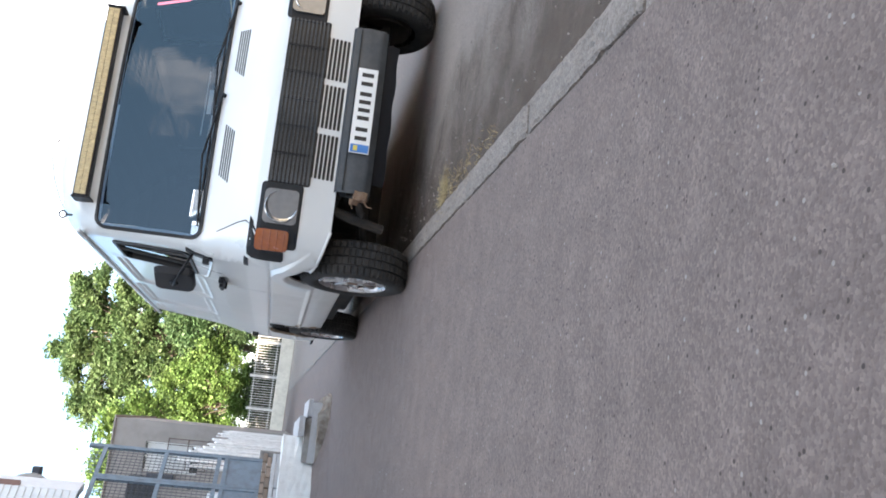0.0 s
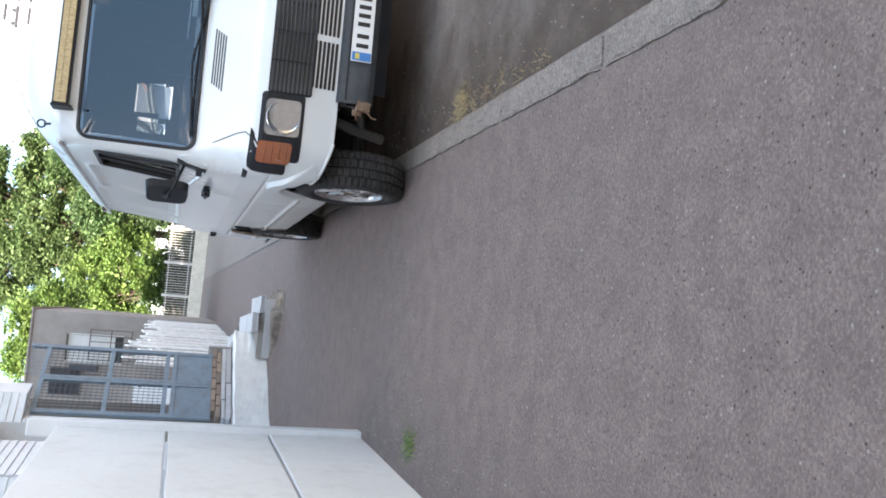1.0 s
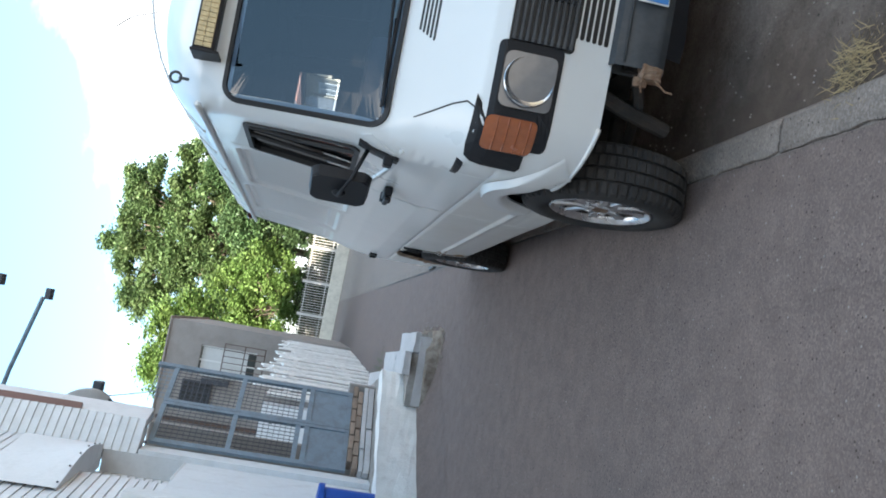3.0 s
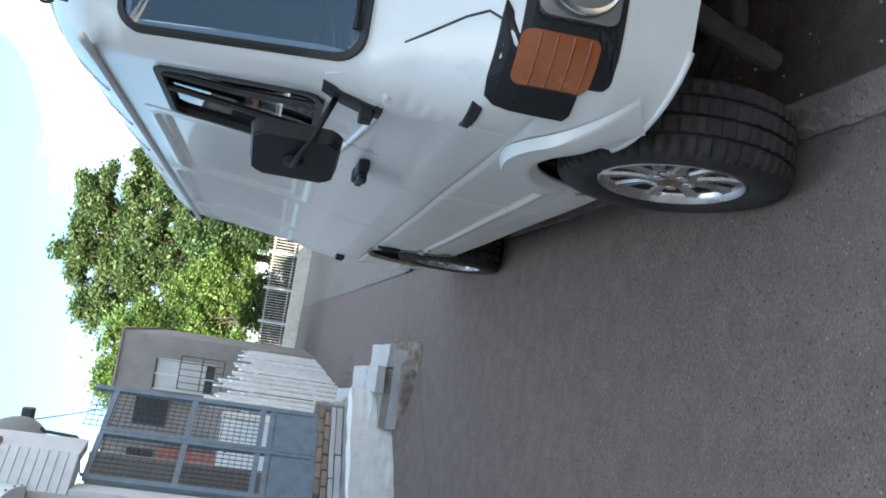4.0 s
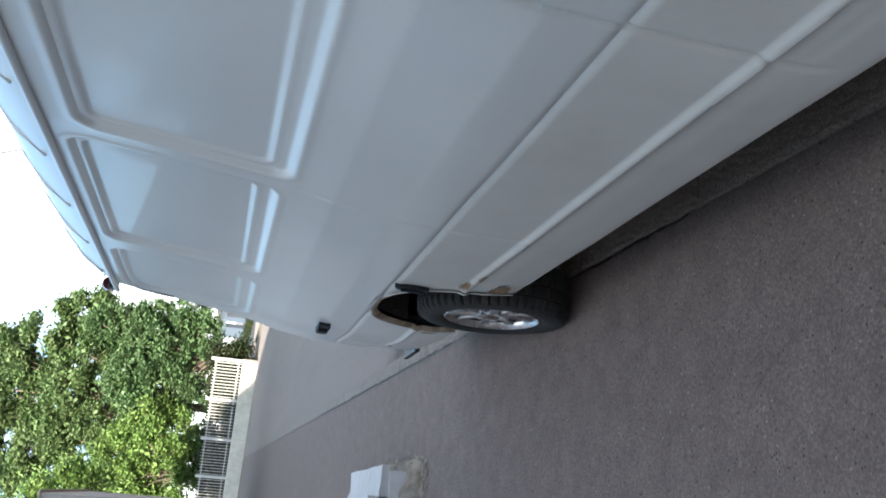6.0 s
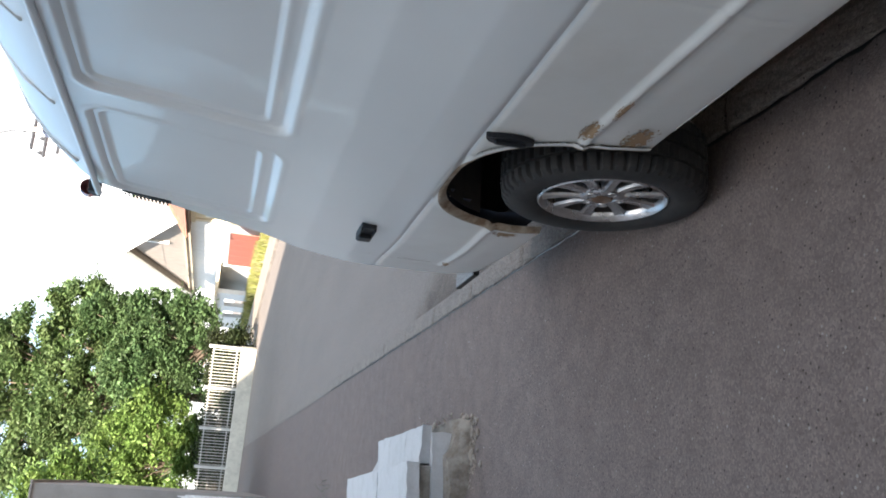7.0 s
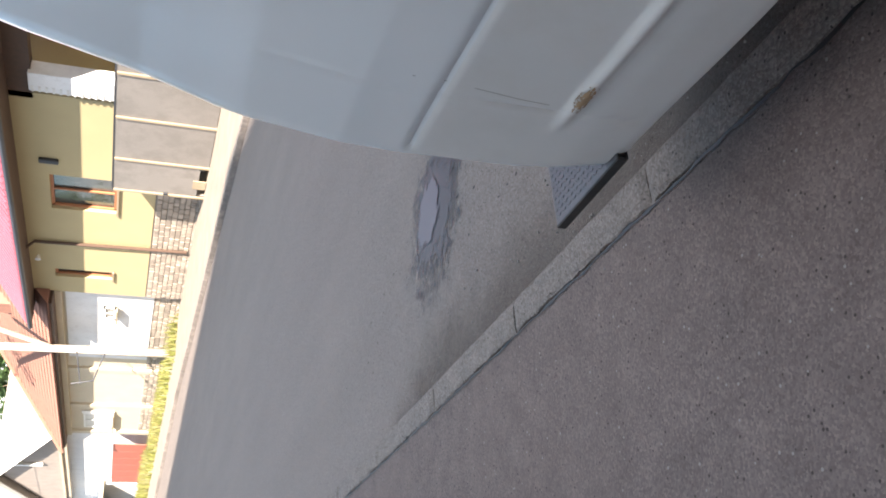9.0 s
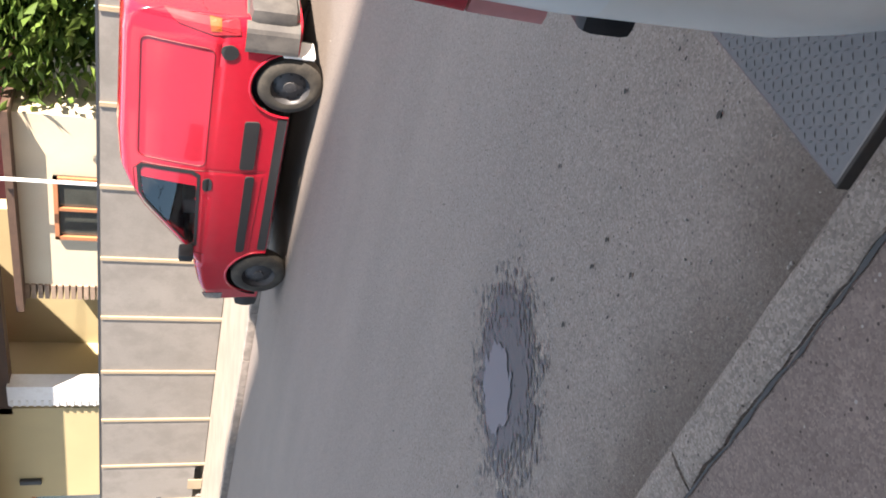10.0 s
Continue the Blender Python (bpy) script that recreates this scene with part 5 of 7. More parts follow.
bmesh.ops.subdivide_edges(ped, edges=ped.edges[:], cuts=6, use_grid_fill=True)
for v in ped.verts:
    v.co += noise.noise_vector(v.co * 4) * 0.014 + noise.noise_vector(v.co * 19) * 0.01
part("base_slab", ped, M["block"], porch, "chipped pale base slab", smooth=35)
SLABS = (([(-0.565, 6.05), (-0.79, 6.08), (-0.8, 6.5), (-0.575, 6.46)], 0.215, 0.272), ([(-0.577, 6.475), (-0.802, 6.515), (-0.815, 7.0), (-0.585, 7.03)], 0.212, 0.277),
         ([(-0.588, 7.045), (-0.818, 7.012), (-0.835, 7.45), (-0.605, 7.5)], 0.21, 0.27), ([(-0.785, 6.0), (-1.03, 5.93), (-1.06, 6.9), (-0.82, 6.95)], 0.285, 0.36),
         ([(-0.822, 6.965), (-1.062, 6.915), (-1.15, 8.2), (-0.875, 8.28)], 0.283, 0.362), ([(-1.075, 7.0), (-1.28, 7.02), (-1.36, 8.9), (-1.2, 8.9)], 0.365, 0.47),
         ([(-1.29, 7.02), (-1.48, 7.05), (-1.55, 8.85), (-1.37, 8.9)], 0.365, 0.478))
for k, (pts, z0, z1) in enumerate(SLABS):
    bm = prism(pts, z1 - z0, Matrix.Translation((0, 0, z0)))
    bmesh.ops.subdivide_edges(bm, edges=bm.edges[:], cuts=5, use_grid_fill=True)
    for v in bm.verts:
        v.co += noise.noise_vector(v.co * 3 + Vector((k, 0, 0))) * 0.01 + noise.noise_vector(v.co * 17 + Vector((k, 0, 0))) * 0.008
    part("tread", bm, M["block"], porch, "pale worn slab", smooth=35)
part("riser", roughen(prism([(-0.8, 6.04), (-1.36, 5.98), (-1.45, 8.4), (-0.9, 8.2)], 0.125, Matrix.Translation((0, 0, 0.16))), 0.02, 6, 5, 2), M["concrete"], porch)
part("riser", roughen(prism([(-1.1, 7.03), (-1.47, 7.06), (-1.54, 8.8), (-1.24, 8.8)], 0.09, Matrix.Translation((0, 0, 0.28))), 0.012, 6, 5, 4), M["concrete"], porch)
rub = bmesh.new()
rnd = random.Random(5)
for k in range(260):
    a = rnd.random()
    x, y = -0.5 - 0.95 * a, 5.9 - 0.03 * math.sin(a * 5) + rnd.gauss(0, 0.05)
    if rnd.random() < 0.3:
        x, y = -0.52 + rnd.gauss(0, 0.03), 5.95 + rnd.random() * 1.6
    g = bmesh.new()
    bmesh.ops.create_icosphere(g, subdivisions=1, radius=rnd.uniform(0.006, 0.02) * (2 if rnd.random() < 0.12 else 1))
    for v in g.verts:
        v.co = Vector((v.co.x, v.co.y, v.co.z * 0.6)) + noise.noise_vector(v.co * 60 + Vector((k, 0, 0))) * 0.008
    add(rub, g, Matrix.Translation((x, y, 0.008)))
single("rubble", rub, M["rubble"], "broken crumbs of concrete along the steps", "rubble", kind="stuff")
low = line_box((-2.35, 4.55), (-1.04, 6.5), 0.22, 0.0, 0.53)
bmesh.ops.subdivide_edges(low, edges=low.edges[:], cuts=9, use_grid_fill=True)
for v in low.verts:
    v.co += noise.noise_vector(v.co * 4) * 0.018 + noise.noise_vector(v.co * 13) * 0.012 * (1.5 if v.co.y > 6.2 else 0.6)
single("wall_low", low, M["lime"], "low wall of rough white lime plaster beside the steps", "wall", kind="structure")
wd, wn = Vector((0.557, 0.83, 0)), Vector((0.83, -0.557, 0))
single("pavement_ramp", grid(lambda u, v: Vector((-2.35, 4.55, 0)) + wd * u + wn * (-0.02 + 0.62 * v ) + Vector((0, 0, 0.007 + 0.14 * (1 - v) ** 1.6 * soft(2.3, 1.7, u) + 0.008 * (1 - v) * noise.noise((u * 5, v * 5, 1)))), steps(-0.6, 2.3, 30), steps(0, 1, 8)), M["pave"], kind="structure", smooth=True)
single("floor_porch", prism([(-1.1, 6.75), (-2.5, 4.6), (-3.0, 5.5), (-2.2, 7.6), (-1.4, 8.6)], 0.49), M["concrete"], kind="structure")
GA, GB = Vector((-1.44, 7.32, 0)), Vector((-2.2, 6.29, 0))
gdir = (GB - GA).normalized()
course = thing("brick_course", "course of worn bricks under the gate", "bricks", kind="structure")
GM = Matrix.Translation(GA) @ Matrix.Rotation(math.atan2(gdir.y, gdir.x), 4, "Z")
rnd = random.Random(8)
for row in range(2):
    for k in range(6):
        o_ = rnd.uniform(-0.02, 0.012)
        bm = roughen(B(0.012 + k * 0.215 - 0.1 * (row % 2), -0.03 + o_, 0.63 + row * 0.064, 0.206 + k * 0.215 - 0.1 * (row % 2), 0.09, 0.688 + row * 0.06, 0.008), 0.006, 14, 1, k + row)
        bmesh.ops.transform(bm, matrix=GM, verts=bm.verts)
        part("brick", bm, M["brick"], course)
for u0, u1, z0, z1, o_ in ((-0.12, 0.62, 0.5, 0.565, -0.075), (0.64, 1.32, 0.497, 0.56, -0.06), (-0.1, 0.95, 0.572, 0.622, -0.045), (0.97, 1.3, 0.57, 0.618, -0.052)):
    bm = roughen(B(u0, o_, z0, u1, 0.09, z1, 0.006), 0.007, 9, 3, u0)
    bmesh.ops.transform(bm, matrix=GM, verts=bm.verts)
    part("sill_slab", bm, M["block"], course, "whitewashed cracked sill slab")
gate = thing("gate", "grey-blue steel double gate with mesh above solid lower panels", "gate")
W = (GB - GA).length


def gpart(name, bm, mat=None, parent=None, label=""):
    bmesh.ops.transform(bm, matrix=GM, verts=bm.verts)
    return part(name, bm, mat or M["gate"], parent or gate, label)


ZB, ZT = 0.75, 2.84
for u, wd in ((0.0, 0.06), (W / 2 - 0.045, 0.045), (W / 2 + 0.005, 0.045), (W - 0.06, 0.06)):
    gpart("stile", B(u, 0, ZB, u + wd, 0.045, ZT if u else ZT + 0.2, 0.004))
for z in (ZB, 1.2, 1.3, 2.0, ZT - 0.05):
    for u0, u1 in ((0.06, W / 2 - 0.045), (W / 2 + 0.05, W - 0.06)):
        gpart("rail", B(u0, 0.003, z, u1, 0.042, z + 0.055, 0.003))
for u0, u1 in ((0.06, W / 2 - 0.045), (W / 2 + 0.05, W - 0.06)):
    gpart("lower_panel", B(u0, 0.015, ZB + 0.055, u1, 0.03, 1.25), None, None, "solid sheet lower panel")
    mesh_bm = bmesh.new()
    for k in range(1, 9):
        u = u0 + (u1 - u0) * k / 9
        box(mesh_bm, u - 0.003, 0.019, 1.35, u + 0.003, 0.025, ZT - 0.05)
    z = 1.4
    while z < ZT - 0.06:
        box(mesh_bm, u0, 0.025, z - 0.003, u1, 0.031, z + 0.003)
        z += 0.062
    gpart("wire_mesh", mesh_bm, M["steel"])
top_bm = bmesh.new()
for k in range(9):
    box(top_bm, W * k / 18, 0.02, ZT, W * k / 18 + 0.006, 0.026, ZT + 0.17)
for z in (ZT + 0.05, ZT + 0.11, ZT + 0.17):
    box(top_bm, 0, 0.026, z, W * 0.46, 0.032, z + 0.006)
gpart("top_mesh", top_bm)
gpart("gate_handle", B(W / 2 - 0.03, -0.03, 1.62, W / 2 + 0.03, 0.0, 1.66, 0.004), M["steel"])
single("pillar_gate", B(-1.46, 7.33, 0.48, -1.3, 7.55, 0.8, 0.01), M["grey_wall"], kind="structure")

# plain return wall and the house clad in boards
ret = B(-2.5, 5.95, 0, -2.22, 6.3, 2.87)
box(ret, -2.56, 3.2, 0, -2.28, 5.95, 2.38)
single("wall_return", ret, M["white_wall"], kind="structure")
house_w = thing("boarded_house", "white house clad in horizontal boards with a curved metal cover", "house")


def clad(p, q, z0, z1, name="board"):
    """A wall from p to q in plan with lapped boards on its right-hand side."""
    part("wall", line_box(p, q, 0.2, z0, z1), M["siding"], house_w)
    z = z0
    d = Vector((q[0] - p[0], q[1] - p[1], 0))
    m = Matrix.Translation((p[0], p[1], 0)) @ Matrix.Rotation(math.atan2(d.y, d.x), 4, "Z")
    while z < z1 - 0.02:
        b_ = prism([(0.004, z + 0.004), (-0.019, z + 0.004), (-0.01, z + 0.083), (0.004, z + 0.083)], d.length)
        bmesh.ops.transform(b_, matrix=m @ Matrix(((0, 0, 1, 0), (1, 0, 0, 0), (0, 1, 0, 0), (0, 0, 0, 1))), verts=b_.verts)
        part(name, b_, M["siding"], house_w)
        z += 0.084


clad((-2.27, 5.95), (-1.95, 6.2), 2.88, 5.9)
clad((-2.455, 3.66), (-2.335, 4.95), 2.4, 3.2)
clad((-2.455, 3.66), (-2.25, 5.93), 3.21, 5.9)
clad((-2.58, 4.97), (-2.5, 5.93), 2.4, 3.2)
clad((-3.7, 2.66), (-2.47, 3.65), 1.6, 5.9)
part("corner_post", line_box((-1.948, 6.203), (-1.86, 6.53), 0.1, 2.88, 5.9), M["siding"], house_w)
part("fascia", line_box((-1.94, 6.19), (-1.88, 6.24), 0.05, 3.56, 5.9), M["soffit"], house_w, "brown corner fascia")
part("side_wall", line_box((-3.71, 1.2), (-3.71, 2.64), 0.2, 0, 5.9), M["soffit"], house_w, "brown side wall")
roof_plan = [(-6.6, 1.2), (-3.72, 1.2), (-3.68, 2.66), (-2.44, 3.64), (-2.23, 5.92), (-1.92, 6.17), (-1.84, 6.55), (-3.0, 7.9), (-6.6, 7.9)]
part("roof", prism(roof_plan, 0.16, Matrix.Translation((0, 0, 5.9))), M["grey_tile"], house_w, "flat grey roof")
part("back_wall", line_box((-6.5, 7.8), (-6.5, 1.25), 0.2, 0, 5.9), M["siding"], house_w)
part("end_wall", line_box((-3.0, 7.6), (-6.28, 7.6), 0.2, 0, 5.9), M["siding"], house_w)
part("recess_end", B(-2.62, 5.932, 2.4, -2.26, 5.955, 3.2), M["siding"], house_w)
part("recess_floor", B(-2.56, 4.97, 2.385, -2.28, 5.94, 2.4), M["siding"], house_w)


def cover_pt(u, v):
    """The bent sheet: along the wall by u, up by v; its foot arches out over the recess."""
    y = 4.28 + 1.6 * u
    foot = 3.2 - 0.02 * math.sin(math.pi * u)
    out = 0.04 + 0.14 * math.sin(math.pi * u) ** 1.2 * (1 - v) ** 1.5
    return Vector((-2.335 + 0.09 * (y - 4.95) + out, y, foot + 0.75 * v))


cov = grid(cover_pt, steps(0, 1, 14), steps(0, 1, 10))
add(cov, grid(lambda u, v: cover_pt(u, 0) - Vector((v * (cover_pt(u, 0).x + 2.4 - 0.09 * (cover_pt(u, 0).y - 4.95)), 0, 0)), steps(0, 1, 14), [0, 1]))
part("cover_sheet", cov, M["white_wall"], house_w, "bent white metal cover sheet", smooth=50)
for u in steps(0.06, 0.94, 5):
    part("rivet", B(-0.008, -0.008, -0.008, 0.008, 0.008, 0.008, 0.003), M["steel"], house_w).location = cover_pt(u, 0.03) + Vector((0.006, 0, 0))
dish = lathe([(0.0, 0.0005), (0.01, 0.12), (0.04, 0.24), (0.09, 0.36), (0.1, 0.37), (0.09, 0.35), (0.05, 0.23)], 28)
d_ob = thing("satellite_dish", "pale satellite dish on the eave", "dish", (-2.3, 8.2, 3.93), 60)
part("reflector", dish, M["siding"], d_ob, smooth=True).rotation_euler = (0, radians(-25), 0)
part("mast", T([(-0.05, 0, 0.0), (-0.05, 0, -0.35)], 0.02, 8), M["steel"], d_ob)
part("feed_arm", T([(0.08, 0, -0.3), (0.42, 0, -0.05)], 0.012, 6), M["steel"], d_ob)
lampc = thing("security_lamp", "black lamp on a bent arm above the gate wall", "lamp", (-2.1, 8.3, 3.3))
part("mast", T([(-0.4, 0, -3.3), (-0.4, 0, -0.1), (0, 0, 0)], 0.02, 8), M["steel"], lampc)
part("arm", T([(0, 0, 0), (0.02, 0, 0.35), (0.14, 0, 0.55)], 0.02, 8), M["steel"], lampc)
part("head", B(0.08, -0.08, 0.5, 0.26, 0.08, 0.62, 0.02), M["steel"], lampc)
for tip, root in (((-0.84, 8.0, 5.25), (-2.7, 8.25, 5.65)), ((-0.92, 8.0, 4.66), (-2.8, 8.25, 5.08))):
    fl_ob = thing("floodlight", "floodlight on a long grey arm over the roof", "floodlight", root, group="floodlights over the roof")
    d = Vector(tip) - Vector(root)
    part("arm", T([(0, 0, 0), d * 0.5 + Vector((0, 0, 0.03)), d], 0.028, 8), M["gate"], fl_ob)
    part("stay", T([(0, 0, 0), (0, 0, 3.9 - root[2])], 0.03, 8), M["gate"], fl_ob)
    part("head", B(d.x - 0.02, d.y - 0.08, d.z - 0.1, d.x + 0.12, d.y + 0.08, d.z - 0.03, 0.012), M["steel"], fl_ob)
bin_ = thing("plastic_bin", "tall blue plastic bin with a rim beside the low wall", "bin", (-2.34, 4.98, 0.0), 33)
part("body", prism(rounded(-0.16, -0.17, 0.16, 0.17, 0.05, 4), 1.02), M["blue"], bin_, smooth=40)
part("rim", frame_patch(lambda u, v, o: Vector((u, v, 1.03 + o)), rounded(-0.185, -0.195, 0.185, 0.195, 0.06, 4), rounded(-0.14, -0.15, 0.14, 0.15, 0.04, 4), 0.02, 0.05), M["blue"], bin_)
part("lid", B(-0.17, -0.18, 1.03, 0.17, 0.18, 1.06, 0.012), M["blue"], bin_)

# picket fence
pick = thing("picket_fence", "tall uneven white picket fence with peeling paint", "fence")
rnd = random.Random(3)
y = 8.7
k = 0
part("panel", roughen(B(-1.655, 7.95, 0.05, -1.625, 8.68, 1.78, 0.004), 0.006, 5, 4), M["picket"], pick, "solid white board panel")
while y < 23.6:
    w_, h_ = rnd.uniform(0.15, 0.22), 1.9 + rnd.choice((-0.22, -0.1, 0.0, 0.04, 0.12, 0.2)) + rnd.uniform(-0.04, 0.04) - 0.004 * (y - 8)
    x = -1.62 + 0.022 * (y - 9) + rnd.uniform(-0.02, 0.02)
    bm = prism([(0, 0), (w_, 0), (w_, h_ - rnd.uniform(0, 0.08)), (w_ * 0.6, h_), (0, h_ - rnd.uniform(0, 0.06))], 0.024)
    bmesh.ops.transform(bm, matrix=Matrix.Translation((x, y, 0.02)) @ Matrix(((0, 0, 1, 0), (1, 0, 0, 0), (0, 1, 0, 0), (0, 0, 0, 1))) @ Matrix.Rotation(rnd.uniform(-0.03, 0.03), 4, "Z"), verts=bm.verts)
    part("picket", bm, M["picket"], pick)
    y += w_ + rnd.choice((0.012, 0.02, 0.05))
for z in (0.45, 1.5):
    part("rail", line_box((-1.66, 8.7), (-1.34, 23.7), 0.04, z, z + 0.09), M["picket"], pick)

# grey house behind, with a barred window
house_g = thing("grey_house", "grey rendered flat-roofed house with a barred window", "house")
part("wall", B(-9, 24.0, 0, -2.75, 24.3, 5.4), M["grey_wall"], house_g)
part("wall", B(-1.85, 24.0, 0, -1.22, 24.3, 5.4), M["grey_wall"], house_g)
part("wall", B(-2.75, 24.0, 0, -1.85, 24.3, 2.75), M["grey_wall"], house_g)
part("wall", B(-2.75, 24.0, 4.4, -1.85, 24.3, 5.4), M["grey_wall"], house_g)
part("wall", B(-1.52, 24.3, 0, -1.22, 34, 5.4), M["grey_wall"], house_g)
part("roof", B(-9.08, 23.93, 5.4, -1.15, 34, 5.45, 0.01), M["grey_tile"], house_g)
win = part("window", B(-2.75, 24.15, 2.75, -1.85, 24.2, 4.4), M["pane"], house_g, "window with pale blinds behind an iron grille")
for x in (-2.75, -2.32, -1.89):
    part("window_frame", B(x, 24.1, 2.75, x + 0.05, 24.15, 4.4), M["white_frame"], win)
part("blind", B(-2.7, 24.13, 3.0, -1.9, 24.14, 4.35), M["curtain"], win)
gr = bmesh.new()
for x in steps(-2.62, -1.7, 5):
    tube(gr, [(x, 23.72, 2.5), (x, 23.7, 3.7)], 0.012, 5)
for z in (2.5, 3.1, 3.7):
    tube(gr, [(-2.62, 23.71, z), (-1.7, 23.71, z)], 0.016, 5)
for x in (-2.62, -1.7):
    tube(gr, [(x, 23.72, 2.5), (x, 24.0, 2.5)], 0.012, 5)
    tube(gr, [(x, 23.7, 3.7), (x, 24.0, 3.7)], 0.012, 5)
part("window_grille", gr, M["dark_frame"], win, "rust-brown iron window grille")
part("dark_box", B(-2.95, 23.6, 3.4, -2.8, 24.0, 4.2, 0.02), M["steel"], house_g)

# what shows of the yard through the gate
for x0, x1, z0, z1 in ((-3.72, -2.92, 3.88, 4.75), (-5.3, -4.42, 4.05, 4.75)):
    yw = part("window", B(x0, 23.95, z0, x1, 24.0, z1, 0.01), M["wire"], house_g, "dark small-paned window")
    gb = bmesh.new()
    for x in steps(x0, x1 - 0.04, 5):
        box(gb, x, 23.92, z0, x + 0.04, 23.95, z1)
    for z in steps(z0, z1 - 0.04, 5):
        box(gb, x0, 23.9, z, x1, 23.92, z + 0.04)
    part("window_frame", gb, M["steel"], yw)
part("drainpipe", T([(-4.12, 23.9, 0.3), (-4.12, 23.9, 5.3)], 0.06, 8), M["dark_frame"], house_g, "dark drainpipe")
part("pilaster", B(-4.95, 23.9, 1.9, -4.3, 24.0, 3.9, 0.01), M["red_brick"], house_g, "bare red brick patch")
part("annex", B(-5.2, 23.2, 0, -3.2, 24.0, 2.3, 0.02), M["white_wall"], house_g, "low whitewashed annex")
single("wall_yard", B(-3.6, 8.0, 0, -2.2, 8.15, 3.1, 0.01), M["grey_wall"], kind="structure")


# ---- the far side of the street ----
def house_wall(parent, x, y0, y1, z1, mat, holes, name="wall", thick=0.3, z0=0.0, label=""):
    """A wall along y facing small x, cut open at holes (y0, z0, y1, z1)."""
    ys = sorted({y0, y1, *(h[0] for h in holes), *(h[2] for h in holes)})
    zs = sorted({z0, z1, *(h[1] for h in holes), *(h[3] for h in holes)})
    bm = bmesh.new()
    for i in range(len(ys) - 1):
        for j in range(len(zs) - 1):
            cy, cz = (ys[i] + ys[i + 1]) / 2, (zs[j] + zs[j + 1]) / 2
            if not any(h[0] < cy < h[2] and h[1] < cz < h[3] for h in holes):
                box(bm, x, ys[i], zs[j], x + thick, ys[i + 1], zs[j + 1])
    bmesh.ops.remove_doubles(bm, verts=bm.verts, dist=0.001)
    return part(name, bm, mat, parent, label)


def house_window(parent, x, y0, z0, y1, z1, frame_mat, curtain=False, n=2, label=""):
    w_ = part("window", B(x + 0.16, y0, z0, x + 0.18, y1, z1), M["curtain"] if curtain else M["pane"], parent, label)
    for a, b, c, d in ((y0, z0, y0 + 0.07, z1), (y1 - 0.07, z0, y1, z1), (y0, z0, y1, z0 + 0.07), (y0, z1 - 0.07, y1, z1)):
        part("window_frame", B(x + 0.1, a, b, x + 0.15, c, d), frame_mat, w_)
    for k in range(1, n):
        y = y0 + (y1 - y0) * k / n
        part("window_frame", B(x + 0.103, y - 0.03, z0, x + 0.147, y + 0.03, z1), frame_mat, w_)
    part("window_sill", B(x - 0.06, y0 - 0.05, z0 - 0.05, x + 0.1, y1 + 0.05, z0), M["trim_sand"], w_)
    return w_


# sheet fence along the walk
zf = thing("sheet_fence", "grey sheet-metal fence panels with sandy joint strips", "fence")
joints = [4.5, 6.0, 7.5, 9.0, 10.7, 12.25, 13.8, 15.35, 16.8, 18.3, 19.8, 21.4, 22.75]
for a, b in zip(joints, joints[1:]):
    last = b > 22
    part("panel", B(10.83, a + 0.03, 0.28 if last else 0.1, 10.86, b - 0.01, 2.2), M["zinc"], zf)
    strip = B(10.8, b - 0.035, 0.05, 10.835, b + 0.035, 2.19)
    part("joint_strip", strip, M["trim_sand"], zf)
part("panel", B(10.87, 22.72, 0.05, 11.59, 22.75, 2.2), M["zinc"], zf)
part("top_rail", B(10.82, 4.5, 2.2, 10.88, 22.75, 2.235), M["steel"], zf)
part("gate_bottom", B(10.81, 22.0, 0.1, 10.835, 22.35, 0.4), M["trim_sand"], zf)
part("gate_latch", B(10.79, 22.66, 0.95, 10.83, 22.74, 1.05), M["steel"], zf)

# yellow house with stone plinth and crimson roof
hy = thing("yellow_house", "yellow rendered house with a stone plinth and crimson metal roof", "house")
house_wall(hy, 11.6, 20.4, 30.4, 4.45, M["yellow_wall"], [(23.65, 2.15, 25.3, 3.75), (28.85, 2.2, 29.35, 3.8)], z0=1.2)
part("wall", B(11.62, 20.4, 0, 11.95, 30.4, 1.2), M["mortar"], hy)
part("side_wall", B(11.96, 30.1, 0, 19, 30.398, 4.45), M["yellow_wall"], hy)
part("porch_back_wall", B(13.4, 16.6, 0, 13.7, 20.5, 4.45), M["yellow_wall"], hy)
part("porch_side_wall", B(11.91, 20.38, 0, 13.39, 20.62, 4.45), M["yellow_wall"], hy)
part("porch_door", B(13.34, 17.0, 0.3, 13.4, 17.9, 2.9), M["dark_frame"], hy, "dark wooden door in the shaded porch")
part("porch_beam", B(11.6, 16.6, 3.95, 11.9, 20.6, 4.45), M["dark_frame"], hy)
col = part("porch_column", B(11.5, 19.6, 0, 11.85, 20.2, 4.0, 0.02), M["white_wall"], hy, "white banded porch column")
for z in steps(2.2, 3.9, 12):
    part("column_band", B(11.485, 20.02, z, 11.5, 20.2, z + 0.05), M["curtain"], col)
house_window(hy, 11.6, 23.65, 2.15, 25.3, 3.75, M["window_frame"], n=2, label="wood-framed window with dark panes")
house_window(hy, 11.6, 28.85, 2.2, 29.35, 3.8, M["window_frame"], n=1)
part("wall_lamp", B(11.5, 22.9, 3.5, 11.6, 23.05, 3.95, 0.03), M["steel"], hy)
part("downpipe", T([(11.3, 27.2, 4.5), (11.52, 27.1, 4.25), (11.52, 27.0, 0.2)], 0.045, 8), M["dark_frame"], hy)
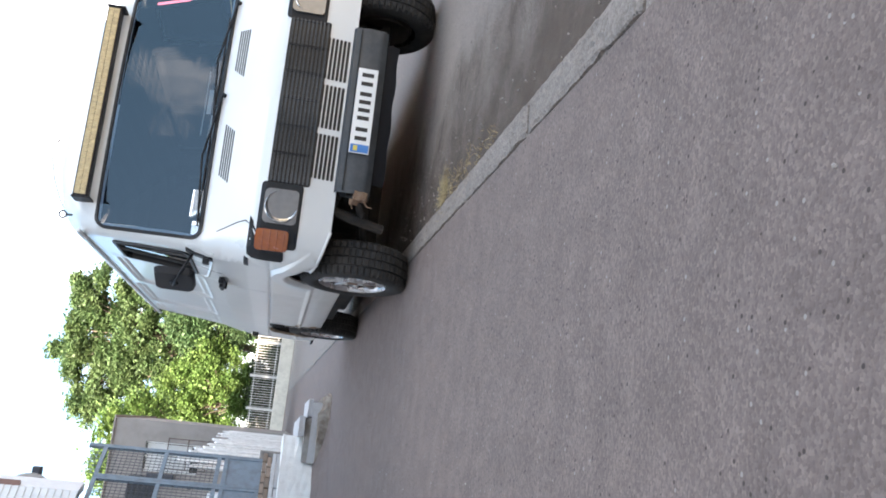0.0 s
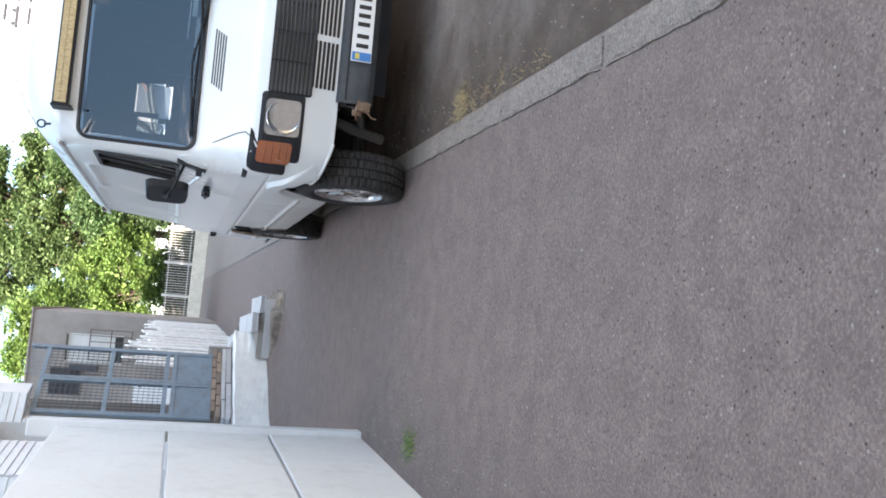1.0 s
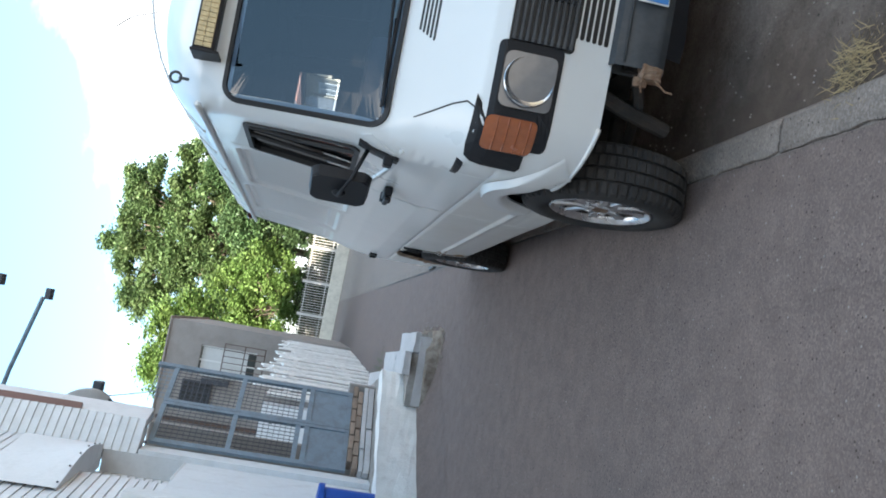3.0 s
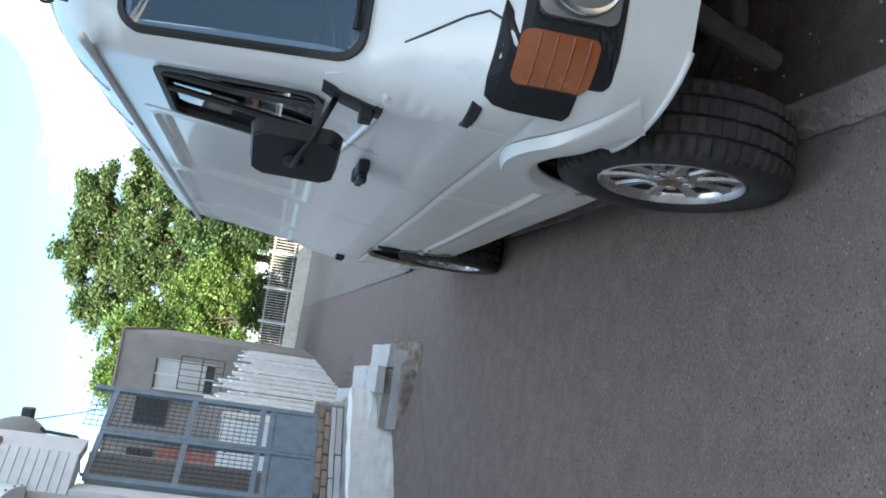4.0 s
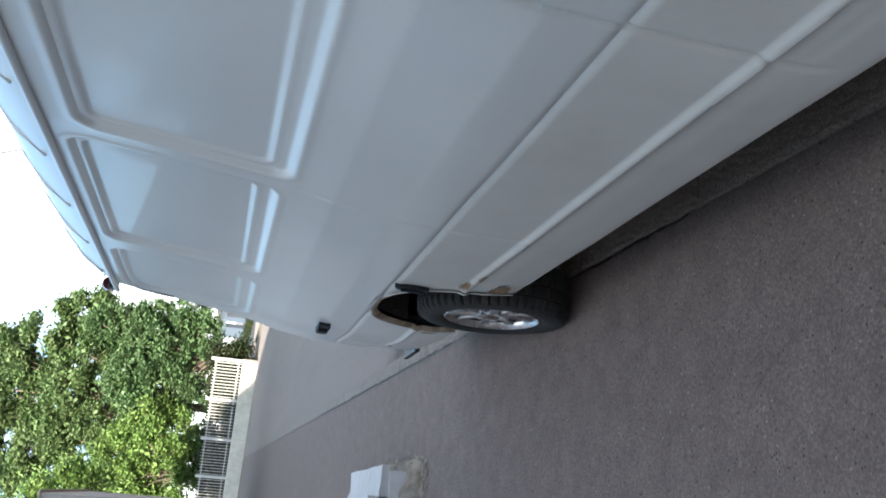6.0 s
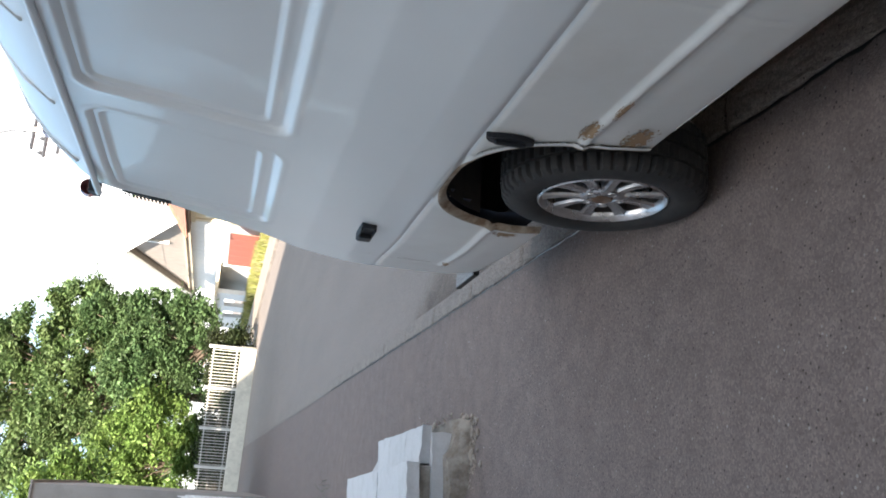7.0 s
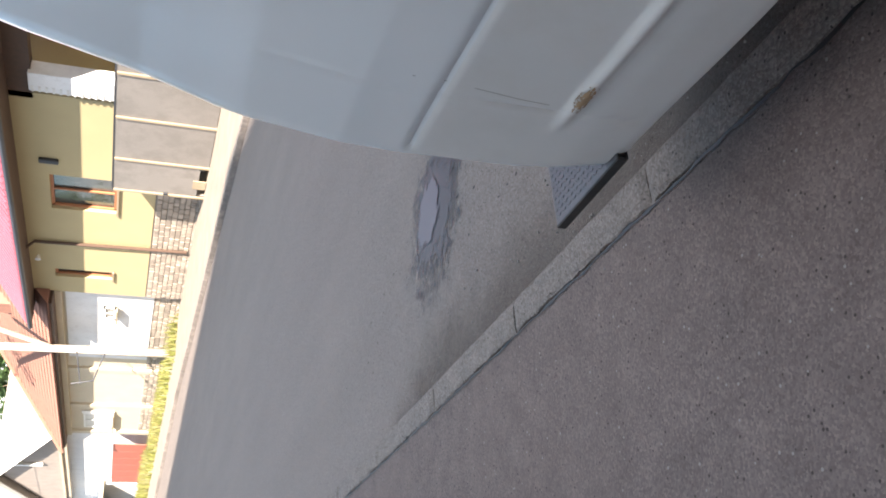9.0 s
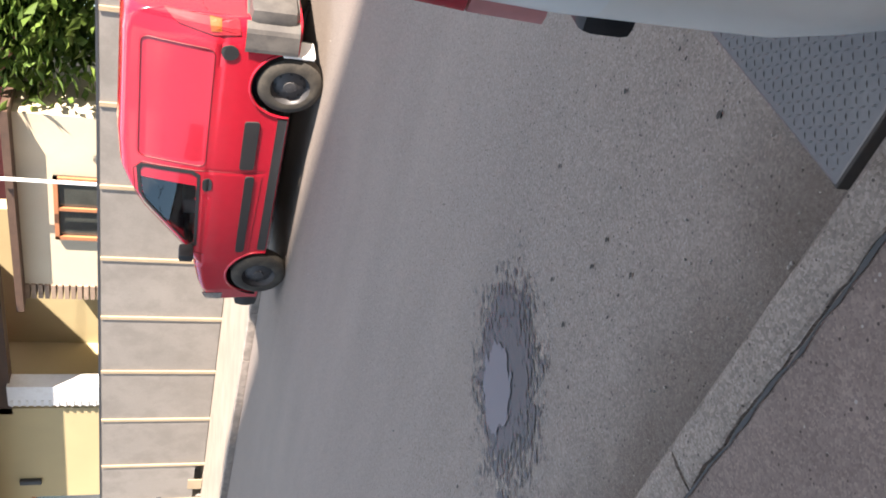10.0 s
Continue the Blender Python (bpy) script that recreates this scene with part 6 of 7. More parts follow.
part("gable_lamp", lathe([(0.0, 0.0005), (0.02, 0.08), (0.16, 0.03)], 12), M["white_wall"], hy).location = (11.2, 27.6, 4.15)
# cream wing with window
part("wing_wall", B(11.5, 13.0, 0, 13.7, 16.7, 3.5), M["cream_wall"], hy, "cream wing wall")
house_window(hy, 11.3, 14.15, 1.95, 15.5, 2.95, M["window_frame"], n=2)
for k in range(14):
    z = 2.0 + k * 0.11
    part("corner_brick", B(11.46, 16.68, z, 11.75, 17.02, z + 0.08, 0.006), M["brick"], hy)
part("wing_roof_edge", B(11.2, 12.8, 3.5, 13.9, 17.1, 3.62), M["dark_frame"], hy)
# plinth stones
rnd = random.Random(11)
z = 0.0
for row in range(8):
    y = 20.45 + rnd.uniform(-0.1, 0.0)
    h_ = 0.145
    while y < 30.3:
        w_ = rnd.uniform(0.18, 0.42)
        if y > 22.9:
            part("stone", B(11.575 + rnd.uniform(-0.012, 0.012), y + 0.01, row * h_ + 0.008, 11.7, min(30.4, y + w_) - 0.01, (row + 1) * h_ - 0.006, 0.015), M["stone"], hy)
        y += w_
# roof: standing-seam sheets
RZ, RX = 4.5, 10.76
roofy = part("roof", prism([(RX, RZ), (15.2, 7.6), (19.6, RZ), (19.6, RZ + 0.08), (15.2, 7.7), (RX, RZ + 0.08)], 16.2, Matrix.Translation((0, 31.2, 0)) @ Matrix.Rotation(radians(90), 4, "X")), M["metal_roof"], hy, "crimson ribbed metal roof")
for k in range(53):
    y = 15.4 + k * 0.3
    rib = prism([(RX - 0.02, RZ + 0.082), (15.2, 7.702), (15.2, 7.74), (RX - 0.02, RZ + 0.12)], 0.05, Matrix.Translation((0, y, 0)) @ Matrix.Rotation(radians(90), 4, "X"))
    part("roof_rib", rib, M["metal_roof"], roofy)
part("gutter", T([(RX - 0.06, 15.2, RZ - 0.02), (RX - 0.06, 31.25, RZ - 0.02)], 0.07, 8), M["steel"], hy)
part("soffit", B(RX, 15.2, RZ - 0.06, 11.7, 31.2, RZ - 0.01), M["dark_frame"], hy)
part("gable_wall", prism([(11.6, 4.4), (15.2, 7.5), (18.9, 4.4)], 0.25, Matrix.Translation((0, 30.4, 0)) @ Matrix.Rotation(radians(90), 4, "X")), M["yellow_wall"], hy)

# cream house with a clay-tile roof
hc = thing("cream_house", "cream rendered old house with a clay-tile hipped roof", "house")
house_wall(hc, 11.9, 30.7, 46.0, 3.95, M["cream_wall"], [(43.2, 2.0, 45.2, 3.2), (31.8, 2.05, 32.7, 2.45)], z0=0.0)
part("white_bay", B(11.84, 30.75, 0.9, 11.9, 36.5, 3.6), M["white_wall"], hc, "whitewashed part of the front")
part("wall_far_end", B(11.9, 45.7, 0, 19, 46.0, 3.95), M["cream_wall"], hc)
house_window(hc, 11.75, 43.2, 2.0, 45.2, 3.2, M["white_frame"], curtain=True, n=2, label="white window with net curtains")
house_window(hc, 11.65, 31.8, 2.05, 32.7, 2.45, M["white_frame"], n=2)
for y in (37.6, 41.9, 45.6):
    part("pilaster", B(11.8, y, 0.4, 11.9, y + 0.35, 3.7), M["cream_wall"], hc)
part("cornice", B(11.72, 30.7, 3.7, 11.9, 46.0, 3.95, 0.02), M["cream_wall"], hc)
part("eave_board", B(11.2, 30.5, 3.9, 11.95, 46.2, 3.98), M["dark_frame"], hc)
part("shutter", B(11.82, 42.85, 1.95, 11.87, 43.15, 3.25), M["white_frame"], hc)
for row in range(5):
    y = 30.75
    while y < 45.8:
        w_ = rnd.uniform(0.3, 0.6)
        part("stone", B(11.87 + rnd.uniform(-0.015, 0.01), y, row * 0.18, 12.0, y + w_ - 0.02, row * 0.18 + 0.165, 0.02), M["stone"], hc)
        y += w_
rt = bmesh.new()
EV = [(11.1, 30.3, 4.0), (11.1, 46.4, 4.0), (19.9, 46.4, 4.0), (19.9, 30.3, 4.0)]
RG = [(15.5, 30.3, 7.6), (15.5, 41.0, 7.6)]
vs = [rt.verts.new(p) for p in EV + RG]
for f in ((0, 1, 5, 4), (1, 2, 5), (2, 3, 4, 5), (0, 4, 3), (0, 3, 2, 1)):
    rt.faces.new([vs[i] for i in f])
roofc = part("roof", rt, M["tile"], hc, "weathered clay-tile roof")
tiles = bmesh.new()
su = Vector((15.5 - 11.1, 0, 3.6)).normalized()
rise = math.hypot(4.4, 3.6)
for r_ in range(26):
    s0 = r_ * rise / 26
    ymax = 46.4 - 5.4 * (s0 / rise)
    y = 30.3 + 0.1 * (r_ % 2)
    while y < ymax - 0.2:
        p = Vector((11.1, 0, 4.0)) + su * s0
        nrm = Vector((-su.z, 0, su.x))
        a, b = p + nrm * 0.045, p + su * 0.27 + nrm * 0.012
        q = [tiles.verts.new((a.x, y, a.z)), tiles.verts.new((a.x + nrm.x * 0.02, y + 0.1, a.z + 0.02)), tiles.verts.new((a.x, y + 0.2, a.z)), tiles.verts.new((b.x, y + 0.2, b.z)), tiles.verts.new((b.x, y + 0.1, b.z + 0.02)), tiles.verts.new((b.x, y, b.z))]
        tiles.faces.new((q[0], q[1], q[4], q[5]))
        tiles.faces.new((q[1], q[2], q[3], q[4]))
        y += 0.215
tagged(part("roof_tiles", tiles, M["tile"], roofc), kind="stuff")
part("hip_ridge", T([(11.05, 46.45, 4.05), (15.5, 41.0, 7.7), (15.5, 30.3, 7.7)], 0.1, 8), M["tile"], roofc)
part("attic_vent", B(13.0, 34.8, 5.55, 13.8, 35.6, 6.1, 0.02), M["tile"], roofc)

# red gate, white wall and gabled house farther on
rg = thing("red_gate", "faded red sheet-metal yard gate", "gate")
for k in range(6):
    part("sheet", B(12.5, 50.1 + k * 1.28, 0.35, 12.54 + 0.01 * (k % 2), 51.36 + k * 1.28, 1.95), M["red_gate"], rg)
part("post", B(12.45, 57.8, 0, 12.7, 58.1, 2.2), M["white_wall"], rg)
hg = thing("gabled_house", "white-walled house with a grey gabled roof and pale verge boards", "house")
part("wall", B(13.6, 50.5, 0, 24, 71.5, 4.5), M["white_wall"], hg)
gab = prism([(49.3, 4.4), (58.6, 8.0), (70.8, 4.4)], 0.3, Matrix.Translation((13.3, 0, 0)) @ Matrix(((0, 0, 1, 0), (1, 0, 0, 0), (0, 1, 0, 0), (0, 0, 0, 1))))
part("gable", gab, M["grey_tile"], hg, "grey boarded gable")
rfg = bmesh.new()
vs = [rfg.verts.new(p) for p in ((12.9, 48.6, 4.2), (12.9, 58.6, 8.25), (12.9, 71.4, 4.2), (25, 48.6, 4.2), (25, 58.6, 8.25), (25, 71.4, 4.2))]
for f in ((0, 1, 4, 3), (1, 2, 5, 4)):
    rfg.faces.new([vs[i] for i in f])
part("roof", rfg, M["grey_tile"], hg)
part("verge_board", T([(12.85, 48.6, 4.25), (12.85, 58.6, 8.3)], 0.16, 4), M["white_frame"], hg)
part("verge_board", T([(12.85, 58.6, 8.3), (12.85, 71.4, 4.25)], 0.16, 4), M["white_frame"], hg)
part("gable_trim", B(13.15, 56.6, 5.6, 13.28, 56.9, 7.2), M["white_frame"], hg)
for z in (4.25, 4.55):
    part("eave_trim", B(13.1, 50.2, z, 13.3, 71, z + 0.12), M["cream_wall"], hg)
ob_ = thing("yard_building", "low white outbuilding with dark openings", "building")
house_wall(ob_, 11.5, 62, 76, 2.4, M["white_wall"], [(64, 0.3, 66.5, 1.9), (68.5, 0.3, 71, 1.9)])
part("roof", B(11.2, 61.7, 2.4, 16, 76.3, 2.6), M["cream_wall"], ob_)
part("back_wall", B(15.5, 62, 0, 15.8, 76, 2.4), M["dark_frame"], ob_)

# white bar fence on a plinth
bf = thing("bar_fence", "white metal bar fence with posts on a white plinth", "fence")
PA, PB = Vector((-4.0, 47.9, 0)), Vector((5.15, 43.1, 0))
fd = (PB - PA).normalized()
FM = Matrix.Translation(PA) @ Matrix.Rotation(math.atan2(fd.y, fd.x), 4, "Z")
FL = (PB - PA).length


def fpart(name, bm, label="", mat=None):
    bmesh.ops.transform(bm, matrix=FM, verts=bm.verts)
    return part(name, bm, mat or M["fence_paint"], bf, label)


fpart("plinth", B(0, 0, 0, FL, 0.3, 0.7, 0.02), "cream painted plinth", M["plinth"])
posts = [0.0, 2.1, 4.15, 6.15, 8.2, FL - 0.08]
for u in posts:
    fpart("post", B(u - 0.05, 0.1, 0.7, u + 0.07, 0.22, 2.15))
for a, b in zip(posts, posts[1:]):
    for z in (0.85, 1.9):
        fpart("rail", B(a + 0.07, 0.14, z, b - 0.05, 0.17, z + 0.04))
    n_ = 13
    for k in range(1, n_):
        u = a + (b - a) * k / n_
        fpart("bar", B(u - 0.014, 0.15, 0.74, u + 0.014, 0.168, 1.98 + 0.06 * math.sin(math.pi * k / n_)))

# street pole with crossarm and wires
sp = thing("street_pole", "pale concrete utility pole with a strut and wooden crossarm", "pole", (11.0, 33.6, 0))
part("shaft", T([(0, 0, 0), (0, 0.1, 4.5), (0, 0.2, 9.3)], [0.16, 0.13, 0.1], 10), M["pole"], sp, smooth=True)
part("strut", T([(-0.1, -4.4, 8.8), (0, -2.1, 6.4), (0, 0.05, 3.9)], 0.08, 8), M["pole"], sp)
part("crossarm", T([(-1.0, 0.2, 8.7), (1.0, 0.2, 8.7)], 0.075, 6), M["steel"], sp)
part("crossarm", T([(-0.8, 0.2, 8.25), (0.8, 0.2, 8.25)], 0.07, 6), M["steel"], sp)
part("lamp_arm", T([(-0.1, 0.2, 9.1), (-0.15, 0.2, 9.9), (-0.5, 0.2, 10.8), (-1.1, 0.2, 11.4)], 0.035, 6), M["steel"], sp, "thin curved lamp arm")
part("crossarm", T([(-0.75, 0.2, 9.15), (0.75, 0.2, 9.15)], 0.07, 6), M["steel"], sp)
for x in (-0.85, -0.3, 0.3, 0.85):
    part("insulator", lathe([(0, 0.06), (0.08, 0.09), (0.16, 0.05), (0.24, 0.0005)], 10, "z"), M["steel"], sp).location = (x, 0.2, 8.74)
brk = T([(-0.1, 0, 2.3), (-0.9, 0.6, 2.6), (-1.0, 0.7, 3.3)], 0.03, 6)
tube(brk, [(-0.1, 0, 3.2), (-1.0, 0.7, 3.0)], 0.025, 6)
part("bracket", brk, M["steel"], sp, "bent steel bracket")
for i, (a, b, sag) in enumerate((((11.85, 33.8, 8.75), (12.5, 90, 8.5), 0.8), ((10.2, 33.8, 9.1), (9.5, -20, 8.6), 0.7), ((-2.6, 12.0, 5.2), (-4.6, 40.0, 7.0), 0.4))):
    A, Bv = Vector(a), Vector(b)
    pts = [A.lerp(Bv, f) - Vector((0, 0, 4 * sag * f * (1 - f))) for f in steps(0, 1, 16)]
    single("overhead_wire", T(pts, 0.012, 5), M["wire"], "thin dark overhead wire between poles", "wire", group="overhead wires")

# grass verge by the houses
rnd = random.Random(9)
gv = []
gf = []
for k in range(9000):
    y = rnd.uniform(31.5, 76)
    x = rnd.triangular(10.0, 11.85, 11.2) if y < 50 else rnd.uniform(10.0, 12.4)
    if y < 36 and rnd.random() < 0.5:
        continue
    h_ = rnd.uniform(0.15, 0.5) * (1.2 if y > 48 else 0.9)
    a = rnd.uniform(0, 6.28)
    w_ = rnd.uniform(0.02, 0.05)
    i = len(gv)
    gv += [(x - w_ * math.cos(a), y - w_ * math.sin(a), 0.08), (x + w_ * math.cos(a), y + w_ * math.sin(a), 0.08), (x + rnd.uniform(-0.12, 0.12), y + rnd.uniform(-0.12, 0.12), 0.08 + h_)]
    gf.append((i, i + 1, i + 2))
me = bpy.data.meshes.new("verge_grass")
me.from_pydata(gv, [], gf)
me.materials.append(M["grass"])
tagged(new("verge_grass", me), "dry sunlit grass and weeds along the houses", "grass", kind="stuff")


# ---- red small van across the street ----
car = thing("red_van", "red compact panel van with grey bumpers parked at the far kerb", "van", (6.54, 8.44, 0), -4.7)
car.scale = (0.94, 0.94, 0.94)
c_top = table([(-0.62, 1.15), (-0.6, 1.5), (-0.56, 1.7), (-0.48, 1.775), (-0.3, 1.80), (0.9, 1.82), (1.25, 1.8), (1.45, 1.73), (1.6, 1.64), (2.25, 1.14), (2.4, 1.07), (2.8, 1.0), (3.05, 0.93), (3.2, 0.84), (3.3, 0.7), (3.36, 0.55)])
c_wide = table([(-0.62, 0.70), (-0.55, 0.78), (-0.4, 0.815), (0.5, 0.83), (2.4, 0.82), (2.9, 0.78), (3.15, 0.7), (3.3, 0.56), (3.36, 0.45)])
SIDE_PANEL = (-0.33, 0.98, 1.02, 1.6)


def c_side(y, z):
    """Half width of the car at that station and height."""
    t_ = c_top(y)
    x = c_wide(y) - 0.03 * soft(0.75, 0.3, z)
    x -= 0.16 * max(0, (z - 0.95) / 0.85) ** 1.3
    x -= 0.012 * bump_line(z - 0.93, 0.012) * (1 if y < 2.5 else 0)
    if y < 1.1:
        s = rr_dist(y, z, SIDE_PANEL, 0.06)
        x -= 0.006 * soft(0.0, 0.03, -s)
    for yd in (1.08, 2.28):
        x -= 0.008 * bump_line(y - yd, 0.006) if 0.4 < z < 1.0 else 0
    return max(0.0, x)


def car_pt(y, z, off=0.0):
    return Vector((-c_side(y, z) - off, y, z))


def section(y, f):
    """A point of the car's skin: f from 0 at the sill to 1 at the middle of the roof."""
    t_ = c_top(y)
    rnd_h = 0.13
    zs = max(0.3, t_ - rnd_h)
    if f < 0.75:
        z = 0.26 + (zs - 0.26) * f / 0.75
        return Vector((-c_side(y, z), y, z))
    a = (f - 0.75) / 0.25 * math.pi / 2
    xs = c_side(y, zs)
    return Vector((-xs + xs * (1 - math.cos(a)) ** 1.25, y, zs + (t_ - zs) * math.sin(a)))


WH_Y = (0.0, 2.6)


def arch_keep(y, f):
    p = section(y, f)
    return not any((p.y - w) ** 2 + (p.z - 0.3) ** 2 < 0.355**2 for w in WH_Y) and not (1.3 < y < 2.17 and inside(CAR_GLASS, y, p.z) and f < 0.75)


CAR_GLASS = [(1.17, 1.04), (2.1, 1.02), (2.14, 1.06), (1.62, 1.5), (1.5, 1.56), (1.2, 1.58), (1.15, 1.55), (1.13, 1.1)]
ys_ = steps(-0.62, 3.36, 150)
fs_ = steps(0, 0.75, 44) + steps(0.75, 1, 10)[1:]
cb = grid(lambda u, v: section(u, v), ys_, fs_, arch_keep)
add(cb, grid(lambda u, v: Vector((-section(u, v).x, u, section(u, v).z)), steps(-0.62, 3.36, 60), steps(0, 1, 20), None))
add(cb, grid(lambda u, v: Vector((section(-0.62, v).x * u, -0.62, section(-0.62, v).z)), [-1, 0, 1], steps(0, 1, 20)))
cbody = part("body", cb, M["red"], car, "glossy red body", smooth=35)
# panel groove and door gap as thin tubes, their shade put into the colour
for outline, r_ in ((rounded(*SIDE_PANEL, 0.07, 5), 0.0045), ([(1.08, 0.42), (1.08, 1.0), (1.1, 1.56), (1.2, 1.64), (1.5, 1.62), (1.66, 1.53), (2.24, 1.05), (2.28, 0.9), (2.28, 0.45)], 0.0035)):
    loop_ = dense(outline) + ([outline[0]] if r_ > 0.004 else [])
    part("panel_seam", T([car_pt(u, v, 0.001) for u, v in loop_], r_, 6), M["red_groove"], cbody)
part("interior", B(-0.68, -0.5, 0.3, 0.68, 2.3, 1.0), M["inside"], car)
for w_y in WH_Y:
    for s in (-1, 1):
        prof = [(-0.09, 0.18), (-0.095, 0.22), (-0.085, 0.27), (-0.06, 0.295), (0.06, 0.3), (0.085, 0.28), (0.09, 0.2)]
        tyr = part("tyre", lathe([(u, r) for u, r in prof], 48), M["dusty_tyre"], car, "dusty black tyre", smooth=35)
        part("steel_rim", lathe([(u * s, r) for u, r in ((0.085, 0.185), (0.06, 0.18), (0.03, 0.15), (0.05, 0.11), (0.06, 0.06), (0.075, 0.055), (0.08, 0.0005))], 36), M["hubcap"], tyr, "bare dark steel rim", smooth=40)
        # rim holes as flat black discs, the dark inside them given by colour
        for k in range(8):
            a = k * math.pi / 4
            hole = lathe([(0.062 * s, 0.0005), (0.063 * s, 0.014)], 8)
            bmesh.ops.translate(hole, verts=hole.verts, vec=(-0.018 * s, 0.128 * math.cos(a), 0.128 * math.sin(a)))
            part("rim_hole", hole, M["ink"], tyr)
        for k in range(4):
            a = k * math.pi / 2 + 0.4
            nut = lathe([(0.07 * s, 0.0005), (0.07 * s, 0.012), (0.05 * s, 0.013)], 6)
            bmesh.ops.translate(nut, verts=nut.verts, vec=(0, 0.05 * math.cos(a), 0.05 * math.sin(a)))
            part("wheel_nut", nut, M["alloy"], tyr)
        tyr.location = (s * 0.735, w_y, 0.3)
    well = bmesh.new()
    arc = [(w_y + 0.36 * math.cos(a), 0.3 + 0.36 * math.sin(a)) for a in steps(0, math.pi, 14)]
    ra, rb_ = [well.verts.new((-0.78, y, z)) for y, z in arc], [well.verts.new((-0.5, y, z)) for y, z in arc]
    for i in range(14):
        well.faces.new((ra[i], ra[i + 1], rb_[i + 1], rb_[i]))
    well.faces.new(rb_)
    part("wheel_well", well, M["chassis"], car)
for w_y in WH_Y:
    ring = [car_pt(w_y + 0.358 * math.cos(a), 0.3 + 0.358 * math.sin(a), 0.0) for a in steps(-0.1, math.pi + 0.1, 26)]
    part("arch_lip", T(ring, 0.014, 8), M["red"], cbody, smooth=True)
gl_ = part("door_glass", patch(car_pt, CAR_GLASS, -0.004, 0.004, 4), M["sideglass"], car, "cab door glass")
gl_.visible_shadow = False
part("glass_seal", frame_patch(car_pt, [(1.6 + (u - 1.6) * 1.07, 1.28 + (v - 1.28) * 1.1) for u, v in CAR_GLASS], [(1.6 + (u - 1.6) * 0.99, 1.28 + (v - 1.28) * 0.98) for u, v in CAR_GLASS], 0.006, 0.02), M["seal"], gl_)
part("rub_strip", patch(car_pt, rounded(0.42, 0.52, 1.02, 0.66, 0.03, 3), 0.014, 0.02, 2), M["grey_plastic"], car, "dark grey rubbing strip")
part("rub_strip", patch(car_pt, rounded(1.12, 0.5, 2.22, 0.59, 0.03, 3), 0.014, 0.02, 2), M["grey_plastic"], car)
part("sill_trim", patch(car_pt, rounded(0.38, 0.27, 2.2, 0.36, 0.02, 2), 0.006, 0.02, 2), M["grey_plastic"], car)
part("door_handle", patch(car_pt, rounded(1.18, 0.9, 1.34, 0.99, 0.04, 4), 0.008, 0.02, 2), M["seal"], car, "dark round door handle")
part("filler_cap", patch(car_pt, [(-0.32 + 0.075 * math.cos(a), 0.86 + 0.075 * math.sin(a)) for a in steps(0, 6.1, 20)], 0.012, 0.02, 3), M["seal"], car, "round black filler cap")
rbm = grid(lambda u, v: Vector((-(c_wide(max(-0.62, u)) + 0.02) if u > -0.6 else -0.6 * (u + 0.72) / 0.12 - 0.15, u, 0.28 + 0.46 * v)), steps(-0.7, -0.36, 10), steps(0, 1, 4))
part("rear_bumper", rbm, M["car_plastic"], car, "grey plastic rear bumper")
part("rear_bumper_face", B(-0.74, -0.73, 0.3, 0.74, -0.5, 0.72, 0.08), M["car_plastic"], car, smooth=40)
fbm = B(-0.66, 3.02, 0.22, 0.66, 3.37, 0.52, 0.12)
part("front_bumper", fbm, M["grey_plastic"], car, "grey plastic front bumper", smooth=40)
part("tail_light", patch(car_pt, [(-0.6, 0.8), (-0.5, 0.78), (-0.47, 1.0), (-0.52, 1.3), (-0.6, 1.42)], 0.012, 0.02, 3), M["red_lens"], car, "tall red tail light")
part("tail_amber", patch(car_pt, [(-0.6, 0.95), (-0.51, 0.94), (-0.5, 1.03), (-0.6, 1.05)], 0.016, 0.02, 2), M["amber"], car)
part("mud_flap", roughen(B(-0.8, -0.34, 0.12, -0.55, -0.31, 0.4, 0.01), 0.02, 5, 2), M["plate"], car, "pale torn mud flap")
part("headlight", patch(car_pt, [(2.98, 0.66), (3.18, 0.66), (3.16, 0.82), (3.0, 0.88)], 0.006, 0.02, 3), M["lens"], car)
mr_ = B(-1.0, 2.12, 1.02, -0.82, 2.22, 1.17, 0.03)
part("mirror", mr_, M["seal"], car, "black door mirror", smooth=40)
part("steering_cover", B(-0.55, 1.75, 1.0, -0.25, 1.95, 1.15, 0.03), M["curtain"], car)
for s in (-1, 1):
    part("seat", B(0.38 * s - 0.22, 1.2, 0.6, 0.38 * s + 0.22, 1.4, 1.35, 0.05), M["inside"], car)


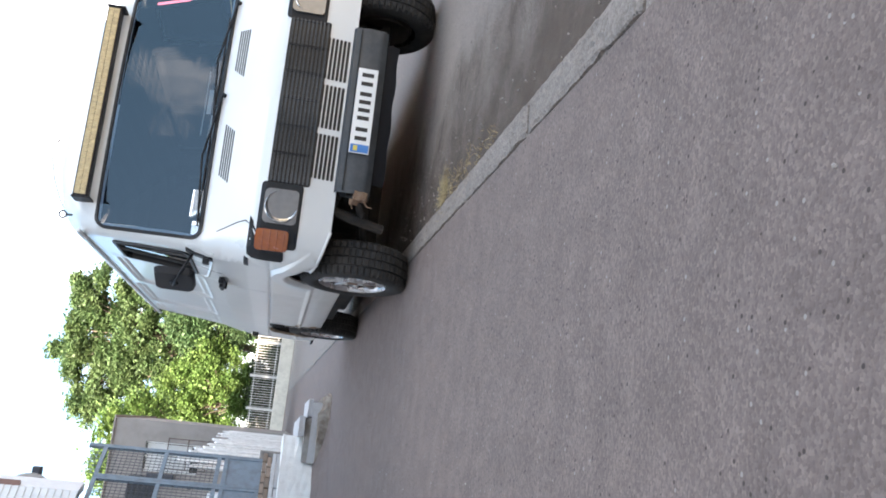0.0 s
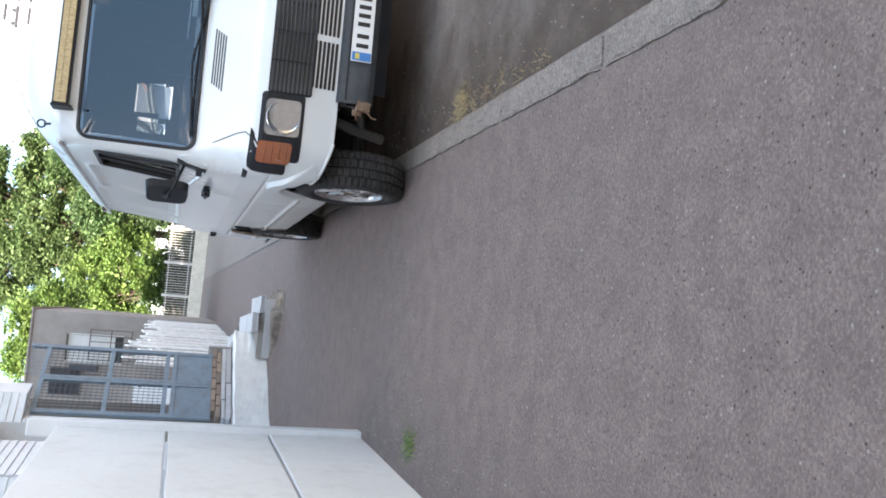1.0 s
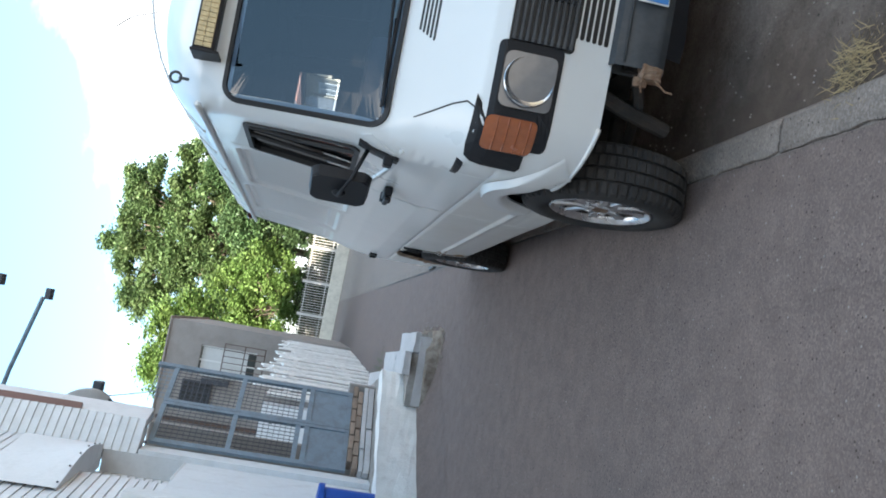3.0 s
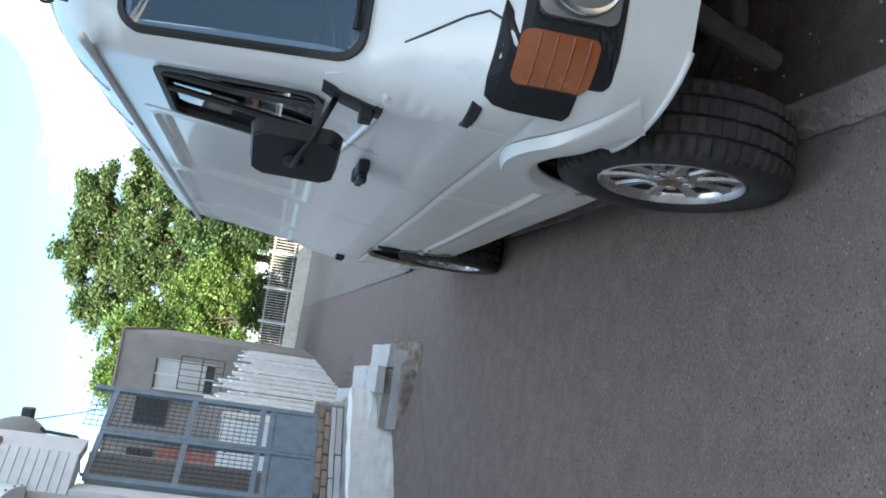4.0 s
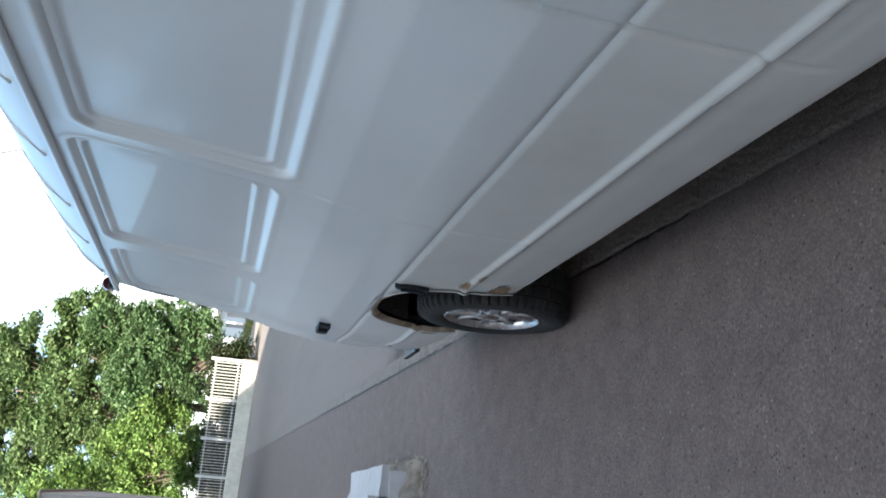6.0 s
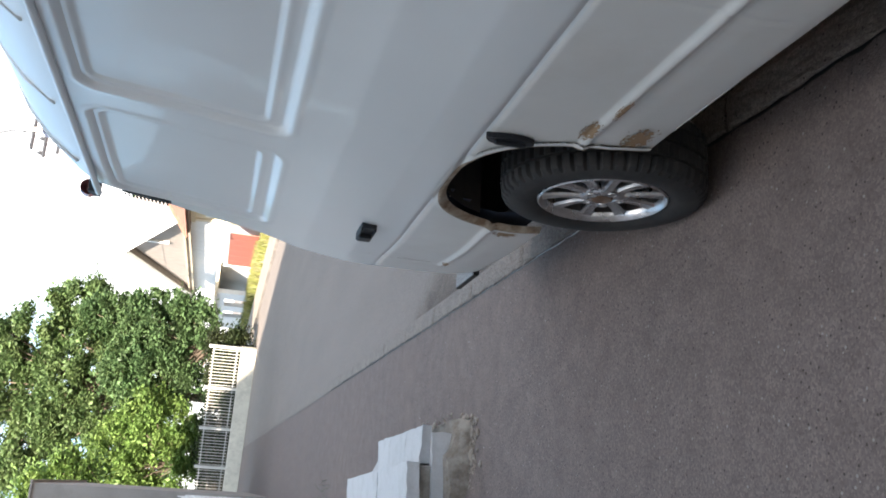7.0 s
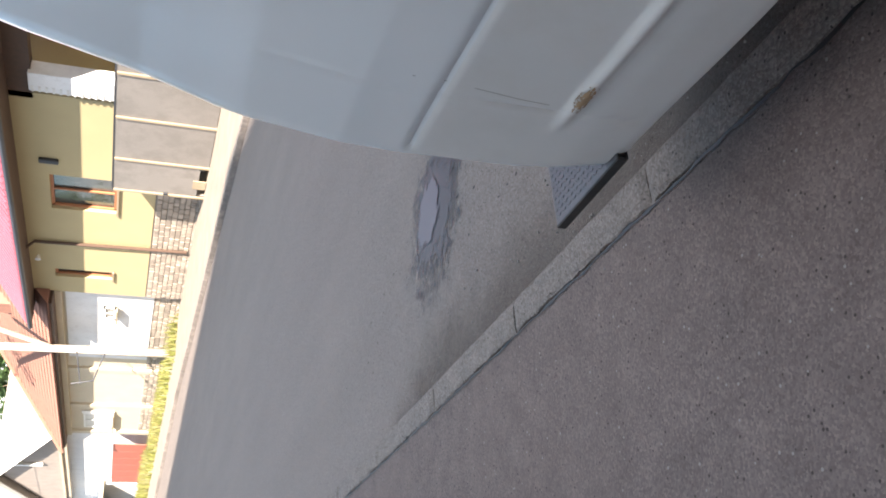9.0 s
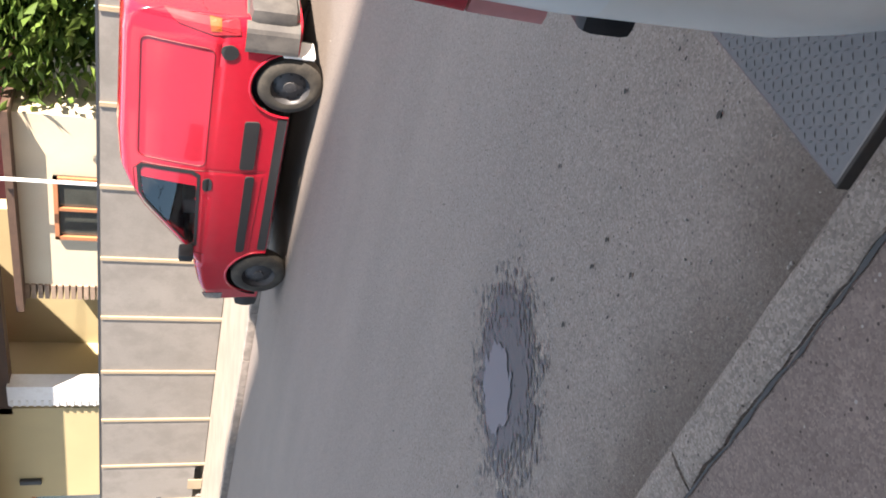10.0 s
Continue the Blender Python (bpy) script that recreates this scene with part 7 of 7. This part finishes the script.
# ---- trees ----
def make_tree(name, label, at, height, blobs, leaf_mat, count, size, seed, trunk_r=0.22, group=""):
    """Trunk and limbs, and a crown of many small leaves round the limbs' ends."""
    rnd = random.Random(seed)
    ob = thing(name, label, "tree", at, group=group)
    tb = T([(0, 0, 0), (0.1, 0.05, height * 0.25), (0.0, 0.1, height * 0.5), (0.2, 0, height * 0.75)], [trunk_r, trunk_r * 0.75, trunk_r * 0.5, trunk_r * 0.25], 9)
    clumps = []
    for cx, cy, cz, rx, ry, rz, n in blobs:
        for _ in range(n):
            while True:
                p = Vector((rnd.uniform(-1, 1), rnd.uniform(-1, 1), rnd.uniform(-1, 1)))
                if 0.3 < p.length < 1:
                    break
            clumps.append((Vector((cx + p.x * rx, cy + p.y * ry, cz + p.z * rz)), rnd.uniform(0.45, 1.0)))
    for c, _ in clumps[::3]:
        s = Vector((0.05, 0.05, max(0.5, min(height * 0.6, c.z * 0.55))))
        m_ = s.lerp(c, 0.5) + Vector((0, 0, 0.25))
        tube(tb, [s, m_, c], [trunk_r * 0.3, trunk_r * 0.18, 0.015], 5)
    part("trunk", tb, M["bark"], ob, "grey-brown trunk and limbs", smooth=True)
    vs, fs = [], []
    per = count // len(clumps)
    for c, r in clumps:
        for _ in range(per):
            d = Vector((rnd.gauss(0, 1), rnd.gauss(0, 1), rnd.gauss(0, 0.8)))
            p = c + d * 0.36 * r * (1 if size > 0.12 else 0.6)
            s = size * rnd.uniform(0.6, 1.4)
            a = Vector((rnd.uniform(-1, 1), rnd.uniform(-1, 1), rnd.uniform(-0.6, 0.6))).normalized()
            b = a.cross(Vector((rnd.uniform(-0.5, 0.5), rnd.uniform(-0.5, 0.5), 1))).normalized()
            n_ = a.cross(b) * 0.12 * s
            i = len(vs)
            vs += [p - a * s * 0.5, p + b * s * 0.32 + n_ - a * 0.05 * s, p + a * s * 0.5, p - b * s * 0.32 + n_ - a * 0.05 * s]
            fs += [(i, i + 1, i + 2), (i, i + 2, i + 3)]
    me = bpy.data.meshes.new("crown")
    me.from_pydata(vs, [], fs)
    me.materials.append(leaf_mat)
    cr_ = new("crown", me)
    cr_.parent = ob
    return ob


make_tree("tree", "tall broad-leaved tree with an open sunlit crown behind the fence", (3.4, 52, 0), 12,
          [(0.2, 0, 7.8, 4.8, 2.6, 3.6, 150), (-2.5, 0, 11.0, 1.9, 1.6, 2.5, 40), (2.4, 0, 11.8, 2.4, 1.8, 2.1, 50), (-0.5, 0, 12.8, 2.2, 1.4, 1.7, 36), (4.4, 0, 9.2, 1.3, 1.5, 2.4, 30), (-4.3, 0, 11.4, 1.0, 1.0, 1.8, 14)], M["leaf"], 90000, 0.26, 1, 0.3)
make_tree("tree", "light green young tree in full sun beside the grey house", (-0.2, 48.8, 0), 8,
          [(0.6, 0, 4.4, 3.2, 1.3, 2.6, 110), (-1.6, 0, 7.4, 1.5, 1.2, 2.4, 40)], M["leaf_light"], 36000, 0.22, 2, 0.12)
make_tree("tree", "dark dense tree leaning over the bar fence", (6.2, 50.5, 0), 8,
          [(0.3, 0, 4.6, 2.3, 1.8, 3.2, 130), (-1.8, -0.4, 5.2, 1.8, 1.4, 2.8, 60), (1.2, 0, 7.4, 1.4, 1.2, 1.5, 28)], M["leaf_dark"], 42000, 0.24, 3, 0.2)
make_tree("tree", "light green treetop behind the grey house", (-3.1, 36.5, 0), 6, [(0, 0, 6.9, 1.7, 1.2, 1.5, 40), (1.6, 0, 6.4, 1.4, 1.1, 1.4, 24)], M["leaf_light"], 12000, 0.2, 8, 0.12)
make_tree("tree", "leafy climbing vine and tree behind the sheet fence", (12.4, 10.6, 0), 5,
          [(0, 0.1, 3.6, 0.7, 2.5, 1.9, 90)], M["vine_leaf"], 9000, 0.24, 4, 0.05)
make_tree("tree", "round green treetop behind the cream house", (20.5, 62, 0), 11, [(0, 0, 8.2, 3.2, 3, 2.8, 34)], M["leaf_dark"], 6000, 0.35, 5, 0.25)
make_tree("tree", "distant green trees beyond the outbuilding", (10.5, 84, 0), 9, [(0, 0, 5.5, 6, 3, 3.2, 50), (-9, 2, 6.5, 5, 3, 3.4, 40)], M["leaf_dark"], 9000, 0.5, 6, 0.25)

single("yard_pole", T([(11.08, 13.98, 0.0), (11.08, 13.98, 3.72)], 0.03, 10), M["white_frame"], "pale upright pipe behind the sheet fence", "pole", smooth=True)

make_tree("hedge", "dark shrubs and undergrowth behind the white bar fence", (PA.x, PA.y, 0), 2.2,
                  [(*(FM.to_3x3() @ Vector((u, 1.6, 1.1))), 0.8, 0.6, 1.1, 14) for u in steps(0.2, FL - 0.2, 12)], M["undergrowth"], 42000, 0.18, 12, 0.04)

# ---- small things on the ground ----
def flat_shape(pts, z):
    bm = bmesh.new()
    bm.faces.new([bm.verts.new((x, y, z)) for x, y in pts])
    return bm


tar_stain = thing("tar_stain", "dark streaky tar splash with a smooth grey core on the road", "stain", (1.24, 6.86, 0), -36)
part("splash", flat_shape([(1.0 * math.cos(a), 0.5 * math.sin(a)) for a in steps(0, 6.1, 31)], 0.005), M["stain"], tar_stain, "dark streaks of tar")
part("core", flat_shape([(0.42 * math.cos(a), 0.17 * math.sin(a)) for a in steps(0, 6.1, 31)], 0.009), M["tar"], tar_stain, "smooth grey tar core").location = (-0.03, 0.09, 0)
rnd = random.Random(21)
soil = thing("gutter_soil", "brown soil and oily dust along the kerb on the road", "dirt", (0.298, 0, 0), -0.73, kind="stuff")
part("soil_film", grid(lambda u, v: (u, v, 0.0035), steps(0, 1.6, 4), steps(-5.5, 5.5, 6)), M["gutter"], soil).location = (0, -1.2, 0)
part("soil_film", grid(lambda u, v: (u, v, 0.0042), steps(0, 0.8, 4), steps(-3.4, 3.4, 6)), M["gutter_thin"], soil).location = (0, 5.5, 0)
drops = bmesh.new()
for k in range(150):
    y = rnd.uniform(4.3, 8.4) if k < 115 else rnd.uniform(-2.8, -0.6)
    x, r = kerb_x(y) + 0.07 + abs(rnd.gauss(0, 0.32)), 0.003 + 0.007 * rnd.random() ** 3
    drops.faces.new([drops.verts.new((x + r * rnd.uniform(0.6, 1.1) * math.cos(a), y + 1.5 * r * rnd.uniform(0.6, 1.1) * math.sin(a), 0.0062)) for a in (0, 0.8, 1.6, 2.4, 3.1, 3.9, 4.7, 5.5)])
part("oil_drops", drops, M["chassis"], soil, "small black oil drops")


def crack_strip(path, width):
    bm = bmesh.new()
    prev = None
    for i, (x, y) in enumerate(path):
        a, b = path[max(0, i - 1)], path[min(len(path) - 1, i + 1)]
        d = Vector((b[0] - a[0], b[1] - a[1], 0)).normalized()
        n_ = Vector((-d.y, d.x, 0)) * width * rnd.uniform(0.3, 1.3)
        cur = (bm.verts.new((x + n_.x, y + n_.y, 0.009)), bm.verts.new((x - n_.x, y - n_.y, 0.009)))
        if prev:
            bm.faces.new((prev[0], cur[0], cur[1], prev[1]))
        prev = cur
    return bm


walk_cracks = thing("pavement_cracks", "dark open cracks in the pavement asphalt along the kerb", "cracks", kind="stuff")
pth = [(kerb_x(y) - 0.071 + rnd.uniform(-0.006, 0.006), y) for y in steps(2.2, 30, 560)]
part("crack_line", crack_strip(pth, 0.006), M["ink"], walk_cracks)
peb = bmesh.new()
for k in range(900):
    if k < 260:
        y = rnd.uniform(-3.5, 7)
        x = kerb_x(y) + 0.08 + abs(rnd.gauss(0, 0.25))
    elif k < 420:
        y = rnd.uniform(-2.5, 0.6)
        x = -1.5 - 0.045 * (0.57 - y) + abs(rnd.gauss(0, 0.16))
    else:
        x, y = rnd.uniform(-1.5, 6.5), rnd.uniform(-4.5, 14)
    s = rnd.uniform(0.002, 0.0055)
    g = bmesh.new()
    bmesh.ops.create_icosphere(g, subdivisions=1, radius=s)
    for v in g.verts:
        v.co *= rnd.uniform(0.7, 1.2)
    add(peb, g, Matrix.Translation((x, y, s * 0.5 + 0.004)))
single("grit", peb, M["pebble"], "scattered pale grit and chips on the asphalt", "grit", kind="stuff")


def tuft(name, label, at, n_, h_, spread, mat, lean=0.6, seed=0):
    rnd = random.Random(seed)
    vs, fs = [], []
    for _ in range(n_):
        x, y, a = rnd.gauss(0, spread), rnd.gauss(0, spread), rnd.uniform(0, 6.28)
        l_, w_ = h_ * rnd.uniform(0.4, 1.2), 0.0013
        i = len(vs)
        tx, ty = lean * l_ * math.cos(a), lean * l_ * math.sin(a)
        vs += [(x - w_, y, 0), (x + w_, y, 0), (x + tx * 0.5 + w_, y + ty * 0.5, l_ * 0.5), (x + tx * 0.5 - w_, y + ty * 0.5, l_ * 0.5), (x + tx, y + ty, l_ * 0.7)]
        fs += [(i, i + 1, i + 2, i + 3), (i + 3, i + 2, i + 4)]
    me = bpy.data.meshes.new(name)
    me.from_pydata(vs, [], fs)
    me.materials.append(mat)
    ob = new(name, me)
    ob.location = at
    return tagged(ob, label, "grass", kind="stuff")


tuft("straw_tuft", "flattened dry straw tuft beside the kerb", (0.35, -1.2, 0.006), 300, 0.035, 0.055, M["straw"], 1.7, 1)
for k, y in enumerate((-1.42, -1.58, -1.78, -2.0, -2.25)):
    tuft("straw_tuft", "thin dry straw along the kerb edge", (kerb_x(y) + 0.1 + 0.012 * (k % 3), y, 0.006), 46 - 5 * k, 0.024, 0.042, M["straw"], 1.8, 20 + k)
tuft("weed_tuft", "small green weed tuft at the foot of the fence", (-1.42, -0.75, 0.005), 90, 0.09, 0.04, M["leaf_light"], 0.8, 3)
tuft("weed_tuft", "dusty weeds by the picket fence", (-1.4, 12.5, 0.005), 120, 0.2, 0.25, M["leaf_dark"], 0.6, 4)

# ---- kerb stones, last ----
kerb = thing("kerb", "row of worn flush concrete kerb stones with open joints", "kerb", kind="structure")
rnd = random.Random(31)
y = -9.0 + 0.31
while y < 46:
    L = 0.985
    bm = bmesh.new()
    near_ = -4 < y < 12
    n_ = 30 if near_ else 2
    seed = rnd.uniform(0, 50)
    tilt = rnd.uniform(-0.006, 0.006)

    def top(u, v):
        yy = y + 0.006 + (L - 0.012) * u
        edge = (0.010 * abs(noise.noise((yy * 7, v * 3, seed))) + 0.013 * abs(noise.noise((yy * 23, v * 3, seed)))) * (abs(v) ** 4) if near_ else 0
        end = 0.01 * soft(0.93, 1.0, abs(2 * u - 1))
        return Vector((kerb_x(yy) + 0.066 * v - math.copysign(edge, v), yy, 0.016 + tilt * (u - 0.5) - 0.006 * abs(v) ** 6 - end + 0.004 * noise.noise((yy * 12, v * 4, seed)) + 0.004 * noise.noise((yy * 35, v * 6, seed))))

    us, vs_ = steps(0, 1, n_), [-1, -0.93, -0.75, -0.5, -0.25, 0, 0.25, 0.5, 0.75, 0.93, 1] if near_ else [-1, 1]
    bm = grid(top, us, vs_)
    for v in (-1, 1):
        add(bm, grid(lambda u, q: top(u, v) - Vector((0, 0, 0.06 * q)), us, [0, 1]))
    for u in (0, 1):
        add(bm, grid(lambda v, q: top(u, v) - Vector((0, 0, 0.06 * q)), vs_, [0, 1]))
    part("kerb_stone", bm, M["old_kerb"], kerb)
    y += L
fk = thing("kerb_far", "raised pale concrete kerb of the far walk", "kerb", kind="structure")
for a in range(4, 60):
    xa, xb = far_kerb_x(a), far_kerb_x(a + 1)
    bm = line_box((xa + 0.15, a + 0.004), (xb + 0.15, a + 0.996), 0.15, 0.0, 0.1, 0.01)
    part("kerb_stone", bm, M["kerb"], fk)
